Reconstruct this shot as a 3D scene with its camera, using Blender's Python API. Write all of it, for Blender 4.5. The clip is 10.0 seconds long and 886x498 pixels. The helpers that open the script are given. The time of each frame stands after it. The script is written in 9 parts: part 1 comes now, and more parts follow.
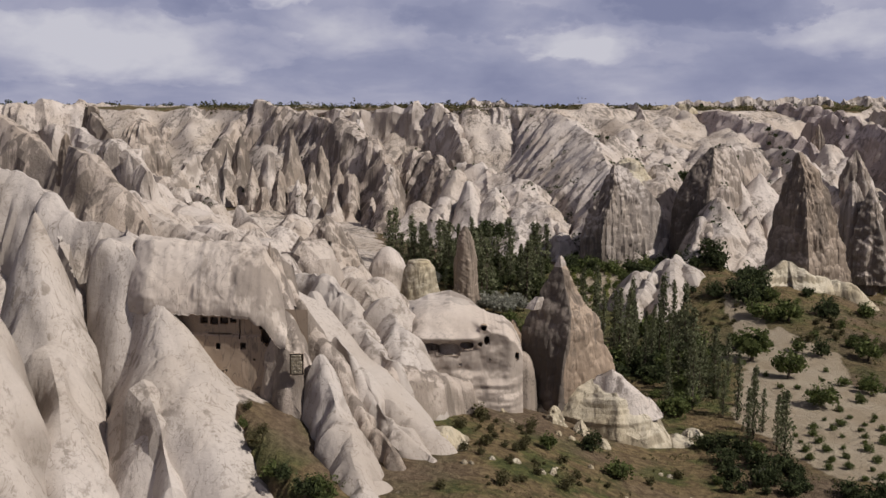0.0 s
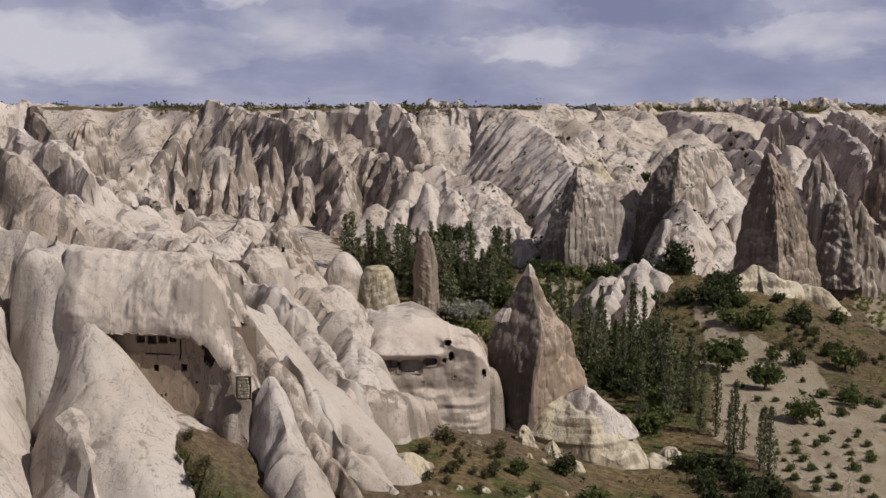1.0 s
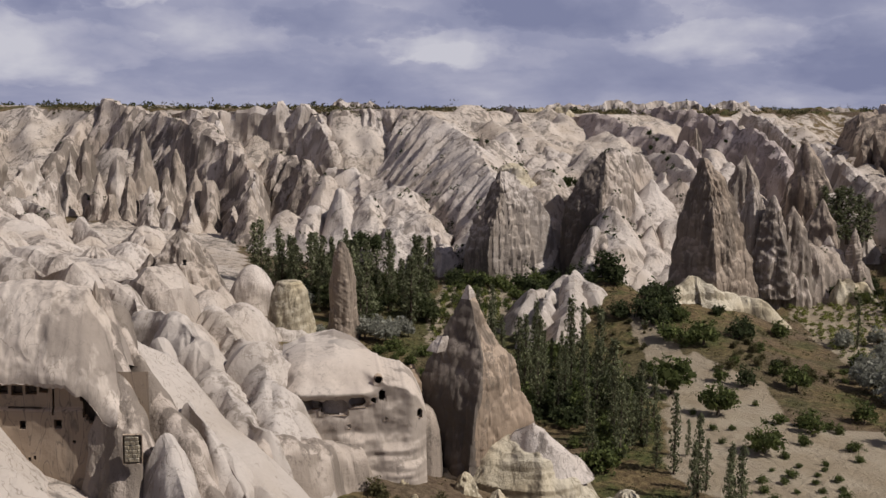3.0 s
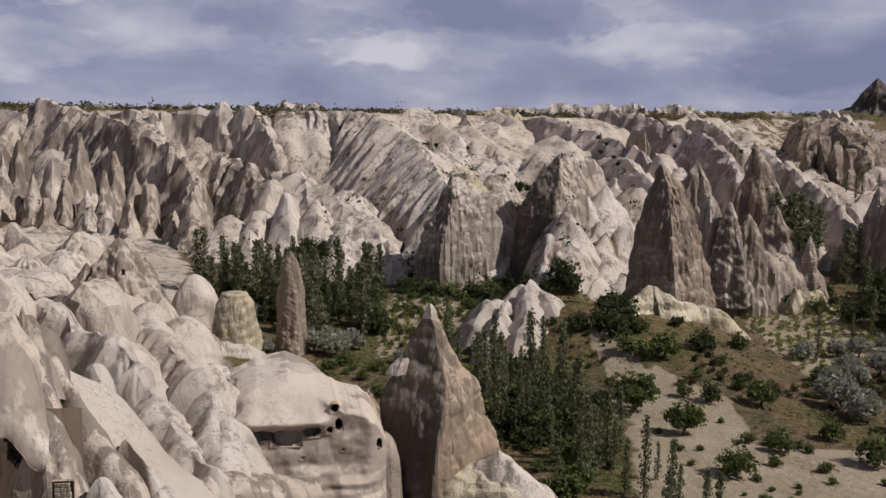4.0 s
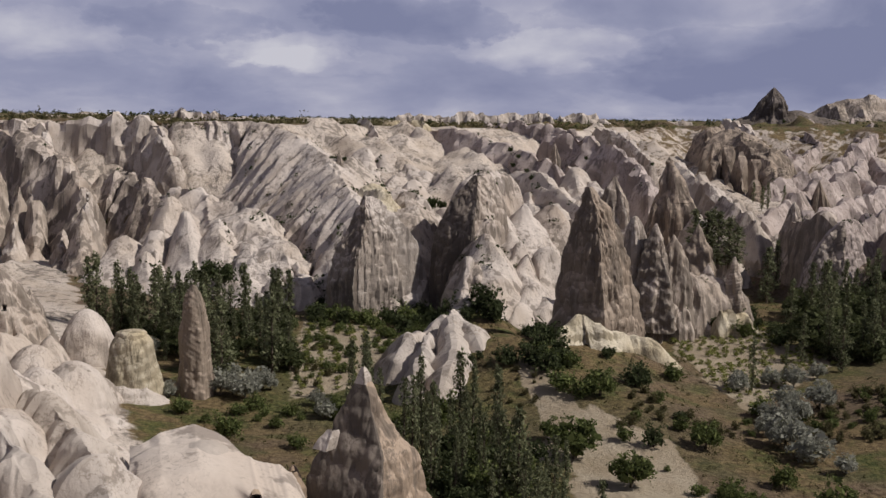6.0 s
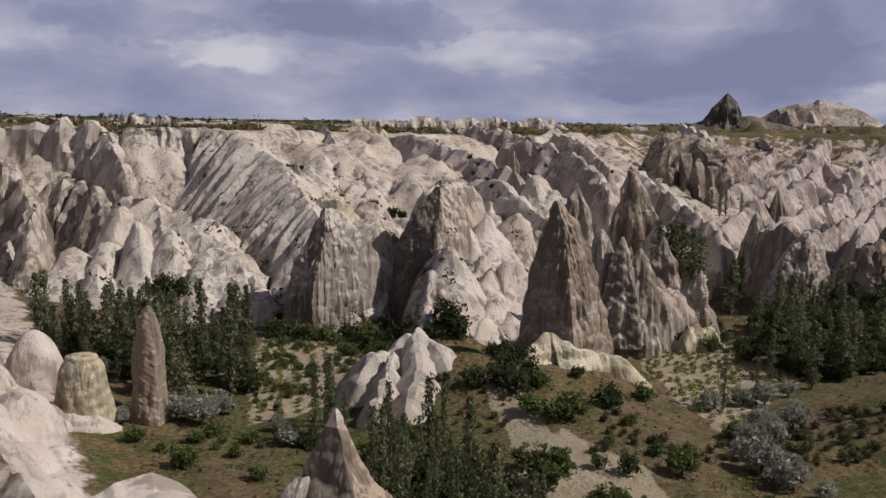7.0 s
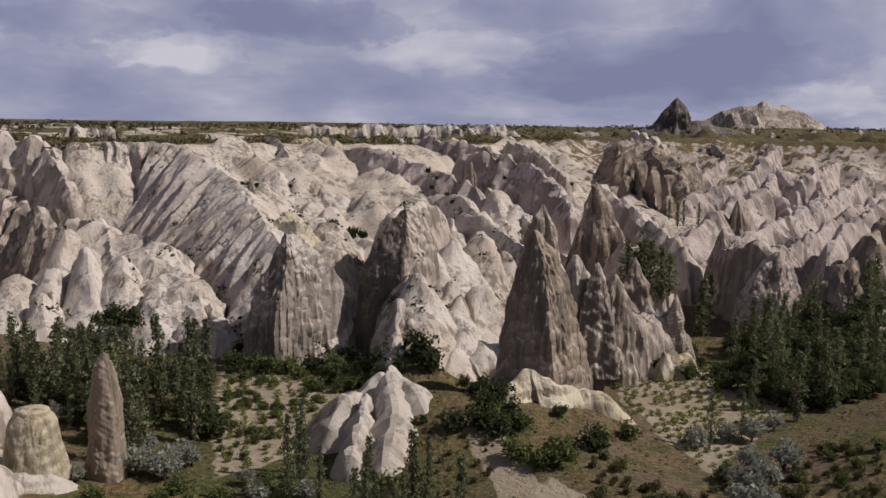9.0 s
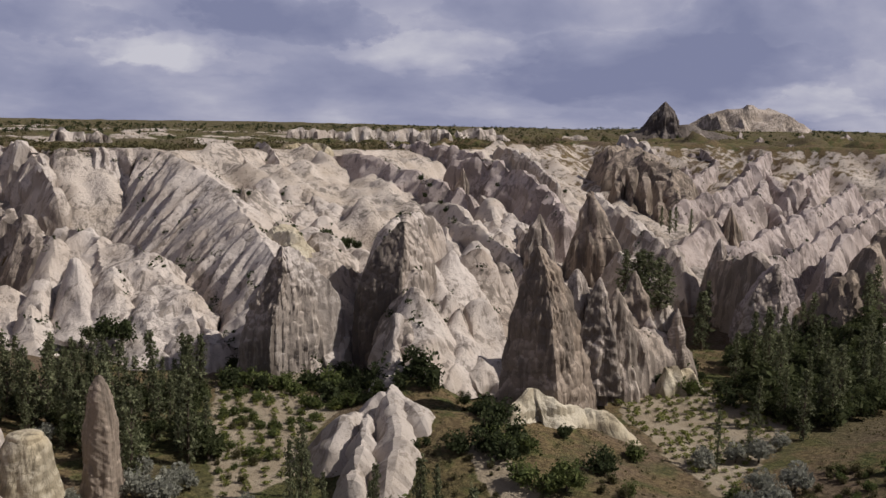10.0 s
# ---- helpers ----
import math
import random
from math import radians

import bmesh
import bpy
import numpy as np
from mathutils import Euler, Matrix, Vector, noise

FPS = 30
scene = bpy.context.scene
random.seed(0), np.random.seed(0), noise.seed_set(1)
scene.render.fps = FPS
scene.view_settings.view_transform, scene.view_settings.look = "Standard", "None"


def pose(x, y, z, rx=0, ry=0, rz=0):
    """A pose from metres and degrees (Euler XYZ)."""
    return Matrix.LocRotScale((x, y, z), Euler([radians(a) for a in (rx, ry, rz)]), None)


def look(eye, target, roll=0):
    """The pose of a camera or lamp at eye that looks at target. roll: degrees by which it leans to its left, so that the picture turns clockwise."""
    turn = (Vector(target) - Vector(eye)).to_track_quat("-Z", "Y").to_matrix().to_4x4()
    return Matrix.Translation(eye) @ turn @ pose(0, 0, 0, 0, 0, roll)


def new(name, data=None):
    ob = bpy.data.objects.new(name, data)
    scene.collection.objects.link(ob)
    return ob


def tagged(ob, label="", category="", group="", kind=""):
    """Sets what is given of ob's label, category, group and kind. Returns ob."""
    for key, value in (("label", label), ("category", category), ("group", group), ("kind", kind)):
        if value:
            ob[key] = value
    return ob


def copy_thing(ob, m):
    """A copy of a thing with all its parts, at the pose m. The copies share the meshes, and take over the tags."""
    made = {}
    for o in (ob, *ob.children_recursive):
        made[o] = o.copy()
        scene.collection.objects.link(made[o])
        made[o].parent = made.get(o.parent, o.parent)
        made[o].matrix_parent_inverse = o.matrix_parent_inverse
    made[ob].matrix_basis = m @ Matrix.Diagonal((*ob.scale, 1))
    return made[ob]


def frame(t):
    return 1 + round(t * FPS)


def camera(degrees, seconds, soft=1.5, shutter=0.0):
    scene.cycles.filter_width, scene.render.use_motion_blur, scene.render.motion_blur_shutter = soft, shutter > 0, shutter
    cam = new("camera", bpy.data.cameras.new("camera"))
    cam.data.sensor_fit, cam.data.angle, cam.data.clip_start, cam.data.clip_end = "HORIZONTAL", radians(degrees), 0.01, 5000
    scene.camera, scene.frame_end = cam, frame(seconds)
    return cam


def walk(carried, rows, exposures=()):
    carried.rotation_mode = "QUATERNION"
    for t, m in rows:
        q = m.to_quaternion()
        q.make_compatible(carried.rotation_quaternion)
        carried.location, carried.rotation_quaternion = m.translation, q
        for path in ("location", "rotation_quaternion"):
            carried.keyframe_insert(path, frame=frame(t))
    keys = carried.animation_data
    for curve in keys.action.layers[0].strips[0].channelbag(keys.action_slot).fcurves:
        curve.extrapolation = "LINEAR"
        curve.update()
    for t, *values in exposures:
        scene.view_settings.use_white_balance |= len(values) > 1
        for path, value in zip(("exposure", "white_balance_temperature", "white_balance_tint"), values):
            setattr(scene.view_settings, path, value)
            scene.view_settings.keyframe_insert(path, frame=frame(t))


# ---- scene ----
cam = camera(45.19, 10.0)
# seconds, eye, target, lean
PATH = [
    (0.0, (0.000, -0.000, 60.000), (0.000, 99.170, 47.145), 0.315),
    (0.5, (-0.299, 4.893, 59.820), (1.826, 104.051, 47.046), 0.353),
    (1.0, (-0.490, 9.821, 59.591), (3.589, 108.929, 46.900), 0.343),
    (1.5, (-0.683, 14.462, 59.386), (5.222, 113.489, 46.779), 0.297),
    (2.0, (-1.013, 18.808, 59.280), (6.999, 117.694, 46.730), 0.305),
    (2.5, (-1.464, 23.130, 59.258), (8.771, 121.814, 46.740), 0.465),
    (4.0, (-2.715, 34.919, 59.958), (15.314, 132.512, 47.684), 1.064),
    (4.5, (-2.984, 38.681, 60.424), (17.444, 135.809, 48.222), 1.268),
    (5.0, (-3.115, 42.394, 61.087), (19.627, 139.020, 48.990), 1.299),
    (5.5, (-3.205, 46.046, 61.894), (21.751, 142.146, 49.987), 1.230),
    (7.0, (-3.603, 56.250, 64.655), (27.841, 150.480, 53.165), 1.521),
    (7.5, (-3.818, 59.395, 65.610), (29.250, 153.086, 54.279), 1.490),
    (8.0, (-4.103, 62.263, 66.643), (30.180, 155.528, 55.400), 1.467),
    (8.5, (-4.403, 65.125, 67.893), (30.899, 158.004, 56.615), 1.348),
    (9.0, (-5.173, 67.584, 69.181), (31.164, 160.050, 57.792), 1.324),
    (9.5, (-5.903, 70.101, 70.348), (31.206, 162.274, 59.077), 1.438),
    (10.0, (-6.689, 72.669, 71.486), (31.077, 164.566, 60.133), 1.578),
]
walk(cam, [(t, look(eye, target, roll)) for t, eye, target, roll in PATH])

# ---- world, sun ----
SUN_DIR = Vector((0.64, -0.32, 0.70)).normalized()  # towards the sun
world = bpy.data.worlds.new("world")
scene.world = world
world.use_nodes = True
wn, wl = world.node_tree.nodes, world.node_tree.links
wn.clear()


def wnode(kind, **values):
    node = wn.new(kind)
    for k, v in values.items():
        node.inputs[k.replace("_", " ")].default_value = v
    return node


def wmath(op, a, b=None, c=None):
    node = wn.new("ShaderNodeMath")
    node.operation = op
    for k, v in enumerate((a, b, c)):
        if v is None:
            continue
        if isinstance(v, (int, float)):
            node.inputs[k].default_value = v
        else:
            wl.new(v, node.inputs[k])
    return node.outputs[0]


sky = wn.new("ShaderNodeTexSky")
sky.sky_type, sky.sun_disc = "NISHITA", False
sky.sun_elevation = math.asin(SUN_DIR.z)
sky.sun_rotation = math.atan2(SUN_DIR.x, SUN_DIR.y)
coord = wn.new("ShaderNodeTexCoord")
split = wn.new("ShaderNodeSeparateXYZ")
wl.new(coord.outputs["Generated"], split.inputs[0])
# clouds lie on a deck: they flatten towards the horizon
lift = wmath("MAXIMUM", wmath("ADD", split.outputs[2], 0.09), 0.02)
azim = wmath("ARCTAN2", split.outputs[0], split.outputs[1])
deck = wn.new("ShaderNodeCombineXYZ")
wl.new(wmath("MULTIPLY", azim, 8.0), deck.inputs[0])
wl.new(wmath("MULTIPLY", wmath("LOGARITHM", lift, 2.72), 2.5), deck.inputs[1])
cloud = wnode("ShaderNodeTexNoise", Scale=0.9, Detail=8.0, Roughness=0.52, Distortion=0.2)
wl.new(deck.outputs[0], cloud.inputs["Vector"])
body = wnode("ShaderNodeTexNoise", Scale=0.55, Detail=5.0, Roughness=0.5)
shift = wn.new("ShaderNodeVectorMath")
shift.operation = "ADD"
shift.inputs[1].default_value = (4.3, 1.2, 7.7)
wl.new(deck.outputs[0], shift.inputs[0])
wl.new(shift.outputs[0], body.inputs["Vector"])
# the edges of the clouds billow
curl = wnode("ShaderNodeTexNoise", Scale=2.6, Detail=7.0, Roughness=0.55)
wl.new(shift.outputs[0], curl.inputs["Vector"])
curls = wn.new("ShaderNodeSeparateColor")
wl.new(curl.outputs["Color"], curls.inputs[0])
azim_soft = wmath("MULTIPLY_ADD", wmath("SUBTRACT", curls.outputs[0], 0.5), 0.15, azim)
rise = wmath("MULTIPLY_ADD", wmath("SUBTRACT", curls.outputs[1], 0.5), 0.042, split.outputs[2])


def puff(az, el, width, height):
    """How near a direction is to a cloud at that azimuth and elevation, in degrees: 1 in its middle, 0 outside."""
    dx = wmath("DIVIDE", wmath("SUBTRACT", azim_soft, radians(az)), radians(width))
    dz = wmath("DIVIDE", wmath("SUBTRACT", rise, math.sin(radians(el))), radians(height))
    far = wmath("ADD", wmath("MULTIPLY", dx, dx), wmath("MULTIPLY", dz, dz))
    near = wmath("MAXIMUM", wmath("SUBTRACT", 1.0, far), 0.0)
    return wmath("POWER", near, 0.6)


bright = wmath("MULTIPLY_ADD", cloud.outputs[0], 0.6, 0.215)
CLOUDS = (
    (-17, 3.0, 10, 2.0, 0.10), (-9.3, 5.9, 2.4, 0.8, 0.09), (-5.6, 4.2, 5, 1.4, 0.05), (7.3, 3.5, 4.0, 1.1, 0.06), (9.0, 3.0, 5.0, 0.8, 0.04), (21.8, 3.9, 5.5, 1.3, 0.07), (26.5, 1.1, 5, 0.7, 0.03),
    (41, 1.7, 4, 0.9, 0.05), (-12.6, 5.7, 3.6, 0.7, -0.08), (2.3, 4.8, 5.0, 0.9, -0.06), (14.4, 5.3, 5.6, 1.2, -0.10), (33, 3.2, 9, 2.2, -0.09), (28, 6.2, 7, 1.2, -0.06), (42, 5.5, 9, 2.0, -0.06), (0, 2.0, 9, 0.8, -0.025),
)
for az, el, width, height, gain in CLOUDS:
    bright = wmath("MULTIPLY_ADD", puff(az, el, width, height), 1.45 * gain, bright)
ramp = wn.new("ShaderNodeValToRGB")
stops = ((0.36, (0.225, 0.245, 0.385)), (0.49, (0.32, 0.335, 0.475)), (0.57, (0.42, 0.425, 0.55)), (0.67, (0.62, 0.615, 0.69)))
ramp.color_ramp.elements[0].position, ramp.color_ramp.elements[0].color = stops[0][0], (*stops[0][1], 1)
ramp.color_ramp.elements[1].position, ramp.color_ramp.elements[1].color = stops[3][0], (*stops[3][1], 1)
for pos, rgb in stops[1:3]:
    ramp.color_ramp.elements.new(pos).color = (*rgb, 1)
wl.new(bright, ramp.inputs[0])
# blue shows through where the deck is thin
blue = wn.new("ShaderNodeMix")
blue.data_type = "RGBA"
dim = wn.new("ShaderNodeVectorMath")
dim.operation = "SCALE"
dim.inputs["Scale"].default_value = 0.06
wl.new(sky.outputs[0], dim.inputs[0])
thin = wn.new("ShaderNodeMapRange")
thin.inputs["From Min"].default_value, thin.inputs["From Max"].default_value = 0.12, 0.2
wl.new(body.outputs[0], thin.inputs["Value"])
wl.new(thin.outputs[0], blue.inputs["Factor"])
wl.new(dim.outputs[0], blue.inputs["A"])
wl.new(ramp.outputs[0], blue.inputs["B"])
high = wn.new("ShaderNodeMapRange")
high.inputs["From Min"].default_value, high.inputs["From Max"].default_value = 0.12, 0.45
high.inputs["To Min"].default_value, high.inputs["To Max"].default_value = 0.9, 0.31
wl.new(split.outputs[2], high.inputs["Value"])
bg = wn.new("ShaderNodeBackground")
wl.new(high.outputs[0], bg.inputs["Strength"])
wout = wn.new("ShaderNodeOutputWorld")
wl.new(blue.outputs["Result"], bg.inputs[0])
wl.new(bg.outputs[0], wout.inputs[0])
sun = new("sun", bpy.data.lights.new("sun", "SUN"))
sun.data.energy, sun.data.angle, sun.data.color = 3.8, radians(0.6), (1.0, 0.94, 0.87)
sun.matrix_world = look(SUN_DIR * 300, (0, 0, 0))
scene.view_settings.exposure = 0.0

# ---- materials ----
class Nodes:
    """A material and short ways to add nodes to it."""

    def __init__(self, name, rough=0.92):
        self.m = bpy.data.materials.new(name)
        self.m.use_nodes = True
        self.n, self.l = self.m.node_tree.nodes, self.m.node_tree.links
        self.bsdf = self.n["Principled BSDF"]
        self.bsdf.inputs["Roughness"].default_value = rough
        self.bsdf.inputs["Specular IOR Level"].default_value = 0.12
        self.geo = self.n.new("ShaderNodeNewGeometry")
        self.where = self.geo.outputs["Position"]

    def put(self, value, socket):
        if isinstance(value, (int, float)):
            socket.default_value = value
        elif isinstance(value, tuple):
            socket.default_value = (*value, 1) if len(value) == 3 and socket.type == "RGBA" else value
        else:
            self.l.new(value, socket)

    def noise(self, scale, detail=4.0, rough=0.55, distortion=0.0, vector=None):
        """Noise over world metres; scale is one number or three."""
        node = self.n.new("ShaderNodeTexNoise")
        mul = self.n.new("ShaderNodeVectorMath")
        mul.operation = "MULTIPLY"
        mul.inputs[1].default_value = scale if isinstance(scale, tuple) else (scale,) * 3
        self.l.new(vector or self.where, mul.inputs[0])
        self.l.new(mul.outputs[0], node.inputs["Vector"])
        for k, v in (("Scale", 1.0), ("Detail", detail), ("Roughness", rough), ("Distortion", distortion)):
            node.inputs[k].default_value = v
        return node.outputs[0]

    def cells(self, scale, wobble=0.5):
        """Height of overlapping lumps with sharp clefts between them."""
        node = self.n.new("ShaderNodeTexVoronoi")
        mul, add, noise = self.n.new("ShaderNodeVectorMath"), self.n.new("ShaderNodeVectorMath"), self.n.new("ShaderNodeTexNoise")
        mul.operation, add.operation = "MULTIPLY", "MULTIPLY_ADD"
        mul.inputs[1].default_value = scale
        self.l.new(self.where, mul.inputs[0])
        noise.inputs["Scale"].default_value, noise.inputs["Detail"].default_value = 1.3, 3.0
        self.l.new(mul.outputs[0], noise.inputs["Vector"])
        self.l.new(noise.outputs["Color"], add.inputs[0])
        add.inputs[1].default_value = (wobble,) * 3
        self.l.new(mul.outputs[0], add.inputs[2])
        self.l.new(add.outputs[0], node.inputs["Vector"])
        node.inputs["Scale"].default_value = 1.0
        return self.calc("SUBTRACT", 1.0, node.outputs["Distance"])

    def cracks(self, scale):
        """1 on plates of rock, falling to 0 in the narrow joints between them."""
        node, mul, add, noise = (self.n.new(q) for q in ("ShaderNodeTexVoronoi", "ShaderNodeVectorMath", "ShaderNodeVectorMath", "ShaderNodeTexNoise"))
        mul.operation, add.operation = "MULTIPLY", "MULTIPLY_ADD"
        mul.inputs[1].default_value = scale
        self.l.new(self.where, mul.inputs[0])
        noise.inputs["Scale"].default_value, noise.inputs["Detail"].default_value = 0.9, 4.0
        self.l.new(mul.outputs[0], noise.inputs["Vector"])
        self.l.new(noise.outputs["Color"], add.inputs[0])
        add.inputs[1].default_value = (1.3,) * 3
        self.l.new(mul.outputs[0], add.inputs[2])
        self.l.new(add.outputs[0], node.inputs["Vector"])
        node.feature = "DISTANCE_TO_EDGE"
        node.inputs["Scale"].default_value = 1.0
        return self.step(node.outputs["Distance"], 0.0, 0.14)

    def step(self, value, lo, hi, to=1.0):
        node = self.n.new("ShaderNodeMapRange")
        node.interpolation_type = "SMOOTHSTEP"
        self.put(value, node.inputs["Value"])
        node.inputs["From Min"].default_value, node.inputs["From Max"].default_value = min(lo, hi), max(lo, hi)
        node.inputs["To Min"].default_value, to = (to, 0.0) if lo > hi else (0.0, to)
        node.inputs["To Max"].default_value = to
        return node.outputs[0]

    def calc(self, op, a, b):
        node = self.n.new("ShaderNodeMath")
        node.operation = op
        self.put(a, node.inputs[0]), self.put(b, node.inputs[1])
        return node.outputs[0]

    def mix(self, factor, a, b, kind="MIX"):
        node = self.n.new("ShaderNodeMix")
        node.data_type, node.blend_type = "RGBA", kind
        self.put(factor, node.inputs["Factor"]), self.put(a, node.inputs["A"]), self.put(b, node.inputs["B"])
        return node.outputs["Result"]

    def attribute(self, name):
        node = self.n.new("ShaderNodeAttribute")
        node.attribute_name = name
        return node.outputs["Fac"]

    def chance(self):
        return self.n.new("ShaderNodeObjectInfo").outputs["Random"]

    def bump(self, height, distance, strength=1.0):
        node = self.n.new("ShaderNodeBump")
        node.inputs["Distance"].default_value, node.inputs["Strength"].default_value = distance, strength
        self.l.new(height, node.inputs["Height"])
        self.l.new(node.outputs[0], self.bsdf.inputs["Normal"])

    def done(self, colour):
        self.put(colour, self.bsdf.inputs["Base Color"])
        return self.m


def tuff_colour(k, pale, warm, stain, amount, layers=0.25, run=0.45):
    """Eroded ash rock: pale body, warm patches, layers, dark rain streaks and lichen specks."""
    body = k.mix(k.step(k.noise(0.07, 3), 0.38, 0.68), pale, warm)
    layer = k.noise((0.03, 0.03, 0.9), 6, 0.7)
    body = k.mix(k.step(layer, 0.55, 0.75, layers), body, tuple(c * 0.66 for c in warm))
    body = k.mix(k.step(k.noise((0.02, 0.02, 0.3), 2), 0.56, 0.72, layers), body, tuple(min(0.8, c * 1.2) for c in pale))
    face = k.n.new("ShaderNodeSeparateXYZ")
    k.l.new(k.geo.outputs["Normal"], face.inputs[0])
    # steep faces are toned darker, along an uneven border
    face_tilt = k.calc("ADD", face.outputs[2], k.calc("MULTIPLY", k.calc("SUBTRACT", k.noise((0.12, 0.12, 0.05), 4, 0.6), 0.5), 0.7))
    body = k.mix(k.step(face_tilt, 0.46, 0.12, 0.68), body, tuple(c * 0.5 for c in warm))
    streak = k.noise((run, run, 0.03), 5, 0.6, 0.15)
    patch = k.noise(0.045, 3)
    wet = k.calc("ADD", streak, k.calc("MULTIPLY", patch, 0.55))
    body = k.mix(k.step(wet, 0.955 - 0.28 * amount, 1.03 - 0.28 * amount, 0.8), body, stain)
    speck = k.noise(0.9, 5, 0.7)
    body = k.mix(k.step(speck, 0.59, 0.72, 0.5), body, tuple(c * 0.8 for c in stain))
    moss = k.calc("MULTIPLY", k.step(k.noise(0.11, 3), 0.5, 0.62), k.step(k.noise(0.8, 6, 0.75), 0.5, 0.6, 0.75))
    body = k.mix(moss, body, tuple(c * 0.9 for c in stain))
    crack = k.noise((0.5, 0.5, 0.12), 3, 0.5, 1.5)
    crack = k.calc("ABSOLUTE", k.calc("SUBTRACT", crack, 0.5), 0.0)
    body = k.mix(k.calc("MULTIPLY", k.step(crack, 0.016, 0.0), k.step(patch, 0.36, 0.52, 0.8)), body, stain)
    grain = k.noise(2.6, 4, 0.65)
    body = k.mix(k.step(grain, 0.3, 0.75, 0.5), body, k.mix(0.3, body, tuple(c * 0.72 for c in warm)))
    rough = k.calc("ADD", k.calc("MULTIPLY", k.noise((0.7, 0.7, 0.05), 4, 0.5), 0.85), k.calc("MULTIPLY", grain, 0.3))
    return body, rough


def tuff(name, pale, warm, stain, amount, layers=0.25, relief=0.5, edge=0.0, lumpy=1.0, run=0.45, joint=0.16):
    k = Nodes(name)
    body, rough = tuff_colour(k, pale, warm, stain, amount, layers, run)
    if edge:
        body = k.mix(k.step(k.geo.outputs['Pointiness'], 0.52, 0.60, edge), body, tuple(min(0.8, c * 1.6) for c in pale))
    tint = k.mix(k.step(k.chance(), 0, 1, 0.14), body, (0.34, 0.28, 0.22))
    lumps = k.calc("ADD", k.calc("MULTIPLY", k.cells((0.16, 0.16, 0.07)), 1.6), k.calc("MULTIPLY", k.cells((0.45, 0.45, 0.2)), 0.6))
    joints = k.calc("MULTIPLY", k.cracks((0.2, 0.2, 0.07)), k.step(k.noise(0.05, 2), 0.42, 0.66, joint))
    k.bump(k.calc("ADD", k.calc("ADD", k.calc("MULTIPLY", rough, relief), k.calc("MULTIPLY", lumps, lumpy)), joints), 1.0)
    return k.done(tint)


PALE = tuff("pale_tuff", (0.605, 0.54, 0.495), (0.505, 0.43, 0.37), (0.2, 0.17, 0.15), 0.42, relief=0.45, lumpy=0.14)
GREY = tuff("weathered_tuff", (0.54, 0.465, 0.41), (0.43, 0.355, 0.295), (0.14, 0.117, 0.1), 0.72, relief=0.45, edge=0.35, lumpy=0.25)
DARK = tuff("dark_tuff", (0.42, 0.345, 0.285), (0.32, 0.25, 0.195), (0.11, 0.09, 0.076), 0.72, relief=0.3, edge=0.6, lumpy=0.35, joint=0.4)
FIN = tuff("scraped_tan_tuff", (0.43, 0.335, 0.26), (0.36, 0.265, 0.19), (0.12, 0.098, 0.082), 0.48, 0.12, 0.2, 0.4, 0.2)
# dark rain streaks, on a body darkened as shade of the west faces
SHADE_TUFF = tuff("streaked_shade_tuff", (0.225, 0.19, 0.165), (0.185, 0.153, 0.13), (0.065, 0.056, 0.052), 0.75, 0.12, 0.25, 0.5, 0.2)
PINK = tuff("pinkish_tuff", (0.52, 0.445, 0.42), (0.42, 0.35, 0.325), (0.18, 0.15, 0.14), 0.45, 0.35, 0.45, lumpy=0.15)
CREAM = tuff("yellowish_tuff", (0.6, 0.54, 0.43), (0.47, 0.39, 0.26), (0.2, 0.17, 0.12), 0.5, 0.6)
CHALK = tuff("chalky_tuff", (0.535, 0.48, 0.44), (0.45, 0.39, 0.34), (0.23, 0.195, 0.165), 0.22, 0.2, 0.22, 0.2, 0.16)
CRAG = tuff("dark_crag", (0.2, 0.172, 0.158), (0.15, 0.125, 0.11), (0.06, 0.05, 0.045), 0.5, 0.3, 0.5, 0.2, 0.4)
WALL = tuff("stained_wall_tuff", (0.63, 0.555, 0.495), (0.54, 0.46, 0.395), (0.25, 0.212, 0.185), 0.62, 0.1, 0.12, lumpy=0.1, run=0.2)


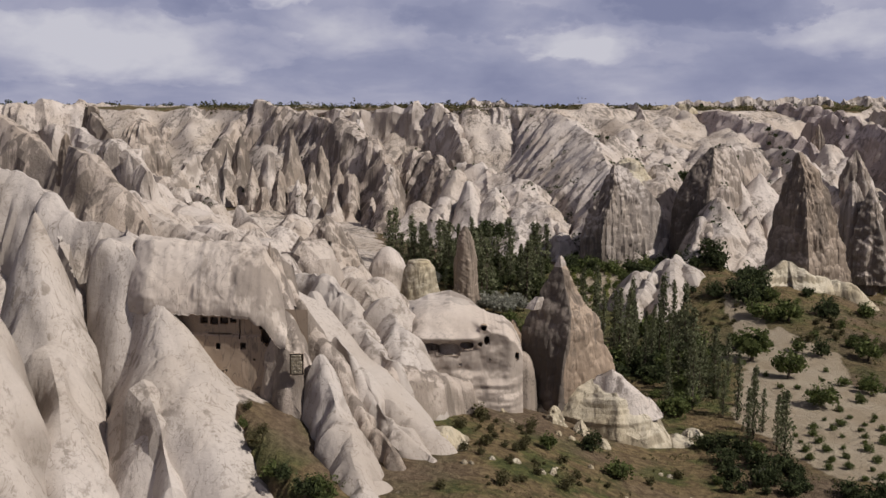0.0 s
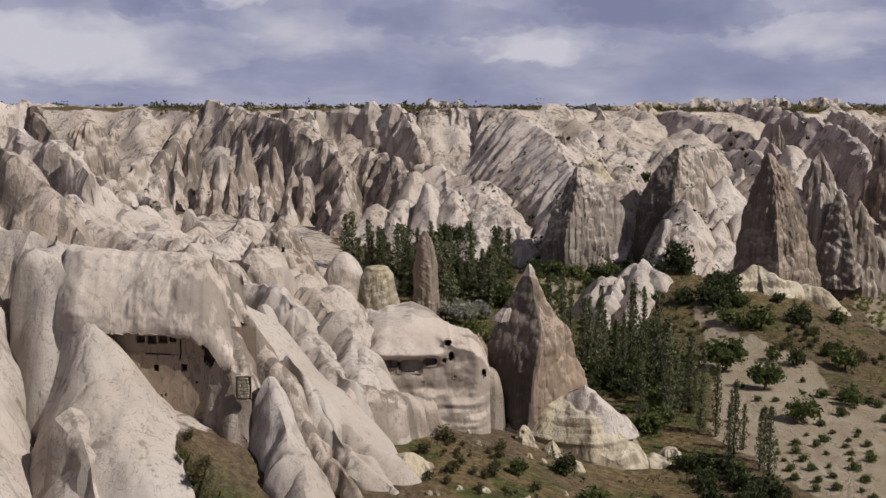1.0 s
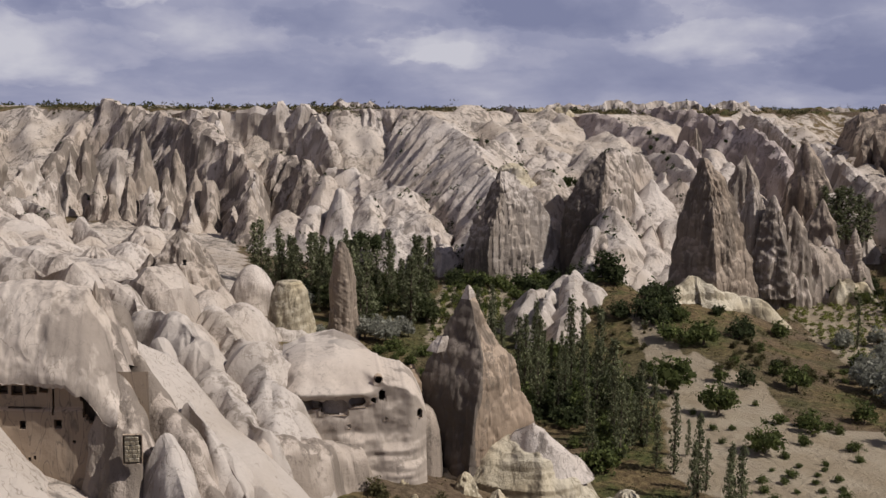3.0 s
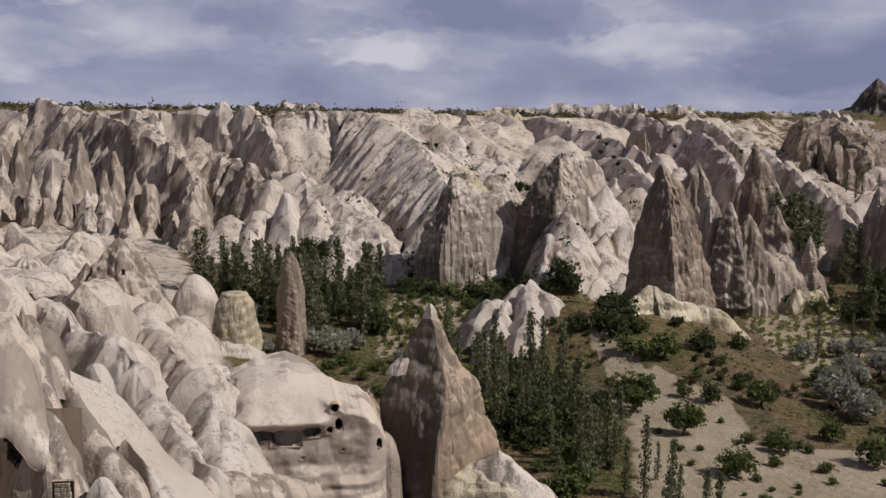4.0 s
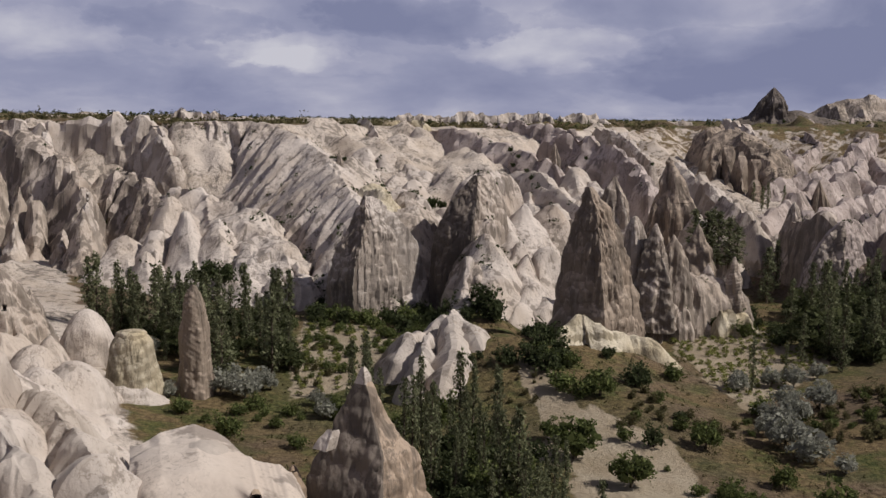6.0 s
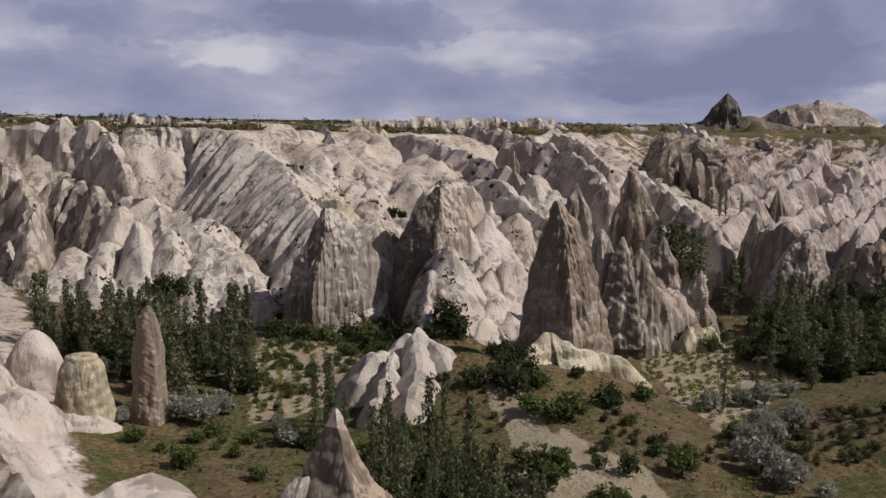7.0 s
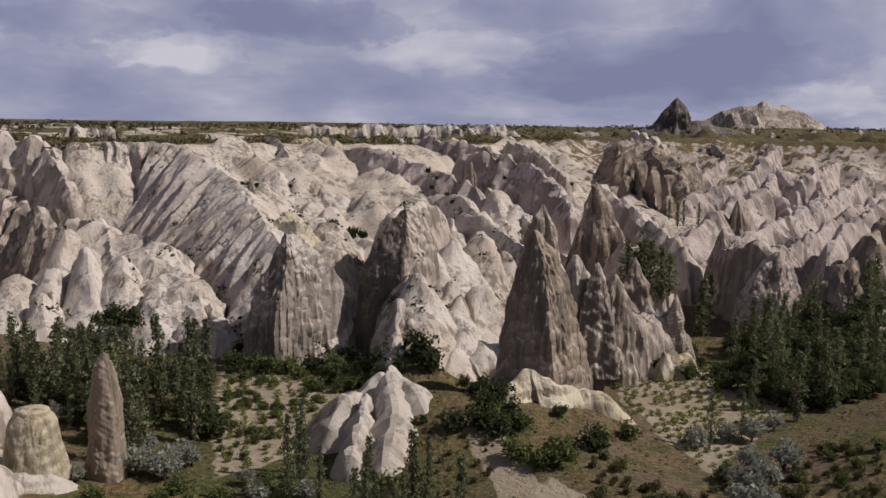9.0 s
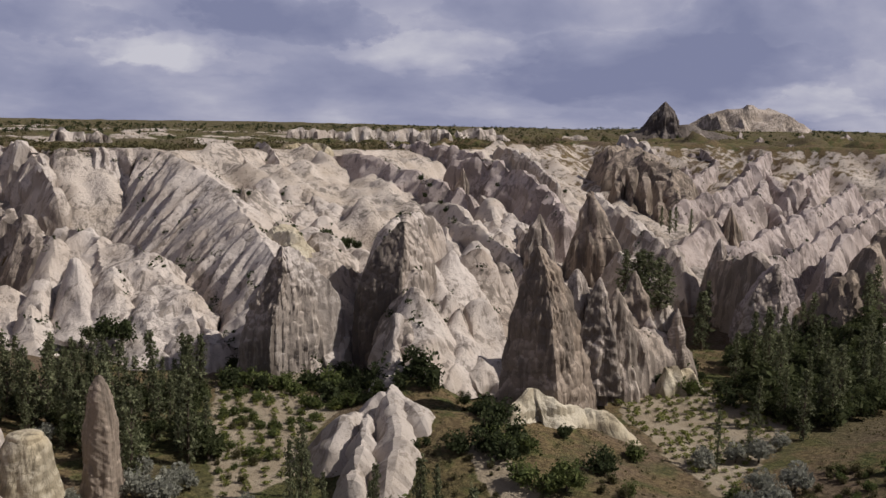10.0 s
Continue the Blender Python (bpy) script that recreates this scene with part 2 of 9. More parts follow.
def ground_material():
    k = Nodes("ground")
    fine, mid, wide = k.noise(1.1, 5, 0.7), k.noise(0.16, 5, 0.6), k.noise(0.035, 3)
    dry = k.mix(k.step(fine, 0.35, 0.7), (0.1, 0.07, 0.04), (0.23, 0.172, 0.09))
    green = k.mix(k.step(fine, 0.35, 0.7), (0.045, 0.055, 0.02), (0.135, 0.13, 0.05))
    earth = k.mix(k.step(fine, 0.3, 0.7), (0.09, 0.062, 0.043), (0.19, 0.14, 0.1))
    body = k.mix(k.step(mid, 0.44, 0.62), dry, green)
    body = k.mix(k.step(wide, 0.46, 0.62, 0.85), body, earth)
    body = k.mix(k.step(k.attribute("lush"), 0.1, 0.9, 0.8), body, green)
    sandy = k.mix(k.step(mid, 0.3, 0.72), (0.39, 0.33, 0.25), (0.3, 0.242, 0.17))
    sandy = k.mix(k.step(fine, 0.6, 0.76, 0.4), sandy, (0.2, 0.165, 0.09))
    edge = k.calc("ADD", k.attribute("sand"), k.calc("MULTIPLY", k.calc("SUBTRACT", mid, 0.5), 1.5))
    body = k.mix(k.step(edge, 0.4, 0.6), body, sandy)
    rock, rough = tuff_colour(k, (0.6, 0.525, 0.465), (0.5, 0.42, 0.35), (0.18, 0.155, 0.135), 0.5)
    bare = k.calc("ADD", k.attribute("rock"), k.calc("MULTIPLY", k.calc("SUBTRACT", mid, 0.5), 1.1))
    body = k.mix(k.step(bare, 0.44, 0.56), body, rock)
    k.bump(k.calc("ADD", fine, rough), 0.5)
    return k.done(body)


EARTH = ground_material()

# ---- noise and rock builders ----
_rng = np.random.default_rng(7)
_perm = np.concatenate([_rng.permutation(256)] * 3)
_grad = _rng.normal(size=(256, 3))
_grad /= np.linalg.norm(_grad, axis=1)[:, None]


def perlin(p):
    """Gradient noise of points (..., 3), about -0.7 to 0.7."""
    i = np.floor(p).astype(int)
    f = p - i
    i &= 255
    w = f * f * f * (f * (f * 6 - 15) + 10)
    out = 0.0
    for dx in (0, 1):
        for dy in (0, 1):
            for dz in (0, 1):
                g = _grad[_perm[_perm[_perm[i[..., 0] + dx] + i[..., 1] + dy] + i[..., 2] + dz] & 255]
                d = (g * (f - (dx, dy, dz))).sum(-1)
                k = (w[..., 0] if dx else 1 - w[..., 0]) * (w[..., 1] if dy else 1 - w[..., 1]) * (w[..., 2] if dz else 1 - w[..., 2])
                out = out + k * d
    return out


def fbm(p, octaves=4, gain=0.5):
    out, a = 0.0, 1.0
    for o in range(octaves):
        out = out + a * perlin(p * 2.0**o + 17.3 * o)
        a *= gain
    return out


def ridged(p, octaves=3):
    out, a = 0.0, 1.0
    for o in range(octaves):
        out = out + a * (1 - 2.4 * np.abs(perlin(p * 2.0**o + 9.1 * o)))
        a *= 0.5
    return out / 1.75


def billow(p, octaves=3, gain=0.5):
    """Rounded lobes between sharp creases, about 0 to 1."""
    out, a, full = 0.0, 1.0, 0.0
    for o in range(octaves):
        out = out + a * np.minimum(1, 2.6 * np.abs(perlin(p * 2.1**o + 9.1 * o)))
        full += a
        a *= gain
    return out / full


def arete(x):
    """A sharp wave of height 0 to 1 and period 1, for ribs that meet in edges."""
    return 1 - 2 * np.abs(x - np.floor(x) - 0.5)


_dirs = _rng.normal(size=(24, 3)) * (1, 1, 0.35)
_dirs /= np.linalg.norm(_dirs, axis=1)[:, None]


def facets(v, size, seed, waves=5):
    """Flat faces that meet in edges, about -0.5 to 0.5."""
    out = 0.0
    for i in range(waves):
        d = _dirs[(seed * 5 + i * 7) % 24]
        out = out + arete((v @ d) / (size * (1 + 0.37 * i)) + 0.16 * perlin(v / (size * 1.4) + seed + i)) * (1 + 0.2 * i)
    return out / (waves * 1.4) - 0.5


_seeds = _rng.uniform(0.08, 0.92, size=(256, 3))


def lobed(p):
    """Rounded lobes that overlap, with sharp clefts between them, about 0 to 1."""
    i = np.floor(p).astype(int)
    f = p - i
    i &= 255
    best = np.full(p.shape[:-1], 9.0)
    second = best.copy()
    for dx in (-1, 0, 1):
        for dy in (-1, 0, 1):
            for dz in (-1, 0, 1):
                g = _seeds[_perm[_perm[_perm[(i[..., 0] + dx) & 255] + ((i[..., 1] + dy) & 255)] + ((i[..., 2] + dz) & 255)] & 255]
                d = g + (dx, dy, dz) - f
                d = (d * d).sum(-1)
                second = np.minimum(second, np.maximum(best, d))
                best = np.minimum(best, d)
    return np.maximum(0, 1 - best) + 0.3 * np.minimum(1, 5 * (np.sqrt(second) - np.sqrt(best)))


def grid_normals(v):
    du, dv = np.gradient(v, axis=0), np.gradient(v, axis=1)
    nrm = np.cross(du, dv)
    return nrm / (np.linalg.norm(nrm, axis=-1, keepdims=True) + 1e-9)


def grid_object(name, v, mat, wrap=False, openings=(), crisp=20.0):
    """One smooth mesh from a grid of points; wrap closes it along its second axis."""
    a, b = v.shape[:2]
    me = bpy.data.meshes.new(name)
    idx = np.arange(a * b).reshape(a, b)
    if wrap:
        nxt = np.roll(idx, -1, 1)
        q = np.stack([idx[:-1], nxt[:-1], nxt[1:], idx[1:]], -1).reshape(-1, 4)
    else:
        q = np.stack([idx[:-1, :-1], idx[:-1, 1:], idx[1:, 1:], idx[1:, :-1]], -1).reshape(-1, 4)
    mid = v.reshape(-1, 3)[q].mean(1)
    fronts = []
    for ox, oz, ow, oh, deep in openings:
        hit = (np.abs(mid[:, 0] - ox) < ow / 2) & (np.abs(mid[:, 2] - oz) < oh / 2)
        if not hit.any():
            continue
        front = mid[hit, 1].min()
        hit &= mid[:, 1] < front + (2.0 if deep else 6.0)
        fronts.append((ox, mid[hit, 1].max(), oz, ow, oh, deep))
        q, mid = q[~hit], mid[~hit]
    me.vertices.add(a * b)
    me.vertices.foreach_set("co", v.reshape(-1).astype(np.float32))
    me.loops.add(q.size)
    me.loops.foreach_set("vertex_index", q.reshape(-1).astype(np.int32))
    me.polygons.add(len(q))
    me.polygons.foreach_set("loop_start", (np.arange(len(q)) * 4).astype(np.int32))
    me.polygons.foreach_set("loop_total", np.full(len(q), 4, np.int32))
    me.polygons.foreach_set("use_smooth", np.ones(len(q), bool))
    me.update(calc_edges=True)
    if crisp:
        me.set_sharp_from_angle(angle=radians(crisp))
    me.materials.append(mat)
    ob = new(name, me)
    for ox, oy, oz, ow, oh, deep in fronts:
        if deep:
            niche("carved_opening", ox, oy, oz, ow + 0.35, oh + 0.35, deep, mat).parent = ob
    return ob


def niche(name, x, y, z, w, h, deep, mat):
    """A hollow room end, open towards the south, with rounded upper corners."""
    ring = [(-w / 2, -h / 2), (w / 2, -h / 2), (w / 2, h * 0.25), (w * 0.36, h * 0.45), (0, h / 2), (-w * 0.36, h * 0.45), (-w / 2, h * 0.25)]
    n = len(ring)
    verts = [(x + a, y - 0.15, z + b) for a, b in ring] + [(x + a * 0.92, y + deep, z + b * 0.92) for a, b in ring]
    faces = [(i, i + n, (i + 1) % n + n, (i + 1) % n) for i in range(n)] + [tuple(range(n, 2 * n))]
    me = bpy.data.meshes.new(name)
    me.from_pydata(verts, [], faces)
    me.materials.append(mat)
    return new(name, me)



LEDGES = []  # places on the rocks where scrub takes root


def section(s, p, cliff):
    """Height of a ridge at s of its half width: a rounded tent, on a sheer foot where cliff is above 0."""
    k = np.clip((s - 0.9) / 0.1, 0, 1)
    return np.where(cliff > 0, (cliff + (1 - cliff) * (1 - np.minimum(s / 0.9, 1) ** p)) * (1 - k), 1 - s**p)


def rock_spur(name, pts, zb, mat, label, p=1.7, lf=5.0, fd=1.0, lump=1.0, step=1.0, m=56, seed=0, slant=0.0, ease=0.33, jag=0.05, wild=1.0, cliff=0.0, chips=1.0, beds=0.0, lobe=1.0, crisp=20.0, openings=(), group="rock formations"):
    """A ridge of rock: pts are (x, y, z, half width at its foot) along the crest; zb is its foot.
    p shapes its section (1 a tent, 4 a box), lf and fd the spacing and depth of its flutes, slant their lean along the crest."""
    pts, step, m = np.array(pts, float), step * 1.4, int(m * 0.76)
    seg = np.concatenate([[0], np.cumsum(np.linalg.norm(np.diff(pts[:, :2], axis=0), axis=1))])
    length = seg[-1]
    count = max(10, int(length / step))
    u = np.linspace(0, length, count)
    c = np.stack([np.interp(u, seg, pts[:, k]) for k in range(4)], -1)
    for _ in range(max(1, int(count / len(pts) * ease))):
        c[1:-1] = (c[:-2] + 2 * c[1:-1] + c[2:]) / 4
    top = np.stack([u / (1.6 * lf) + seed * 7.7, 0 * u, 0 * u], -1)
    c[:, 2] += jag * (c[:, 2] - zb) * (ridged(top, 3) - 0.5)
    tan = np.gradient(c[:, :2], axis=0)
    tan /= np.linalg.norm(tan, axis=1)[:, None] + 1e-9
    cap = np.radians(np.linspace(4, 90, max(10, int(1.3 * c[:, 3].mean() / step))))
    rows = []
    for e, sgn in ((0, -1), (-1, 1)):
        o = np.repeat(c[e][None], len(cap), 0)
        o[:, :2] += sgn * tan[e] * (c[e, 3] * np.sin(cap))[:, None]
        o[:, 3] *= np.maximum(np.cos(cap), 0.02)
        o[:, 2] = zb + (o[:, 2] - zb) * section(np.sin(cap), p, cliff)
        rows.append(o)
    c = np.concatenate([rows[0][::-1], c, rows[1]])
    tan = np.concatenate([np.repeat(tan[:1], len(cap), 0), tan, np.repeat(tan[-1:], len(cap), 0)])
    uu = np.concatenate([-1.57 * cap[::-1] / cap[-1] * pts[0, 3], u, length + 1.57 * cap / cap[-1] * pts[-1, 3]])
    s = np.sin(np.linspace(-np.pi / 2, np.pi / 2, m)) * 0.6 + np.linspace(-1, 1, m) * 0.4
    side = np.stack([-tan[:, 1], tan[:, 0]], -1)
    v = np.empty((len(c), m, 3))
    v[..., :2] = c[:, None, :2] + side[:, None] * (c[:, 3][:, None] * s)[..., None]
    v[..., 2] = zb + (c[:, 2] - zb)[:, None] * section(np.abs(s), p, cliff)
    nrm = -grid_normals(v)
    w = c[:, 3].mean()
    down = np.abs(s) * w
    wob = 0.4 * lf * perlin(v / (1.6 * lf) + seed)
    fu = uu[:, None] + slant * down + wob
    flat = np.sign(s) * 5.5
    fall = np.abs(np.gradient(c[:, 2])) / (np.linalg.norm(np.gradient(c[:, :2], axis=0), axis=1) + 1e-6)
    fall = np.minimum(fall, 1.6)[:, None] ** 2
    flank = (p * np.abs(s) ** (p - 1) * (c[:, 2] - zb)[:, None] / np.maximum(c[:, 3], 0.3)[:, None]) ** 2
    sideways = (flank / (flank + fall + 0.02)) ** 1.2
    along = (fall / (flank + fall + 0.02))
    warp = wild * 1.1 * perlin(v * (1, 1, 0.3) / (4 * lf) + seed * 0.7) + wild * 0.3 * perlin(v * (1, 1, 0.2) / lf + seed)
    big = arete(fu / lf * 0.6 + warp + seed * 0.37)
    small = arete(fu / lf * 1.9 + 2.2 * warp + seed * 0.61)
    fine = billow(np.stack(np.broadcast_arrays(fu / lf * 3.1 + seed, flat, down / lf * 0.3), -1), 2)
    lat = (s * w)[None, :] + wob * 0.7
    big2 = arete(lat / lf * 0.7 + warp + seed * 0.37)
    small2 = arete(lat / lf * 2.1 + 2.2 * warp)
    amount = 0.07 * lump * w * fbm(v / w * 0.7 + seed * 3.7, 3, 0.45)
    keen = 0.1 + 1.2 * np.clip(0.45 + 2.2 * perlin(v / (2.6 * lf) + seed * 1.3), 0, 1)
    keen2 = np.clip(0.3 + 2.0 * perlin(v / (1.7 * lf) + seed * 2.3), 0, 1)
    lobes = billow(v * (1, 1, 0.5) / (2.4 * lf) + seed * 2.9, 3, 0.5)
    amount = amount + fd * lf * (sideways * (0.5 * keen * (big - 0.5) + 0.2 * keen2 * (small - 0.5) + 0.07 * (fine - 0.4)) + along * (0.36 * keen * (big2 - 0.5) + 0.16 * keen2 * (small2 - 0.5)))
    bent = v + 0.35 * lf * np.stack([perlin(v / (1.3 * lf) + seed + 5.0 * q) for q in range(3)], -1)
    slabs = lobed(bent * (1, 0.7, 0.3) / (1.15 * lf) + seed * 1.9)
    flakes = lobed(bent * (1, 0.8, 0.5) / (0.42 * lf) + seed * 2.7)
    amount = amount + fd * lf * chips * (0.05 * (lobes - 0.4) + 0.55 * facets(v, 1.9 * lf, seed, 3) + 0.2 * facets(v, 0.7 * lf, seed + 3, 3) + lobe * (0.34 * (slabs - 0.9) + 0.11 * keen2 * (flakes - 0.9)))
    amount = amount + lump * 0.12 * fbm(v * (0.42, 0.42, 0.16) + seed, 4, 0.55)
    if beds:
        # level layers, some harder than others, that jut out or weather back
        level = v[..., 2] + 0.5 * perlin(v / 9.0 + seed)
        amount = amount + beds * np.minimum(1, 1.6 * np.hypot(nrm[..., 0], nrm[..., 1])) * (np.clip(2.6 * perlin(np.stack([0 * level + seed, v[..., 0] * 0.04, level * 0.62], -1)), -0.6, 0.6) + 0.35 * perlin(np.stack([0 * level + seed, v[..., 0] * 0.08, level * 2.1], -1)))
    v = v + nrm * amount[..., None]
    if pts[:, 1].mean() > 235:
        up = np.abs(grid_normals(v)[..., 2])
        patch = perlin(v / 14.0 + 3.1)
        flat_spots = v[(up > 0.5) & (patch > 0.12)]
        LEDGES.append(flat_spots[_rng.permutation(len(flat_spots))[: int(len(flat_spots) * 0.018) + 3]])
    ob = grid_object(name, v, mat, openings=openings, crisp=crisp)
    return tagged(ob, label, "rock formation", group)


def rock_cone(name, x, y, z0, z1, r, mat, label, a=1.2, b=0.85, squash=1.0, turn=0.0, lean=(0, 0), flutes=5.0, fd=1.0, lump=1.0, crag=0.0, taper=0.0, keel=0.0, rings=46, m=64, seed=0, openings=(), group="rock formations"):
    """A chimney, cone or dome of rock from z0 to z1, foot radius r; a and b shape its outline, lean shifts its tip."""
    h = np.linspace(0, 1, rings)
    h = 1 - (1 - h) ** 1.3
    rad = r * np.maximum(1 - h**a, 0) ** b * (1 - taper * h)
    rad[-1] = 0.01 * r
    th = np.linspace(0, 2 * np.pi, m, endpoint=False)
    ct, st = np.cos(th), np.sin(th)
    if keel:
        # flat sides that meet in upright edges
        rad = rad[:, None] / (np.abs(ct) ** keel + np.abs(st) ** keel) ** (1 / keel)
    else:
        rad = np.repeat(rad[:, None], m, 1)
    cx, cy = rad * ct, rad * st * squash
    rad = rad.mean(1)
    ca, sa = math.cos(radians(turn)), math.sin(radians(turn))
    v = np.empty((rings, m, 3))
    v[..., 0] = x + cx * ca - cy * sa + lean[0] * h[:, None]
    v[..., 1] = y + cx * sa + cy * ca + lean[1] * h[:, None]
    v[..., 2] = z0 + (z1 - z0) * h[:, None]
    out = np.stack([v[..., 0] - x - lean[0] * h[:, None], v[..., 1] - y - lean[1] * h[:, None], 0 * v[..., 0]], -1)
    out /= np.linalg.norm(out, axis=-1, keepdims=True) + 1e-9
    out[..., 2] = 0.3
    tall = (z1 - z0) / r
    wob = 0.5 * perlin(v / r * 1.1 + seed * 1.7)
    warp = 0.45 * perlin(v * (1, 1, 0.35) / r * 0.8 + seed * 0.9)
    big = arete(th / (2 * np.pi) * round(flutes) + seed * 0.31 + warp)
    small = arete(th / (2 * np.pi) * round(flutes * 3.4) + 2.3 * warp)
    fine = billow(np.stack(np.broadcast_arrays(ct * flutes * 0.9 + wob, st * flutes * 0.9, h[:, None] * tall * 0.8), -1), 2)
    k = np.minimum(1, (rad / r)[:, None] * 2.2) * (0.35 + 0.65 * (rad / r)[:, None])
    lobes = billow(v * (1, 1, 0.6) / (1.1 * r) + seed * 2.9, 3, 0.5)
    keen = np.clip(0.3 + 2.0 * perlin(v / r * 1.2 + seed * 2.3), 0, 1)
    amount = k * (0.12 * lump * r * fbm(v / r * 0.75 + seed * 5.1, 3, 0.45) + fd * r * (0.2 * (big - 0.5) + 0.12 * keen * (small - 0.5) + 0.08 * (fine - 0.4) + 0.05 * (lobes - 0.4) + 0.5 * facets(v, 1.0 * r, seed, 4) + 0.16 * (lobed(v * (1, 1, 0.45) / (0.75 * r) + seed * 1.9) - 0.9) + 0.06 * (lobed(v * (1, 1, 0.5) / (0.28 * r) + seed) - 0.9)))
    amount = amount + lump * min(0.16, 0.05 * r) * fbm(v * (0.42, 0.42, 0.16) + seed, 4, 0.6) * np.minimum(1, 4 * k)
    if crag:
        # broken ledges: the face steps back at uneven, tilted levels
        tilt = (v @ np.array((0.25, 0.1, 1.0))) / (0.42 * r) + 1.3 * perlin(v / r * 1.3 + seed)
        saw = tilt - np.floor(tilt)
        amount = amount + crag * r * np.minimum(1, 3 * k) * (0.035 * (0.5 - saw) * np.clip(3 * perlin(v / r * 0.9 + seed), 0, 1) + 0.05 * ridged(v * (1, 1, 0.7) / r * 1.9 + seed * 1.1, 3) + 0.3 * facets(v, 0.4 * r, seed + 6) + 0.16 * facets(v, 0.14 * r, seed + 2))
    v = v + out * amount[..., None]
    ob = grid_object(name, v, mat, wrap=True, openings=openings)
    return tagged(ob, label, "rock formation", group)


def crusted(rock, piece):
    """Makes a piece a part of its rock."""
    for key in ("category", "group"):
        del piece[key]
    piece.parent = rock
    return rock


def capped(rock, x, y, z, r, mat, label, seed):
    """Sets a harder, paler cap on a rock, as a part of it."""
    return crusted(rock, rock_cone("cap", x, y, z - 1.1 * r, z + 0.35 * r, r, mat, label, a=2.6, b=0.55, flutes=3, fd=0.9, lump=1.2, crag=0.8, rings=26, m=36, seed=seed))

# ---- ground ----
RIM = np.array([(-3000, 700), (-500, 640), (-130, 560), (-60, 500), (0, 468), (8, 452), (45, 446), (60, 470), (108, 505), (150, 525), (200, 565), (260, 640), (340, 690), (420, 640), (470, 560), (620, 520), (3000, 500)], float)
FOOT = np.array([(-3000, 600), (-400, 520), (-130, 470), (-60, 420), (0, 405), (25, 385), (42, 350), (52, 294), (75, 290), (100, 292), (130, 300), (165, 325), (200, 330), (300, 350), (620, 380), (3000, 400)], float)
STEEP = np.array([(-3000, 1.2), (35, 1.2), (55, 0.7), (130, 0.75), (170, 1.6), (230, 2.4), (3000, 2.4)], float)
FIELD = [(41, 145), (48, 168), (55, 187), (64, 201), (70, 184), (66, 164), (84, 164), (90, 140), (60, 118), (47, 125)]
TRACK = [(58, 221), (64, 218), (63, 206), (60, 190), (52, 178), (46, 184), (54, 192), (57, 206)]
VINES_EAST = [(118, 281), (126, 275), (134, 262), (129, 227), (120, 221), (95, 203), (96, 220), (103, 244)]
VINES_WEST = [(32, 287), (40, 280), (56, 272), (48, 258), (42, 250), (34, 230), (20, 222), (24, 248)]


def smooth(a, b, x):
    k = np.clip((x - a) / (b - a), 0, 1)
    return k * k * (3 - 2 * k)


def bump(x, y, cx, cy, rx, ry, h):
    return h * np.exp(-(((x - cx) / rx) ** 2) - ((y - cy) / ry) ** 2)


def inside(poly, x, y, soft=2.0):
    """1 inside a polygon on the plan, 0 outside, soft over some metres."""
    hit, dist = np.zeros(np.shape(x), bool), np.full(np.shape(x), 1e9)
    for (ax, ay), (bx, by) in zip(poly, poly[1:] + poly[:1]):
        cross = ((ay > y) != (by > y)) & (x < (bx - ax) * (y - ay) / (by - ay + 1e-12) + ax)
        hit ^= cross
        k = np.clip(((x - ax) * (bx - ax) + (y - ay) * (by - ay)) / ((bx - ax) ** 2 + (by - ay) ** 2), 0, 1)
        dist = np.minimum(dist, np.hypot(x - ax - k * (bx - ax), y - ay - k * (by - ay)))
    return np.clip(0.5 + np.where(hit, dist, -dist) / (2 * soft), 0, 1)


def rim_distance(x, y):
    return y - np.interp(x, RIM[:, 0], RIM[:, 1])


def badlands(x, y, d):
    """Where bare ridges reach over the rim on the east side."""
    return smooth(130, 200, x) * smooth(260, 120, d) * smooth(-0.12, 0.12, perlin(np.stack([x / 60, y / 60, 0 * x + 5.1], -1)))


def bare_patches(x, y, d):
    """Where pale rock breaks through the grass of the plateau."""
    return smooth(0.0, 0.16, perlin(np.stack([x / 48, y / 70, 0 * x + 9.1], -1))) * smooth(15, 70, d) * smooth(900, 500, d)


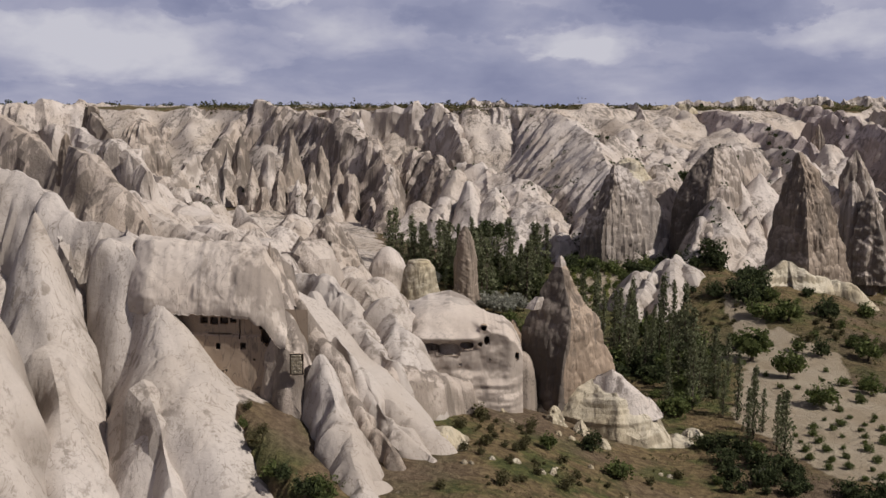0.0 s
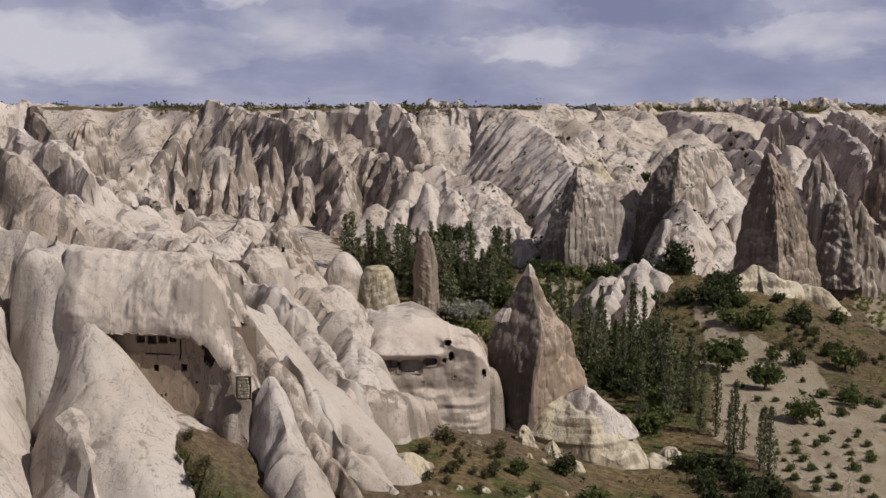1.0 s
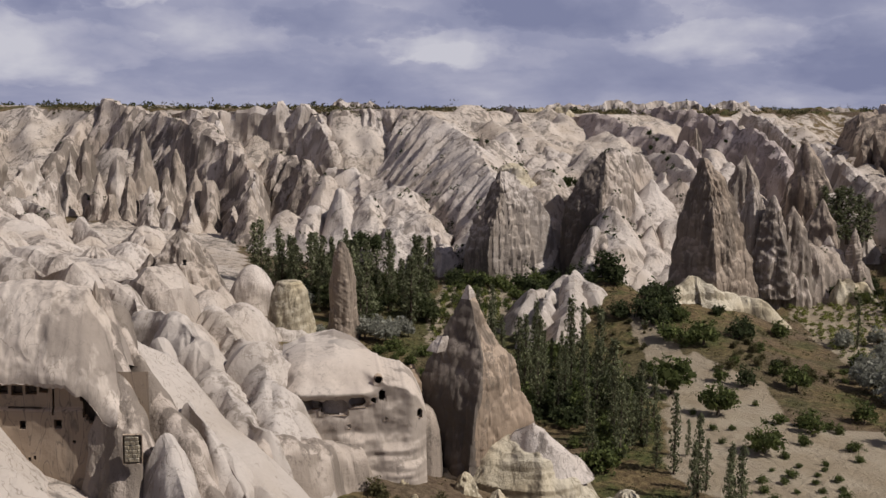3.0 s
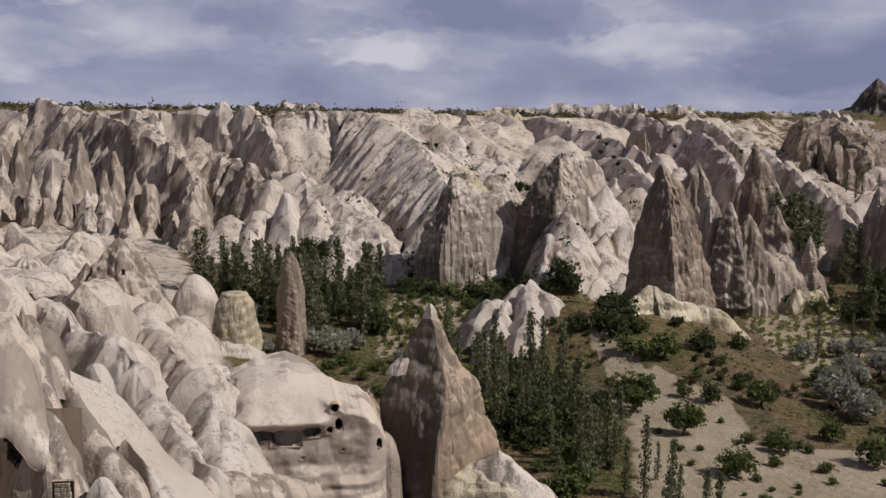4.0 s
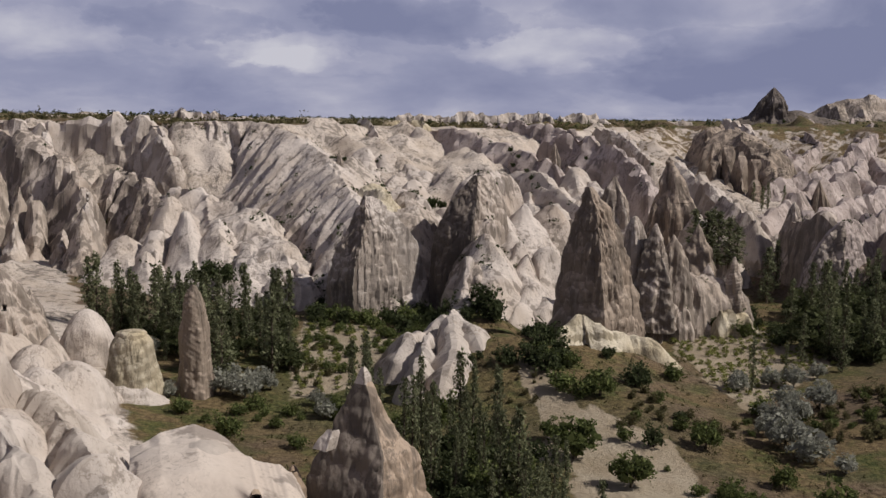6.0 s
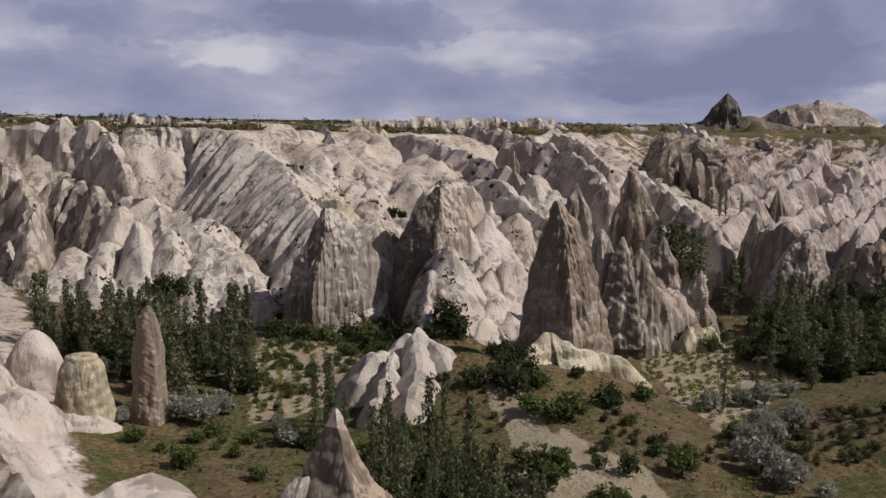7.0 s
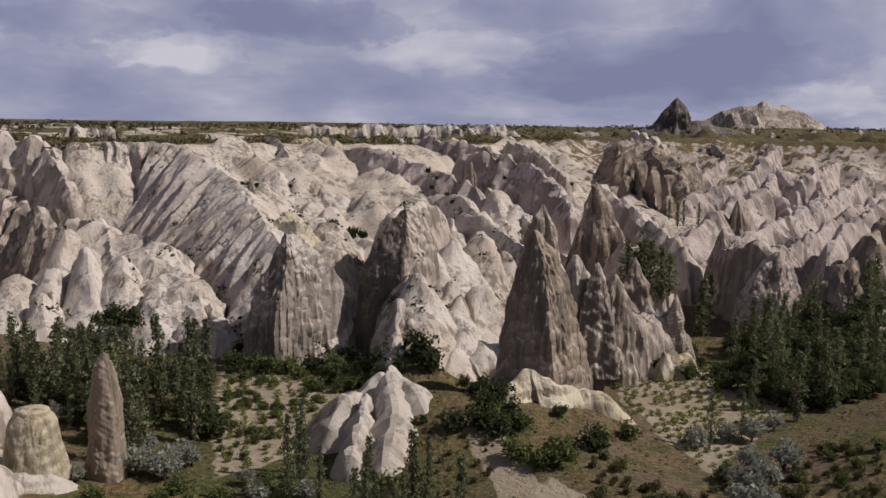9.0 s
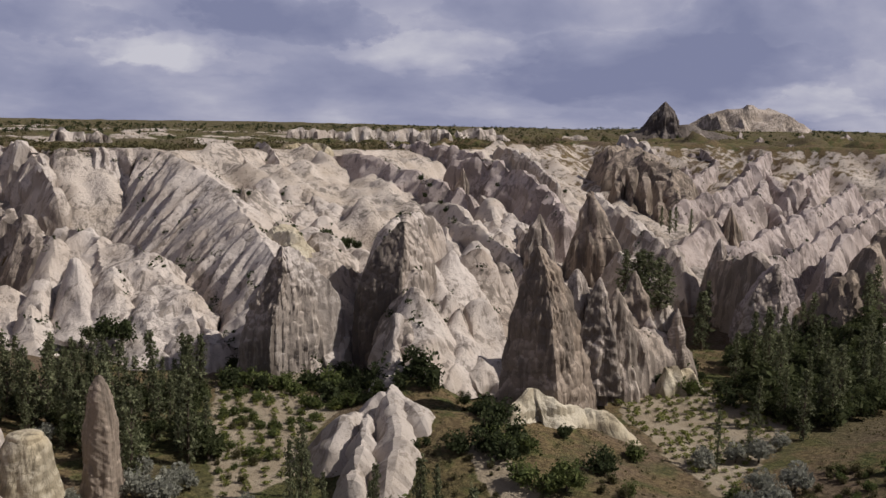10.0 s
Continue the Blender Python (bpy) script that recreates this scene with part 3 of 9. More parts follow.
def ground_height(x, y):
    x, y = np.asarray(x, float), np.asarray(y, float)
    d = rim_distance(x, y)
    z = 15.2 + 0.02 * np.abs(x - 85) + 1.5 * smooth(230, 290, y)
    z = z + 17 * smooth(0, -70, x) * smooth(120, 150, y) * smooth(300, 170, y) + 5 * smooth(8, -40, x) * smooth(480, 200, y) * smooth(80, 128, y)
    z = z + (6.5 * smooth(32, 2, x) + 4 * smooth(-6, -22, x) + 1 * smooth(-22, -42, x) * smooth(100, 116, y)) * smooth(60, 92, y) * smooth(150, 134, y)
    z = z - 13 * smooth(0, -6, x + 13.5 + 0.75 * np.clip(y - 96, -4, 14)) * smooth(70, 90, y) * smooth(124, 112, y)
    z = z + 30 * smooth(160, 260, x) * smooth(430, 200, y)
    z = z + bump(x, y, 150, 182, 32, 30, 11) + bump(x, y, 70, 205, 17, 22, 4.5) + bump(x, y, 48, 160, 26, 30, 1.5)
    z = z + bump(x, y, 56, 232, 13, 18, 7) + bump(x, y, 80, 232, 18, 14, 6) + bump(x, y, 66, 262, 9, 14, 6) + bump(x, y, 98, 720, 34, 50, 6.5) + bump(x, y, 104, 720, 9, 14, 4)
    shelf = 61 + 0.004 * np.clip(d, 0, 420) * smooth(-250, 150, x) + 0.016 * np.clip(x - 200, 0, 700) + 0.010 * np.clip(d - 420, 0, 2000) * smooth(0.5, 0.75, x / np.maximum(y, 1.0))
    low = np.interp(x, FOOT[:, 0], FOOT[:, 1])
    climb = np.clip((y - low) / (y - d - low), 0, 1)
    z = z + (shelf - z) * climb ** np.interp(x, STEEP[:, 0], STEEP[:, 1])
    q = np.stack([x / 60, y / 60, 0 * x], -1)
    z = z + fbm(q, 4) * (0.8 + 3.2 * smooth(0, 60, d)) + 0.3 * fbm(q * 7, 3)
    west = smooth(2, -14, x + 0.12 * (y - 120)) * smooth(430, 395, y) * smooth(100, 125, y)
    z = z + 7 * bare_patches(x, y, d) * facets(np.stack([x, y, 0 * x], -1) * (1, 0.6, 1), 16.0, 3)
    z = z + west * (5 * (billow(np.stack([x / 12, y / 12, 0 * x + 0.4], -1), 3) - 0.4) + 3 * facets(np.stack([x, y, 0 * x], -1), 7.0, 2))
    flat = np.stack([x, y, 0 * x], -1)
    rough = smooth(0.0, 0.12, climb) * np.maximum(smooth(1.0, 0.93, climb), badlands(x, y, d))
    return z + rough * (15 * facets(flat * (1, 0.55, 1), 13.0, 1) + 6 * facets(flat * (1, 0.7, 1), 5.5, 4))


def axis(*runs):
    return np.concatenate([np.arange(a, b, s) for a, b, s in runs])


gx = axis((-4200, -600, 150), (-600, -160, 12), (-160, -60, 2.5), (-60, 260, 1.7), (260, 620, 4), (620, 1000, 20), (1000, 4300, 150))
gy = axis((-600, 40, 40), (40, 320, 1.7), (320, 560, 1.9), (560, 1000, 6), (1000, 1600, 30), (1600, 4600, 150))
GX, GY = np.meshgrid(gx, gy, indexing="ij")
ground = grid_object("ground", np.stack([GX, GY, ground_height(GX, GY)], -1), EARTH, crisp=0)
ground.data.flip_normals()
tagged(ground, "dry grassy valley floor rising to a flat plateau", "ground", kind="structure")
_d = rim_distance(GX, GY)
_climb = np.clip((GY - np.interp(GX, FOOT[:, 0], FOOT[:, 1])) / (GY - _d - np.interp(GX, FOOT[:, 0], FOOT[:, 1])), 0, 1)
_west = smooth(0, -14, GX + 0.12 * (GY - 120) - 12 * smooth(112, 135, GY)) * smooth(430, 395, GY) * smooth(60, 90, GY) * (1 - np.clip(bump(GX, GY, -14, 101, 8, 10, 1.4), 0, 1))
_rock = np.maximum(smooth(0.0, 0.06, _climb) * np.maximum(smooth(4, -6, _d), np.maximum(0.36 * badlands(GX, GY, _d), 0.62 * bare_patches(GX, GY, _d))) * (1 - 0.3 * smooth(185, 240, GX)) * (1 - 0.28 * smooth(230, 320, GX) * smooth(500, 590, GY)), np.maximum(_west, smooth(165, 185, GX) * smooth(230, 260, GY) * smooth(0.5, 0.2, _climb)))
_sand = np.maximum.reduce([inside(FIELD, GX, GY), inside(TRACK, GX, GY, 1.2), inside(VINES_EAST, GX, GY), inside(VINES_WEST, GX, GY)])
_lush = np.maximum(smooth(20, 80, _d) * 0.45 + bump(GX, GY, 85, 690, 70, 70, 0.6), bump(GX, GY, 60, 190, 30, 30, 0.5) + bump(GX, GY, 30, 235, 20, 40, 0.9) + bump(GX, GY, 130, 235, 30, 25, 0.7))
for _name, _value in (("rock", _rock), ("sand", _sand), ("lush", _lush)):
    _att = ground.data.attributes.new(_name, "FLOAT", "POINT")
    _att.data.foreach_set("value", _value.reshape(-1).astype(np.float32))

# ---- rock formations ----

# near slope of pale cones
rock_spur("rock_ridge", [(-45.5, 102.0, 42.4, 8.0), (-41.8, 96.0, 36.9, 9.0), (-39.3, 91.0, 30.9, 9.0)], 6, CHALK, "pale cream eroded tuff ridge of the valley side", seed=1, p=1.75, lf=8, step=0.4, fd=0.6, lump=0.8, jag=0.015, lobe=0.6, chips=0.6, crisp=28)
rock_spur("rock_ridge", [(-45.5, 118.0, 49.3, 7.0), (-43.7, 114.5, 44.4, 9.5), (-42.0, 111.5, 39.9, 11.0), (-41.0, 109.0, 36.2, 11.0)], 10, CHALK, "pale cream eroded tuff ridge of the valley side", seed=2, p=1.75, lf=7, step=0.35, m=80, fd=0.6, lump=0.8, jag=0.015, lobe=0.6, chips=0.6, crisp=28)
rock_spur("rock_ridge", [(-40.1, 107.0, 34.7, 8.0), (-37.3, 102.0, 30.9, 11.0), (-34.9, 96.0, 25.0, 12.0), (-32.9, 91.0, 20.5, 12.0)], 4, CHALK, "pale cream eroded tuff ridge of the valley side", seed=3, p=1.75, lf=7, step=0.35, m=80, fd=0.6, lump=0.8, jag=0.015, lobe=0.6, chips=0.6, crisp=28)
rock_spur("rock_ridge", [(-38.7, 121.0, 45.1, 6.5), (-34.8, 117.0, 43.4, 9.7), (-29.4, 111.5, 38.1, 13.0), (-26.0, 106.5, 33.3, 15.1), (-22.7, 102.0, 28.7, 16.2), (-18.6, 96.0, 24.0, 16.2)], 4, CHALK, "pale cream eroded tuff ridge of the valley side", seed=4, p=1.75, lf=8, step=0.3, m=110, fd=0.6, lump=0.8, jag=0.015, lobe=0.6, chips=0.6, crisp=28)
rock_spur("rock_ridge", [(-25.3, 106.0, 31.6, 7.0), (-21.9, 102.0, 28.1, 9.0), (-18.5, 98.5, 25.3, 10.0), (-15.5, 96.0, 23.5, 10.0)], 4, CHALK, "pale cream eroded tuff ridge of the valley side", seed=5, p=1.4, lf=6, step=0.35, m=80, fd=0.8, lump=0.8, jag=0.015, lobe=0.6, chips=0.75, crisp=28)
rock_spur("rock_ridge", [(-29.9, 104.0, 32.1, 5.0), (-27.2, 100.0, 28.7, 6.0), (-25.6, 96.5, 24.9, 6.5)], 6, CHALK, "pale cream eroded tuff ridge of the valley side", seed=6, p=1.4, lf=6, step=0.35, m=70, fd=0.8, lobe=0.6, chips=0.75, crisp=28)
rock_spur("rock_ridge", [(-40.6, 117.0, 38.3, 2.4), (-38.5, 112.0, 33.1, 2.5), (-36.4, 108.0, 29.2, 2.5)], 14, GREY, "grey-brown weathered tuff ridge of the valley side", seed=7, p=1.4, lf=3, step=0.4, fd=0.8, lobe=0.6, chips=0.75, crisp=28)
rock_spur("rock_ridge", [(-61.3, 137.0, 53.0, 10.0), (-56.2, 135.0, 52.4, 10.0), (-52.4, 134.0, 52.0, 10.0), (-47.7, 131.0, 48.6, 9.0), (-44.7, 129.0, 46.4, 9.0), (-39.8, 127.5, 46.3, 9.0), (-35.7, 125.0, 44.7, 8.0)], 22, CHALK, "pale cream eroded tuff ridge of the valley side", seed=8, p=1.4, lf=4, step=0.45, m=90, fd=0.8, jag=0.02, lobe=0.6, chips=0.75, crisp=28)
rock_spur("rock_ridge", [(-45.4, 125.0, 45.3, 4.0), (-42.2, 120.0, 41.7, 5.0), (-40.6, 117.0, 39.0, 4.0)], 16, CHALK, "pale cream eroded tuff ridge of the valley side", seed=9, p=1.4, lf=3, step=0.4, fd=0.8, lobe=0.6, chips=0.75, crisp=28)
rock_spur("rock_ridge", [(-37.6, 126.0, 45.9, 5.0), (-35.4, 122.0, 43.4, 5.5), (-32.9, 118.0, 40.1, 5.0), (-30.5, 114.5, 37.3, 4.0)], 18, CHALK, "pale cream eroded tuff ridge of the valley side", seed=10, p=1.4, lf=3, step=0.4, fd=0.8, lobe=0.6, chips=0.75, crisp=28)

# stained wall over the carved front
rock_cone("rock_cone", -19.1, 116.5, 37.2, 45.6, 1.3, GREY, "grey-brown weathered tuff spike on a wall", seed=12, a=1.2, b=0.8)
rock_spur("rock_ridge", [(-19.0, 117.4, 44.7, 3.4), (-17.5, 114.6, 40.1, 3.6), (-16.0, 112.4, 36.2, 3.8), (-15.1, 111.0, 33.1, 3.8), (-15.0, 109.3, 26.5, 3.4)], 14, GREY, "grey-brown weathered tuff ridge of the valley side", seed=13, p=2.4, lf=7, fd=0.2, lump=0.5, step=0.3, m=90, jag=0)
rock_spur("rock_ridge", [(-19.4, 118.0, 42.7, 3.4), (-17.5, 114.5, 38.9, 4.5), (-16.4, 111.8, 35.7, 4.6), (-15.8, 109.8, 32.5, 4.0), (-16.0, 108.4, 28.6, 3.4), (-16.3, 107.0, 24.8, 3.0)], 16, GREY, "grey-brown weathered tuff ridge of the valley side", seed=14, p=2.0, lf=2.4, fd=0.7, step=0.3, m=80)

# ribs between the carved front and the cave dome
rock_spur("rock_ridge", [(-19.0, 125.0, 40.5, 14.0), (-13.3, 121.5, 35.0, 18.0), (-8.1, 117.0, 29.8, 18.0), (-3.2, 112.0, 25.1, 14.0)], 4, CHALK, "pale cream eroded tuff ridge of the valley side", seed=15, p=1.8, lf=9, step=0.35, m=120, fd=0.65, lump=0.6, jag=0.01, lobe=0.6, chips=0.75, crisp=28)
rock_spur("rock_ridge", [(-6.8, 135.0, 35.2, 7.0), (-4.8, 131.0, 32.3, 8.0), (-3.0, 127.0, 29.7, 7.0), (-1.5, 124.0, 27.0, 5.0)], 10, CHALK, "pale cream eroded tuff ridge of the valley side", seed=16, p=1.8, lf=6, step=0.35, m=90, fd=0.65, lump=0.6, jag=0.01, lobe=0.6, chips=0.75, crisp=28)
rock_spur("rock_ridge", [(-12.9, 110.6, 34.0, 5.0), (-11.2, 107.0, 30.8, 6.6), (-9.6, 102.5, 28.0, 7.5), (-7.4, 98.5, 24.8, 8.0)], 8, CHALK, "pale cream eroded tuff ridge of the valley side", seed=17, p=1.8, lf=5, step=0.3, m=90, fd=0.65, lump=0.8, jag=0.015, lobe=0.6, chips=0.75, crisp=28)
rock_spur("rock_ridge", [(-9.4, 103.0, 27.9, 6.0), (-8.8, 100.0, 27.1, 7.5), (-7.5, 96.5, 25.0, 8.0)], 6, CHALK, "pale cream eroded tuff ridge of the valley side", seed=18, p=1.8, lf=4, step=0.3, m=80, fd=0.65, lump=0.8, jag=0.015, lobe=0.6, chips=0.75, crisp=28)
rock_spur("rock_ridge", [(-19.1, 123.0, 41.9, 4.5), (-15.6, 118.5, 37.7, 5.0), (-12.8, 115.0, 34.3, 4.4), (-8.4, 109.0, 29.0, 3.6), (-4.8, 104.5, 25.2, 3.0)], 14, GREY, "grey-brown weathered tuff ridge of the valley side", seed=19, p=1.9, lf=5, step=0.3, m=90, fd=0.8, jag=0.02, lobe=0.6, chips=0.75, crisp=28)
rock_spur("rock_ridge", [(-12.1, 119.0, 34.3, 3.5), (-9.3, 115.5, 32.1, 4.2), (-6.0, 111.0, 27.6, 4.4), (-1.2, 107.5, 24.6, 4.0)], 14, CHALK, "pale cream eroded tuff ridge of the valley side", seed=20, p=1.9, lf=5, step=0.3, m=80, fd=0.8, jag=0.02, lobe=0.6, chips=0.75, crisp=28)
rock_spur("rock_ridge", [(-20.8, 150.0, 36.3, 5.0), (-17.3, 146.0, 37.3, 6.5), (-13.6, 140.0, 36.2, 7.0), (-10.8, 132.0, 33.9, 7.5), (-8.1, 126.0, 31.8, 7.0), (-5.8, 122.0, 30.7, 5.0)], 16, CHALK, "pale cream eroded tuff ridge of the valley side", seed=21, p=1.8, lf=4, step=0.35, m=90, fd=0.65, jag=0.02, lobe=0.6, chips=0.75, crisp=28)
rock_spur("rock_ridge", [(-16.4, 134.0, 36.5, 4.0), (-14.3, 128.0, 34.9, 4.6), (-11.9, 123.0, 33.3, 4.6), (-9.1, 117.0, 31.2, 4.0)], 16, CHALK, "pale cream eroded tuff ridge of the valley side", seed=22, p=1.8, lf=3, step=0.35, m=80, fd=0.65, jag=0.02, lobe=0.6, chips=0.75, crisp=28)
rock_spur("rock_ridge", [(-9.5, 140.0, 32.8, 4.0), (-6.9, 138.0, 35.3, 6.0), (-6.1, 134.0, 34.5, 7.4), (-5.4, 129.0, 32.9, 7.4), (-4.9, 125.0, 30.8, 6.0)], 16, CHALK, "pale cream eroded tuff ridge of the valley side", seed=23, p=1.8, lf=5, step=0.3, m=90, fd=0.65, lump=0.8, jag=0.015, lobe=0.6, chips=0.75, crisp=28)
rock_spur("rock_ridge", [(-5.1, 142.0, 33.9, 3.6), (-3.7, 139.0, 33.3, 5.0), (-2.8, 134.0, 31.9, 5.6), (-2.2, 130.0, 29.5, 5.0)], 16, CHALK, "pale cream eroded tuff ridge of the valley side", seed=24, p=1.8, lf=5, step=0.3, m=90, fd=0.65, lump=0.8, jag=0.015, lobe=0.6, chips=0.75, crisp=28)
rock_spur("rock_ridge", [(-21.8, 176.0, 28.7, 6.0), (-17.8, 172.0, 32.8, 7.5), (-13.4, 167.0, 33.1, 7.5), (-9.9, 160.0, 31.2, 6.0), (-8.1, 152.0, 31.3, 4.0)], 22, CHALK, "pale cream eroded tuff ridge of the valley side", seed=25, p=1.4, lf=5, step=0.35, m=90, fd=0.8, lump=0.8, jag=0.015, lobe=0.6, chips=0.75, crisp=28)
rock_spur("rock_ridge", [(-27.0, 182.0, 31.9, 7.0), (-22.8, 180.0, 33.1, 8.0), (-19.7, 178.0, 34.0, 7.0), (-17.8, 174.0, 32.8, 5.0)], 22, CHALK, "pale cream eroded tuff ridge of the valley side", seed=26, p=1.4, lf=4, step=0.4, m=80, fd=0.8, lobe=0.6, chips=0.75, crisp=28)
rock_spur("rock_ridge", [(-19.5, 156.0, 31.6, 6.0), (-15.2, 150.0, 32.2, 7.0), (-11.1, 143.0, 32.0, 6.0), (-8.8, 136.0, 31.1, 4.0)], 20, CHALK, "pale cream eroded tuff ridge of the valley side", seed=27, p=1.4, lf=4, step=0.35, m=80, fd=0.8, lobe=0.6, chips=0.75, crisp=28)
rock_spur("rock_wall", [(-5.8, 122.0, 30.3, 4.0), (-2.6, 125.0, 29.1, 4.4), (1.2, 128.0, 27.2, 4.0)], 12, GREY, "grey-brown weathered tuff wall in level beds", seed=28, p=3.5, lf=2.5, fd=0.6, step=0.3, m=80)
rock_spur("rock_ridge", [(-7.7, 115.0, 29.3, 4.0), (-3.7, 112.0, 27.0, 4.6), (0.6, 112.0, 25.0, 4.0)], 11, CHALK, "pale cream eroded tuff ridge of the valley side", seed=29, p=1.8, lf=2.6, step=0.3, m=80, fd=0.65, lobe=0.6, chips=0.75, crisp=28)

# dome with carved openings, and its ragged wall
rock_cone("rock_dome", 1.2, 140.0, 22.7, 35.3, 6.8, CHALK, "pale cream eroded tuff dome above carved rooms", seed=30, a=2.4, b=0.52, squash=1.25, fd=0.16, lump=0.35, rings=100, m=140)
rock_spur("rock_wall", [(-3.6, 139.0, 29.0, 4.4), (1.3, 138.4, 28.8, 5.0), (6.5, 138.4, 29.8, 4.6), (9.7, 138.4, 28.1, 3.4)], 14, GREY, "grey-brown weathered tuff wall with carved openings", seed=32, p=5, lf=3, fd=0.18, lump=0.3, step=0.3, m=90)

# fin and its layered foot
rock_cone("rock_fin", 9.6, 142.5, 20.5, 31.9, 1.5, FIN, "streaked tan tuff shoulder of a fin", seed=37, a=2, b=0.5, fd=0.5, flutes=3, crag=0.5, rings=60, m=60)
rock_spur("rock_outcrop", [(11.0, 141.0, 21.0, 4.5), (15.5, 140.0, 22.0, 5.0), (20.0, 139.0, 24.3, 5.5), (24.0, 138.5, 24.0, 6.0), (27.6, 138.0, 20.9, 5.5), (30.4, 137.5, 17.4, 3.6)], 11, CREAM, "yellowish layered tuff foot of a fin, in thin layers", seed=38, p=2.6, lf=4, fd=0.25, lump=0.5, step=0.2, m=130, cliff=0.62, beds=0.75, chips=1.3, jag=0.02)
rock_spur("rock_ridge", [(20.6, 138.6, 25.6, 2.4), (22.6, 137.8, 26.4, 3.2), (25.2, 137.4, 24.2, 3.0), (27.0, 137.4, 22.4, 2.2)], 20, PALE, "pale cream tuff crust over layered rock", seed=39, p=1.6, lf=4, fd=0.3, step=0.2, m=70)
rock_cone("boulder", 33.5, 138.5, 14.3, 18.0, 1.9, CREAM, "yellowish layered tuff boulder on dry grass", seed=40, a=2.2, b=0.5)
rock_cone("boulder", 24.8, 136.0, 13.2, 17.0, 2.3, CREAM, "yellowish layered tuff boulder on dry grass", seed=41, a=1.5, b=0.7)
rock_cone("rock_outcrop", 0.2, 113.0, 19.0, 25.8, 3.6, CREAM, "yellowish layered tuff outcrop in layers", seed=42, a=2.4, b=0.5)



def rock_blade(name, keys, y, mat, label, thick=0.8, back=0.6, groove=0.5, rough=1.0, west_mat=None, seed=0):
    """A standing blade of rock; keys are (z, west edge, ridge, east edge) up its height, the ridge standing forward between two faces."""
    keys = np.array(keys, float)
    rings, m = 150, 176
    z = np.linspace(keys[0, 0], keys[-1, 0], rings)
    west, ridge, east = (np.interp(z, keys[:, 0], keys[:, k]) for k in (1, 2, 3))
    half = np.maximum(0.12, (east - west) / 2)
    corner = np.stack([np.stack([west, y + 0 * z], -1), np.stack([ridge, y - thick * half], -1), np.stack([east, y + 0 * z], -1), np.stack([(west + east) / 2, y + back * half], -1)], 1)
    u = np.arange(m) * 4 / m
    i, f = u.astype(int), (u % 1)[:, None]
    f = 0.5 * f + 0.5 * (f * f * (3 - 2 * f))
    xy = corner[:, i] * (1 - f) + corner[:, (i + 1) % 4] * f
    for _ in range(2):
        xy = (np.roll(xy, 1, 1) + 4 * xy + np.roll(xy, -1, 1)) / 6
    v = np.concatenate([xy, np.broadcast_to(z[:, None, None], (rings, m, 1))], -1)
    mid = v.mean(1, keepdims=True)
    out = (v - mid) * (1, 1, 0)
    out /= np.linalg.norm(out, axis=-1, keepdims=True) + 1e-9
    k = np.minimum(1, half / 2.2)[:, None]
    flow = v * (0.55, 0.55, 0.045) + seed
    amount = k * (groove * (0.9 * billow(flow, 3) - 0.5) + 0.5 * fbm(v / 3.5 + seed, 4) + rough * (0.9 * facets(v, 4.5, seed, 4) + 0.14 * facets(v, 2.3, seed + 2, 4) + 0.3 * (lobed(v * (1, 1, 0.6) / 1.6 + seed) - 0.9)))
    v = v + out * amount[..., None]
    v[..., 2] += 0.5 * k * fbm(v / 1.4 + seed + 4.4, 3) * smooth(0.7, 1.0, np.linspace(0, 1, rings))[:, None]
    blade = grid_object(name, v, mat, wrap=True)
    # west faces get a darker material as shade, its border uneven along the ridge
    blade.data.materials.append(west_mat or SHADE_TUFF)
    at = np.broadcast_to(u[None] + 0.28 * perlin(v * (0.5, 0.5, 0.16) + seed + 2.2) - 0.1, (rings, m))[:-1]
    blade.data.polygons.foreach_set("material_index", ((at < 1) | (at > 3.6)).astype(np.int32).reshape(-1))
    return tagged(blade, label, "rock formation", "rock formations")


# fin: a shade-darkened streaked face and a tan one, meeting in a ridge
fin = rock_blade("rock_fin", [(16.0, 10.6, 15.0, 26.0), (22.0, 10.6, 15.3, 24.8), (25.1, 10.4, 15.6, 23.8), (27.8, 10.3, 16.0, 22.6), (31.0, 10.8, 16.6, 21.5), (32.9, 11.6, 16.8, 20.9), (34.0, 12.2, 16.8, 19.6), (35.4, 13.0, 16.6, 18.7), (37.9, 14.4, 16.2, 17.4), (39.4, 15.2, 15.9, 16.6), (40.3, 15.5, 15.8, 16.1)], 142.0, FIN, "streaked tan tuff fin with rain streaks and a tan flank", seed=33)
crusted(fin, rock_blade("tip", [(39.3, 15.0, 15.8, 16.8), (39.9, 15.2, 15.8, 16.6), (40.4, 15.4, 15.8, 16.3), (40.8, 15.6, 15.8, 16.0)], 142.0, PALE, "pale weathered tip", thick=1.0, west_mat=PALE, groove=0.3, seed=290))
crusted(fin, rock_blade("crust", [(33.6, 11.4, 12.2, 14.0), (34.6, 11.9, 12.6, 13.9), (35.2, 12.5, 12.9, 13.6)], 141.6, PALE, "pale crust on a shoulder", thick=0.9, west_mat=PALE, groove=0.3, seed=291))
rock_blade("rock_fin", [(18.0, 8.9, 9.9, 11.4), (26.0, 8.8, 9.7, 11.2), (30.0, 8.9, 9.5, 10.6), (31.6, 9.0, 9.3, 9.8)], 141.5, FIN, "narrow tan tuff spike beside a fin", groove=0.2, seed=35)

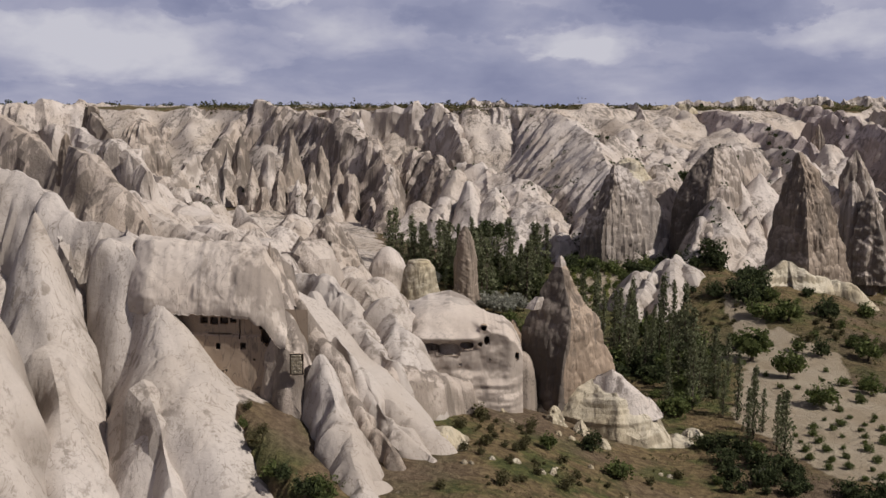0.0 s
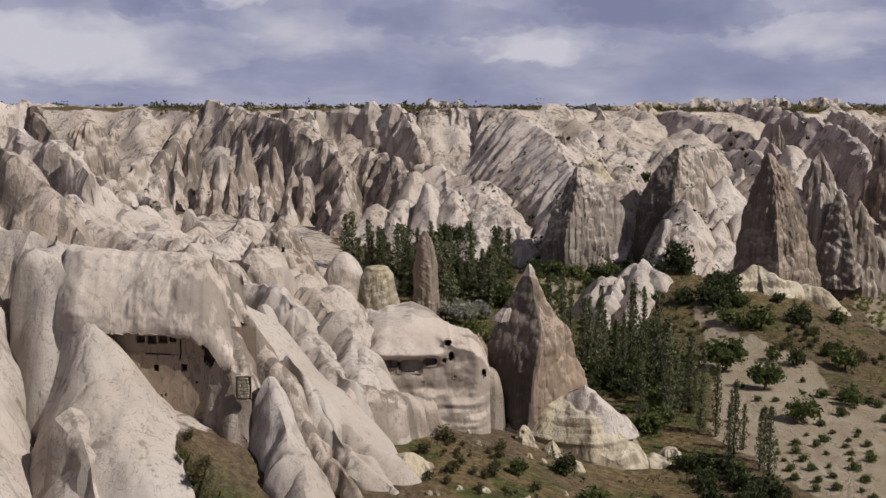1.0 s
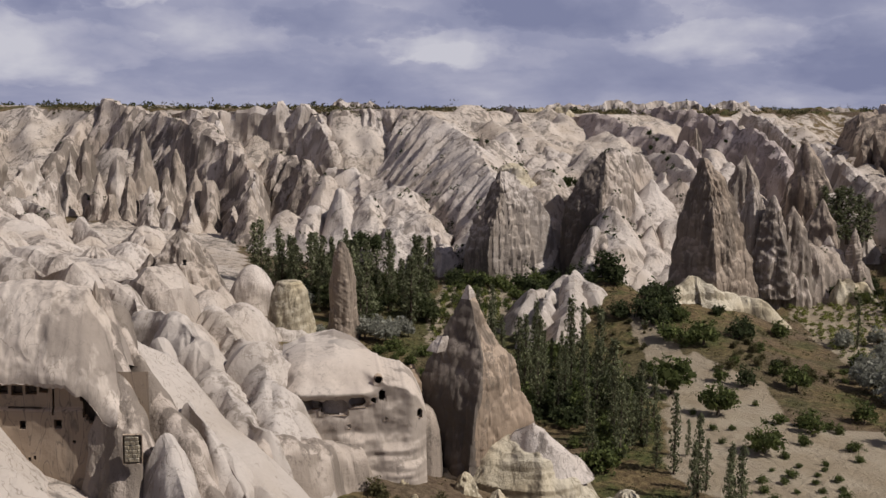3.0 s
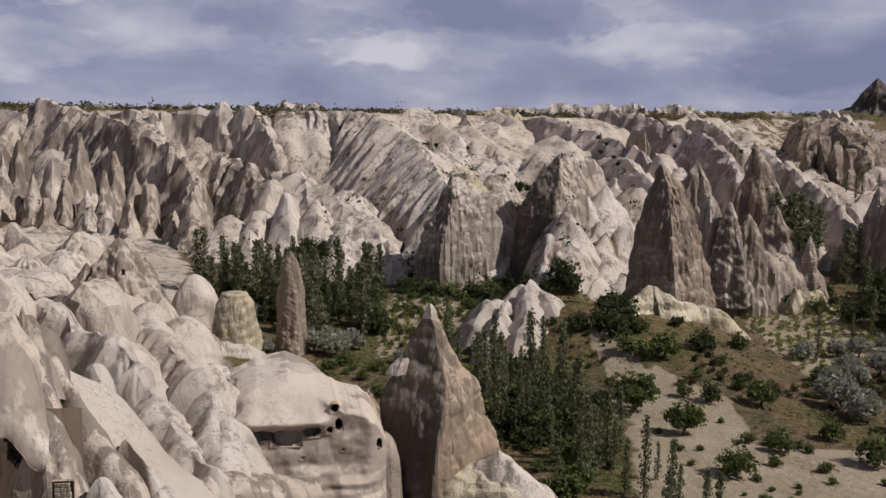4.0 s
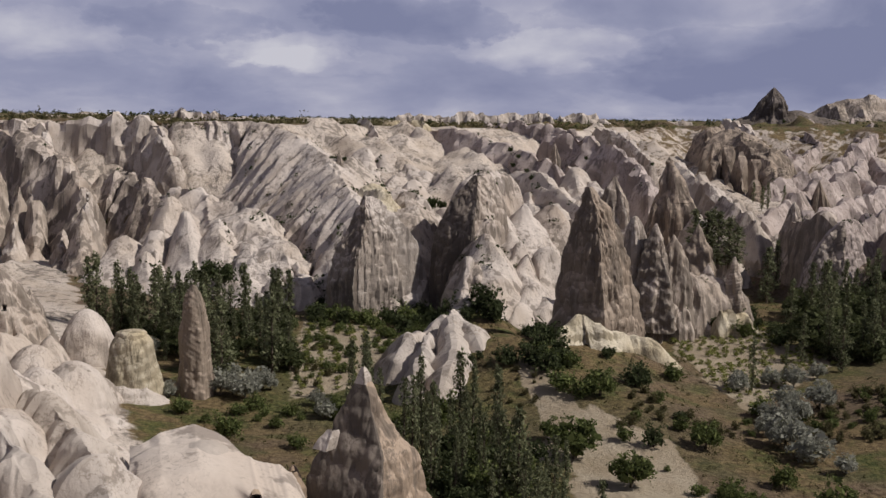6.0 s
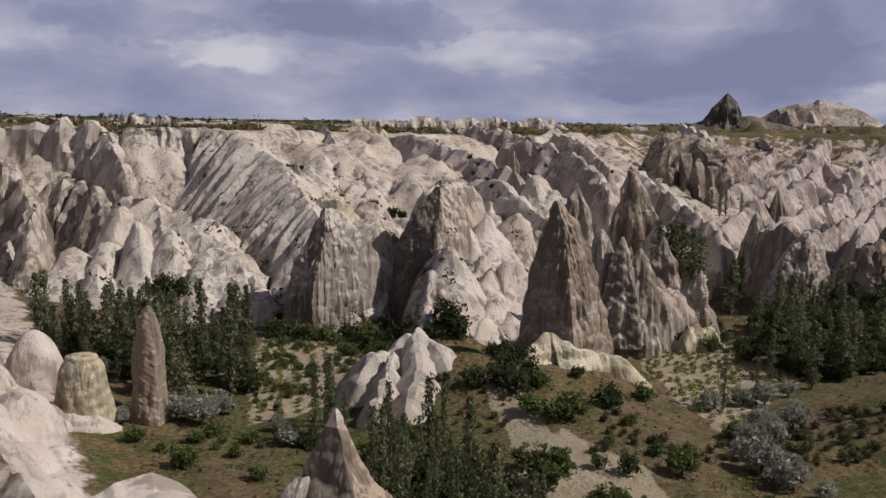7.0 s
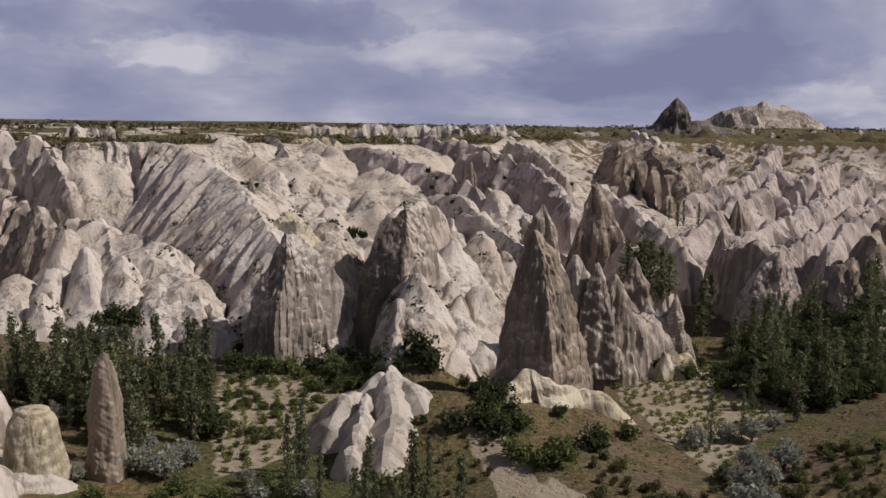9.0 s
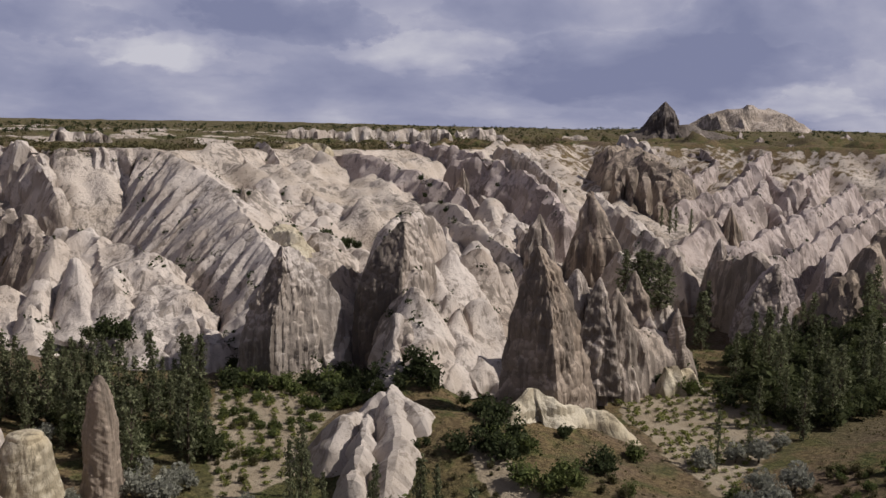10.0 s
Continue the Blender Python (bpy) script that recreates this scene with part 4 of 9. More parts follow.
# crumbled blocks on the dry slope below the fin
_place = random.Random(31)
for _ in range(18):
    _x, _y = _place.uniform(2, 30), _place.uniform(104, 134)
    _r = _place.uniform(0.25, 0.7) * (1.4 if _y > 126 else 1.0)
    _z = float(ground_height(_x, _y))
    rock_cone("boulder", _x, _y, _z - 0.5 * _r, _z + _r * _place.uniform(0.5, 1.1), _r, CREAM, "yellowish crumbled tuff block on dry grass", seed=400 + _, a=1.8, b=0.6, squash=_place.uniform(0.6, 1.2), turn=_place.uniform(0, 90), fd=1.0, crag=0.6, rings=14, m=20, group="blocks on the dry slope")
for _x, _y, _r in ((14.5, 133.5, 1.6), (17.8, 132.5, 1.3), (7.5, 131.0, 1.0), (4.0, 128.5, 0.9)):
    _z = float(ground_height(_x, _y))
    rock_cone("rock_outcrop", _x, _y, _z - 1.5, _z + 1.3 * _r, _r, CREAM, "yellowish ragged tuff outcrop on a dry slope", seed=int(450 + _x), a=1.4, b=0.7, fd=1.0, crag=0.8, rings=36, m=48)

# humps and rubble behind the near slope
rock_spur("rock_ridge", [(-55.0, 157.0, 54.5, 5.0), (-50.2, 153.0, 52.6, 9.0), (-45.6, 150.0, 49.6, 9.0), (-41.7, 147.0, 44.9, 6.0)], 32, GREY, "grey-brown weathered tuff ridge of the valley side", seed=43, p=1.37, lf=6, fd=0.4, lump=0.6, step=0.5)
rock_cone("rock_cone", -57.1, 162.0, 48.3, 56.4, 1.5, DARK, "dark brown weathered tuff cone beside the valley", seed=44, a=1.6, b=0.6)
rock_spur("rock_ridge", [(-93.4, 205.0, 59.7, 13.0), (-81.9, 198.0, 58.2, 13.0), (-73.4, 192.0, 54.2, 10.0), (-67.8, 187.0, 50.7, 7.0)], 28, GREY, "grey-brown weathered tuff ridge of the valley side", seed=45, p=1.33, lf=6, step=0.8)
rock_spur("rock_ridge", [(-108.1, 275.0, 54.9, 10.0), (-95.0, 275.0, 55.6, 10.0), (-79.7, 262.0, 50.6, 9.0), (-69.6, 250.0, 46.1, 8.0)], 24, PALE, "pale cream eroded tuff ridge of the valley side", seed=46, p=1.33, lf=5, step=0.8)
rock_spur("rock_ridge", [(-129.1, 392.0, 59.5, 8.0), (-123.8, 388.0, 55.6, 10.0), (-113.9, 378.0, 46.5, 12.0), (-99.8, 360.0, 38.4, 12.0), (-82.2, 340.0, 31.7, 10.0)], 14, GREY, "grey-brown weathered tuff ridge of the valley side", seed=47, p=1.16, lf=4)
rock_spur("rock_ridge", [(-132.1, 395.0, 59.9, 6.0), (-128.0, 394.0, 61.1, 7.0), (-125.0, 392.0, 57.6, 6.0)], 20, DARK, "dark brown weathered tuff ridge of the valley side", seed=48, p=1.2, lf=4, step=0.6)
rock_spur("rock_ridge", [(-96.2, 300.0, 43.2, 22.0), (-69.6, 270.0, 36.4, 24.0), (-44.8, 230.0, 31.3, 22.0), (-26.9, 190.0, 32.2, 18.0), (-15.8, 160.0, 32.3, 14.0)], 14, PALE, "pale cream eroded tuff ridge of the valley side", seed=49, p=1.5, lf=9, fd=0.7, step=0.7, m=90, jag=0.02)
rock_spur("rock_ridge", [(-99.1, 320.0, 46.8, 9.0), (-85.1, 300.0, 41.3, 9.0), (-73.5, 285.0, 34.7, 8.0), (-61.2, 270.0, 28.9, 7.0)], 18, PALE, "pale cream eroded tuff ridge of the valley side", seed=50, p=1.4, lf=10, fd=0.7, lump=1.0, step=0.6)
rock_spur("rock_ridge", [(-91.5, 330.0, 41.6, 9.0), (-76.6, 310.0, 35.2, 9.0), (-62.6, 290.0, 29.1, 8.0), (-56.0, 280.0, 25.8, 6.0)], 16, PALE, "pale cream eroded tuff ridge of the valley side", seed=51, p=1.4, lf=10, fd=0.7, lump=1.0, step=0.6)
rock_spur("rock_ridge", [(-69.3, 235.0, 41.3, 8.0), (-58.5, 222.0, 37.2, 8.0), (-49.3, 210.0, 34.9, 7.0), (-37.9, 200.0, 34.0, 6.0)], 22, PALE, "pale cream eroded tuff ridge of the valley side", seed=52, p=1.4, lf=10, fd=0.7, lump=1.0, step=0.6)
rock_spur("rock_ridge", [(-82.1, 340.0, 34.8, 8.0), (-70.8, 325.0, 33.0, 8.0), (-62.6, 305.0, 26.8, 7.0)], 16, PALE, "pale cream eroded tuff ridge of the valley side", seed=53, p=1.4, lf=10, fd=0.7, lump=1.0, step=0.6)
rock_spur("rock_ridge", [(-45.1, 190.0, 37.8, 7.0), (-35.4, 182.0, 37.8, 7.0), (-26.6, 175.0, 37.3, 6.0), (-20.2, 168.0, 35.5, 5.0)], 22, PALE, "pale cream eroded tuff ridge of the valley side", seed=54, p=1.4, lf=10, fd=0.7, lump=1.0, step=0.6)
rock_spur("rock_ridge", [(-49.4, 180.0, 40.8, 7.0), (-39.5, 170.0, 39.7, 7.0), (-29.4, 160.0, 39.9, 6.0)], 26, PALE, "pale cream eroded tuff ridge of the valley side", seed=55, p=1.4, lf=10, fd=0.7, lump=1.0, step=0.6)
rock_spur("rock_ridge", [(-26.1, 160.0, 37.9, 6.0), (-19.9, 152.0, 37.8, 6.0), (-14.4, 146.0, 36.3, 5.0)], 24, PALE, "pale cream eroded tuff ridge of the valley side", seed=56, p=1.4, lf=10, fd=0.7, lump=1.0, step=0.6)
rock_spur("rock_ridge", [(-58.4, 305.0, 32.1, 6.0), (-54.3, 300.0, 29.8, 7.0), (-47.5, 290.0, 25.4, 5.0)], 14, PALE, "pale cream eroded tuff ridge of the valley side", seed=57, p=1.33, lf=6, fd=0.35, lump=0.7)
rock_spur("rock_ridge", [(-85.4, 400.0, 40.8, 4.0), (-87.9, 392.0, 36.2, 5.0), (-90.3, 382.0, 29.6, 4.0)], 16, PALE, "pale cream eroded tuff ridge of the valley side", seed=58, p=1.12, lf=4, step=0.6)
rock_spur("rock_ridge", [(-96.2, 420.0, 42.9, 6.0), (-99.3, 412.0, 39.3, 7.0), (-102.9, 398.0, 31.5, 6.0)], 16, PALE, "pale cream eroded tuff ridge of the valley side", seed=59, p=1.16, lf=5, step=0.6)

# pale humps crowding the western slope
_place = random.Random(21)
_humps = []
for _ in range(900):
    _x, _y = _place.uniform(-80, -14), _place.uniform(150, 330)
    _r = _place.uniform(3.2, 6.5)
    if _x < -12 - 0.19 * max(0, _y - 170) and len(_humps) < 70 and all((_x - a) ** 2 + (_y - b) ** 2 > (0.85 * (_r + c)) ** 2 for a, b, c in _humps):
        _humps.append((_x, _y, _r))
        _z = float(ground_height(_x, _y))
        rock_cone("rock_hump", _x, _y, _z - 3.0, _z + _r * _place.uniform(0.6, 1.15), 1.25 * _r, PALE, "pale rounded hump of eroded tuff on a slope", seed=300 + len(_humps), a=_place.uniform(1.3, 2.0), b=0.7, squash=_place.uniform(0.9, 1.5), turn=_place.uniform(-40, 40), fd=1.0, lump=1.2, flutes=4, rings=40, m=60, group="humps on the western slope")

for _k, (_x, _y, _z, _r) in enumerate(((-13.2, 212.0, 26.8, 5.6), (-17.5, 206.0, 27.4, 5.0), (-12.6, 200.0, 22.6, 4.8), (-9.0, 190.0, 21.0, 4.2), (-16.0, 192.0, 25.0, 5.0), (-10.6, 218.0, 23.2, 3.6), (-8.4, 205.0, 20.4, 3.0), (-19.5, 220.0, 27.8, 4.8), (-15.0, 184.0, 26.0, 4.6))):
    rock_cone("rock_dome", _x, _y, 13.0, _z, 1.25 * _r, PALE, "smooth pale tuff dome beside a stump of rock", seed=500 + _k, a=2.2, b=0.6, squash=1.2, turn=20 * _k, fd=0.35, lump=0.8, rings=60, m=80)

# pinnacle with a window, domes, knob and pillar
rock_cone("rock_cone", -27.6, 250.0, 19.4, 35.6, 8.9, GREY, "grey-brown weathered tuff pinnacle with a small carved window", seed=60, a=1.1, b=0.85, flutes=5, crag=0.7, rings=90, m=110, openings=((-26.35, 29.29, 0.66, 0.92, 1.6),))
rock_cone("rock_cone", -33.7, 250.0, 19.4, 30.5, 4.9, GREY, "grey-brown weathered tuff cone beside the valley", seed=61, a=1.2, b=0.8)
rock_cone("rock_cone", -22.8, 252.0, 19.1, 31.4, 4.6, GREY, "grey-brown weathered tuff cone beside the valley", seed=62, a=1.2, b=0.8)
rock_cone("rock_dome", -12.9, 245.0, 13.6, 28.8, 6.0, PALE, "pale cream eroded tuff dome", seed=63, a=2.0, b=0.55, fd=0.35, lump=0.7)
rock_cone("rock_dome", -22.9, 235.0, 16.8, 26.7, 4.6, PALE, "pale cream eroded tuff dome", seed=64, a=1.4, b=0.68, fd=0.35, lump=0.7)
rock_cone("rock_dome", -18.4, 238.0, 16.2, 25.6, 4.4, PALE, "pale cream eroded tuff dome", seed=65, a=1.4, b=0.68, fd=0.35, lump=0.7)
rock_cone("rock_dome", -15.2, 228.0, 14.3, 23.3, 4.4, PALE, "pale cream eroded tuff dome", seed=66, a=1.6, b=0.65, fd=0.35, lump=0.7)
rock_cone("rock_dome", -18.9, 215.0, 16.9, 25.7, 4.6, PALE, "pale cream eroded tuff dome", seed=67, a=1.5, b=0.68, fd=0.35, lump=0.7)
rock_cone("rock_dome", -21.9, 200.0, 19.9, 29.9, 4.9, PALE, "pale cream eroded tuff dome", seed=68, a=1.3, b=0.75, fd=0.35, lump=0.7)
rock_cone("rock_dome", -25.2, 185.0, 22.9, 32.5, 5.0, PALE, "pale cream eroded tuff dome", seed=69, a=1.3, b=0.75, fd=0.35, lump=0.7)
stump = rock_cone("rock_stump", -5.0, 225.0, 15.9, 28.3, 5.3, CREAM, "yellowish truncated cone of layered tuff with a flat pale top", seed=70, a=22, b=0.5, taper=0.45, fd=0.22, lump=0.5, flutes=3, crag=0.3, rings=90, m=110)
crusted(stump, rock_cone("cap", -5.0, 225.0, 27.3, 28.6, 2.7, CREAM, "flat pale cap", seed=71, a=9, b=0.5, taper=0.12, fd=0.2, lump=0.5, flutes=3, rings=30, m=60))
rock_spur("rock_ledge", [(-9.4, 222.0, 20.5, 3.4), (-5.5, 220.6, 20.2, 4.4), (-1.2, 221.0, 18.6, 4.0), (1.6, 222.0, 17.0, 3.0)], 14, CHALK, "pale crumbling ledge round a stump of rock", seed=72, p=2.0, lf=3, step=0.3, fd=0.7, beds=0.4)
rock_cone("rock_pillar", 5.3, 226.0, 12.8, 35.7, 3.5, DARK, "dark brown weathered tuff pillar among poplars", seed=73, a=9, b=0.6, taper=0.5, keel=1.5, turn=20, fd=0.3, flutes=3, crag=0.7, rings=110, m=90, lean=(-0.7, 0.0))

# pinnacled massif
rock_spur("rock_ridge", [(-104.2, 480.0, 39.0, 18.0), (-96.2, 500.0, 55.3, 20.0), (-88.8, 505.0, 63.1, 22.0), (-62.3, 480.0, 58.5, 22.0), (-32.9, 430.0, 51.0, 20.0), (-20.6, 392.0, 40.2, 14.0)], 14, GREY, "grey-brown weathered tuff ridge of the valley side", seed=75, p=1.2, lf=10, fd=0.9, step=1.08, m=90)
rock_spur("rock_pinnacle", [(-90.9, 448.0, 45.5, 5.5), (-90.5, 442.9, 33.9, 7.9), (-89.1, 431.0, 15.8, 7.1)], 13, PALE, "pale cream eroded tuff pinnacle in a row", seed=76, p=1.3, jag=0, lf=4, group='row of pinnacles', step=0.6)
rock_spur("rock_pinnacle", [(-85.8, 452.0, 49.1, 6.5), (-85.5, 446.9, 36.0, 9.2), (-84.3, 435.0, 15.4, 8.3)], 13, GREY, "grey-brown weathered tuff pinnacle in a row", seed=77, p=1.3, jag=0, lf=4, group='row of pinnacles', step=0.6)
rock_spur("rock_pinnacle", [(-77.1, 430.0, 38.1, 5.3), (-76.7, 424.9, 28.9, 7.6), (-75.4, 413.0, 14.7, 6.8)], 13, GREY, "grey-brown weathered tuff pinnacle in a row", seed=78, p=1.3, jag=0, lf=4, group='row of pinnacles', step=0.6)
rock_spur("rock_pinnacle", [(-71.0, 436.0, 43.8, 7.9), (-70.7, 430.9, 30.9, 11.2), (-69.8, 419.0, 10.8, 10.1)], 13, PALE, "pale cream eroded tuff pinnacle in a row", seed=79, p=1.3, jag=0, lf=4, group='row of pinnacles', step=0.6)
rock_spur("rock_pinnacle", [(-64.5, 418.0, 38.8, 5.1), (-64.2, 412.9, 28.3, 7.4), (-63.3, 401.0, 12.0, 6.6)], 13, GREY, "grey-brown weathered tuff pinnacle in a row", seed=80, p=1.3, jag=0, lf=4, group='row of pinnacles', step=0.6)
rock_spur("rock_pinnacle", [(-62.6, 440.0, 52.3, 7.1), (-62.5, 434.9, 36.8, 10.2), (-61.9, 423.0, 12.4, 9.1)], 13, GREY, "grey-brown weathered tuff pinnacle in a row", seed=81, p=1.3, jag=0, lf=4, group='row of pinnacles', step=0.6)
rock_spur("rock_pinnacle", [(-54.7, 402.0, 34.5, 5.3), (-54.5, 396.9, 26.0, 7.6), (-53.6, 385.0, 13.0, 6.8)], 13, PALE, "pale cream eroded tuff pinnacle in a row", seed=82, p=1.3, jag=0, lf=4, group='row of pinnacles', step=0.6)
rock_spur("rock_pinnacle", [(-50.7, 412.0, 40.1, 5.1), (-50.5, 406.9, 29.7, 7.2), (-49.8, 395.0, 13.7, 6.5)], 13, GREY, "grey-brown weathered tuff pinnacle in a row", seed=83, p=1.3, jag=0, lf=4, group='row of pinnacles', step=0.6)
rock_spur("rock_pinnacle", [(-48.1, 420.0, 46.5, 6.0), (-48.0, 414.9, 33.7, 8.5), (-47.5, 403.0, 13.7, 7.7)], 13, GREY, "grey-brown weathered tuff pinnacle in a row", seed=84, p=1.3, jag=0, lf=4, group='row of pinnacles', step=0.6)
rock_spur("rock_pinnacle", [(-39.3, 384.0, 32.7, 4.0), (-39.1, 378.9, 26.5, 5.7), (-38.6, 367.0, 17.1, 5.1)], 13, PALE, "pale cream eroded tuff pinnacle in a row", seed=85, p=1.3, jag=0, lf=4, group='row of pinnacles', step=0.6)
rock_spur("rock_pinnacle", [(-39.1, 398.0, 40.7, 4.9), (-39.0, 392.9, 30.7, 7.0), (-38.6, 381.0, 15.4, 6.3)], 13, GREY, "grey-brown weathered tuff pinnacle in a row", seed=86, p=1.3, jag=0, lf=4, group='row of pinnacles', step=0.6)
rock_spur("rock_pinnacle", [(-34.0, 392.0, 36.3, 4.8), (-33.9, 386.9, 28.3, 6.9), (-33.6, 375.0, 16.1, 6.2)], 13, GREY, "grey-brown weathered tuff pinnacle in a row", seed=87, p=1.3, jag=0, lf=4, group='row of pinnacles', step=0.6)
rock_spur("rock_pinnacle", [(-33.2, 418.0, 50.0, 5.9), (-33.3, 412.9, 36.3, 8.5), (-33.2, 401.0, 14.9, 7.6)], 13, PALE, "pale cream eroded tuff pinnacle in a row", seed=88, p=1.3, jag=0, lf=4, group='row of pinnacles', step=0.6)
rock_spur("rock_pinnacle", [(-28.2, 410.0, 48.6, 5.4), (-28.3, 404.9, 35.8, 7.8), (-28.3, 393.0, 15.8, 7.0)], 13, GREY, "grey-brown weathered tuff pinnacle in a row", seed=89, p=1.3, jag=0, lf=4, group='row of pinnacles', step=0.6)
rock_spur("rock_pinnacle", [(-22.9, 400.0, 45.3, 5.3), (-23.0, 394.9, 34.2, 7.6), (-23.0, 383.0, 17.0, 6.8)], 13, GREY, "grey-brown weathered tuff pinnacle in a row", seed=90, p=1.3, jag=0, lf=4, group='row of pinnacles', step=0.6)
rock_spur("rock_pinnacle", [(-18.5, 380.0, 40.9, 4.7), (-18.6, 374.9, 31.6, 6.6), (-18.7, 363.0, 17.5, 6.0)], 13, PALE, "pale cream eroded tuff pinnacle in a row", seed=91, p=1.3, jag=0, lf=4, group='row of pinnacles', step=0.6)
rock_spur("rock_pinnacle", [(-19.2, 364.0, 37.8, 6.2), (-19.2, 358.9, 30.8, 8.8), (-19.2, 347.0, 20.3, 7.9)], 13, GREY, "grey-brown weathered tuff pinnacle in a row", seed=92, p=1.3, jag=0, lf=4, group='row of pinnacles', step=0.6)
rock_spur("rock_pinnacle", [(-69.0, 408.0, 30.3, 5.0), (-68.5, 402.9, 23.2, 7.2), (-67.3, 391.0, 12.3, 6.5)], 13, GREY, "grey-brown weathered tuff pinnacle in a row", seed=93, p=1.3, jag=0, lf=4, group='row of pinnacles', step=0.6)
rock_spur("rock_pinnacle", [(-46.9, 388.0, 28.9, 4.4), (-46.7, 382.9, 23.3, 6.3), (-45.9, 371.0, 14.8, 5.6)], 13, PALE, "pale cream eroded tuff pinnacle in a row", seed=94, p=1.3, jag=0, lf=4, group='row of pinnacles', step=0.6)
rock_spur("rock_pinnacle", [(-25.1, 372.0, 30.3, 4.5), (-25.1, 366.9, 25.5, 6.5), (-24.9, 355.0, 18.5, 5.8)], 13, GREY, "grey-brown weathered tuff pinnacle in a row", seed=95, p=1.3, jag=0, lf=4, group='row of pinnacles', step=0.6)
rock_cone("rock_pinnacle", -132.3, 470.0, 24.5, 55.9, 12.4, GREY, "grey-brown weathered tuff pinnacle in a row", seed=96, a=1.7, b=0.55, flutes=6, group='row of pinnacles', squash=1.5)
rock_cone("rock_pinnacle", -136.3, 560.0, 23.0, 52.6, 7.6, DARK, "dark brown weathered tuff pinnacle in a row", seed=97, a=1.7, b=0.55, flutes=6, group='row of pinnacles', squash=1.5)
rock_cone("rock_pinnacle", -130.6, 570.0, 25.2, 55.1, 8.9, DARK, "dark brown weathered tuff pinnacle in a row", seed=98, a=1.7, b=0.55, flutes=6, group='row of pinnacles', squash=1.5)
rock_cone("rock_pinnacle", -121.0, 560.0, 28.6, 55.2, 8.2, DARK, "dark brown weathered tuff pinnacle in a row", seed=99, a=1.7, b=0.55, flutes=6, group='row of pinnacles', squash=1.5)
rock_cone("rock_pinnacle", -140.3, 540.0, 21.7, 51.8, 8.0, GREY, "grey-brown weathered tuff pinnacle in a row", seed=100, a=1.7, b=0.55, flutes=6, group='row of pinnacles', squash=1.5)
rock_cone("rock_pinnacle", -114.1, 560.0, 28.6, 54.7, 6.4, DARK, "dark brown weathered tuff pinnacle in a row", seed=101, a=1.7, b=0.55, flutes=6, group='row of pinnacles', squash=1.5)
rock_spur("rock_ridge", [(-214.0, 640.0, 62.4, 16.0), (-193.8, 640.0, 61.2, 22.0), (-163.5, 640.0, 60.7, 22.0), (-131.2, 630.0, 53.6, 14.0)], 30, PALE, "pale cream eroded tuff terrace below the skyline", seed=102, p=2.25, lf=7, step=1.2)
rock_spur("rock_ridge", [(-206.6, 500.0, 61.7, 16.0), (-190.8, 500.0, 62.8, 18.0), (-173.1, 510.0, 63.0, 16.0)], 30, PALE, "pale cream eroded tuff terrace below the skyline", seed=103, p=1.5, lf=7, step=1.2)

# spurs and faces under the plateau
rock_spur("rock_ridge", [(-19.7, 478.0, 61.1, 16.0), (-7.0, 472.0, 61.9, 18.0), (-0.8, 462.0, 61.5, 20.0), (5.0, 440.0, 53.4, 16.0), (8.0, 425.0, 46.4, 10.0)], 16, PALE, "pale cream eroded tuff ridge of the valley side", seed=104, p=1.2, lf=7, fd=0.9, step=0.99, m=90, slant=0.3)
rock_spur("rock_ridge", [(-36.0, 470.0, 59.0, 12.0), (-23.4, 466.0, 61.3, 14.0), (-3.7, 458.0, 61.6, 16.0), (3.5, 452.0, 60.0, 14.0), (6.8, 430.0, 48.1, 8.0)], 16, PALE, "pale cream eroded tuff ridge of the valley side", seed=105, p=1.2, lf=7, fd=0.9, step=0.99, m=90, slant=0.3)
rock_spur("rock_ridge", [(-56.9, 480.0, 59.9, 12.0), (-43.8, 474.0, 59.0, 14.0), (-35.8, 468.0, 57.8, 12.0), (-38.4, 440.0, 47.5, 8.0)], 16, PALE, "pale cream eroded tuff ridge of the valley side", seed=106, p=1.2, lf=7, fd=0.9, step=0.99, m=80)
rock_spur("rock_ridge", [(10.5, 446.0, 59.5, 10.0), (15.7, 450.0, 61.3, 18.0), (35.4, 446.0, 61.8, 28.0), (42.8, 432.0, 60.1, 34.0), (47.9, 412.0, 57.0, 38.0), (53.1, 384.0, 51.4, 38.0), (52.2, 348.0, 45.3, 28.0), (52.1, 322.0, 39.6, 18.0), (51.4, 305.0, 33.3, 10.0)], 15, PALE, "pale cream eroded tuff long fluted spur under the plateau rim", seed=107, p=1.23, lf=5.5, fd=1.0, lump=0.4, step=0.42, m=170, slant=-0.6, jag=0.02, wild=0.18, chips=0.12)
rock_cone("rock_cone", 56.0, 378.0, 40.0, 53.4, 3.3, GREY, "grey-brown weathered tuff spike on a spur", seed=108, a=1.1, b=0.9)
rock_cone("rock_dome", 49.6, 350.0, 26.4, 45.1, 6.9, PALE, "pale cream eroded tuff dome", seed=109, a=1.8, b=0.55, fd=0.35, lump=0.7)

rock_spur("grassy_slope", [(-27.0, 402.0, 33.5, 8.0), (-12.0, 398.0, 36.5, 13.0), (2.0, 392.0, 35.0, 9.0)], 12, EARTH, "dark dry grass slope between pale spurs", seed=283, p=1.3, lf=9, fd=0.3, step=1.2, m=50)

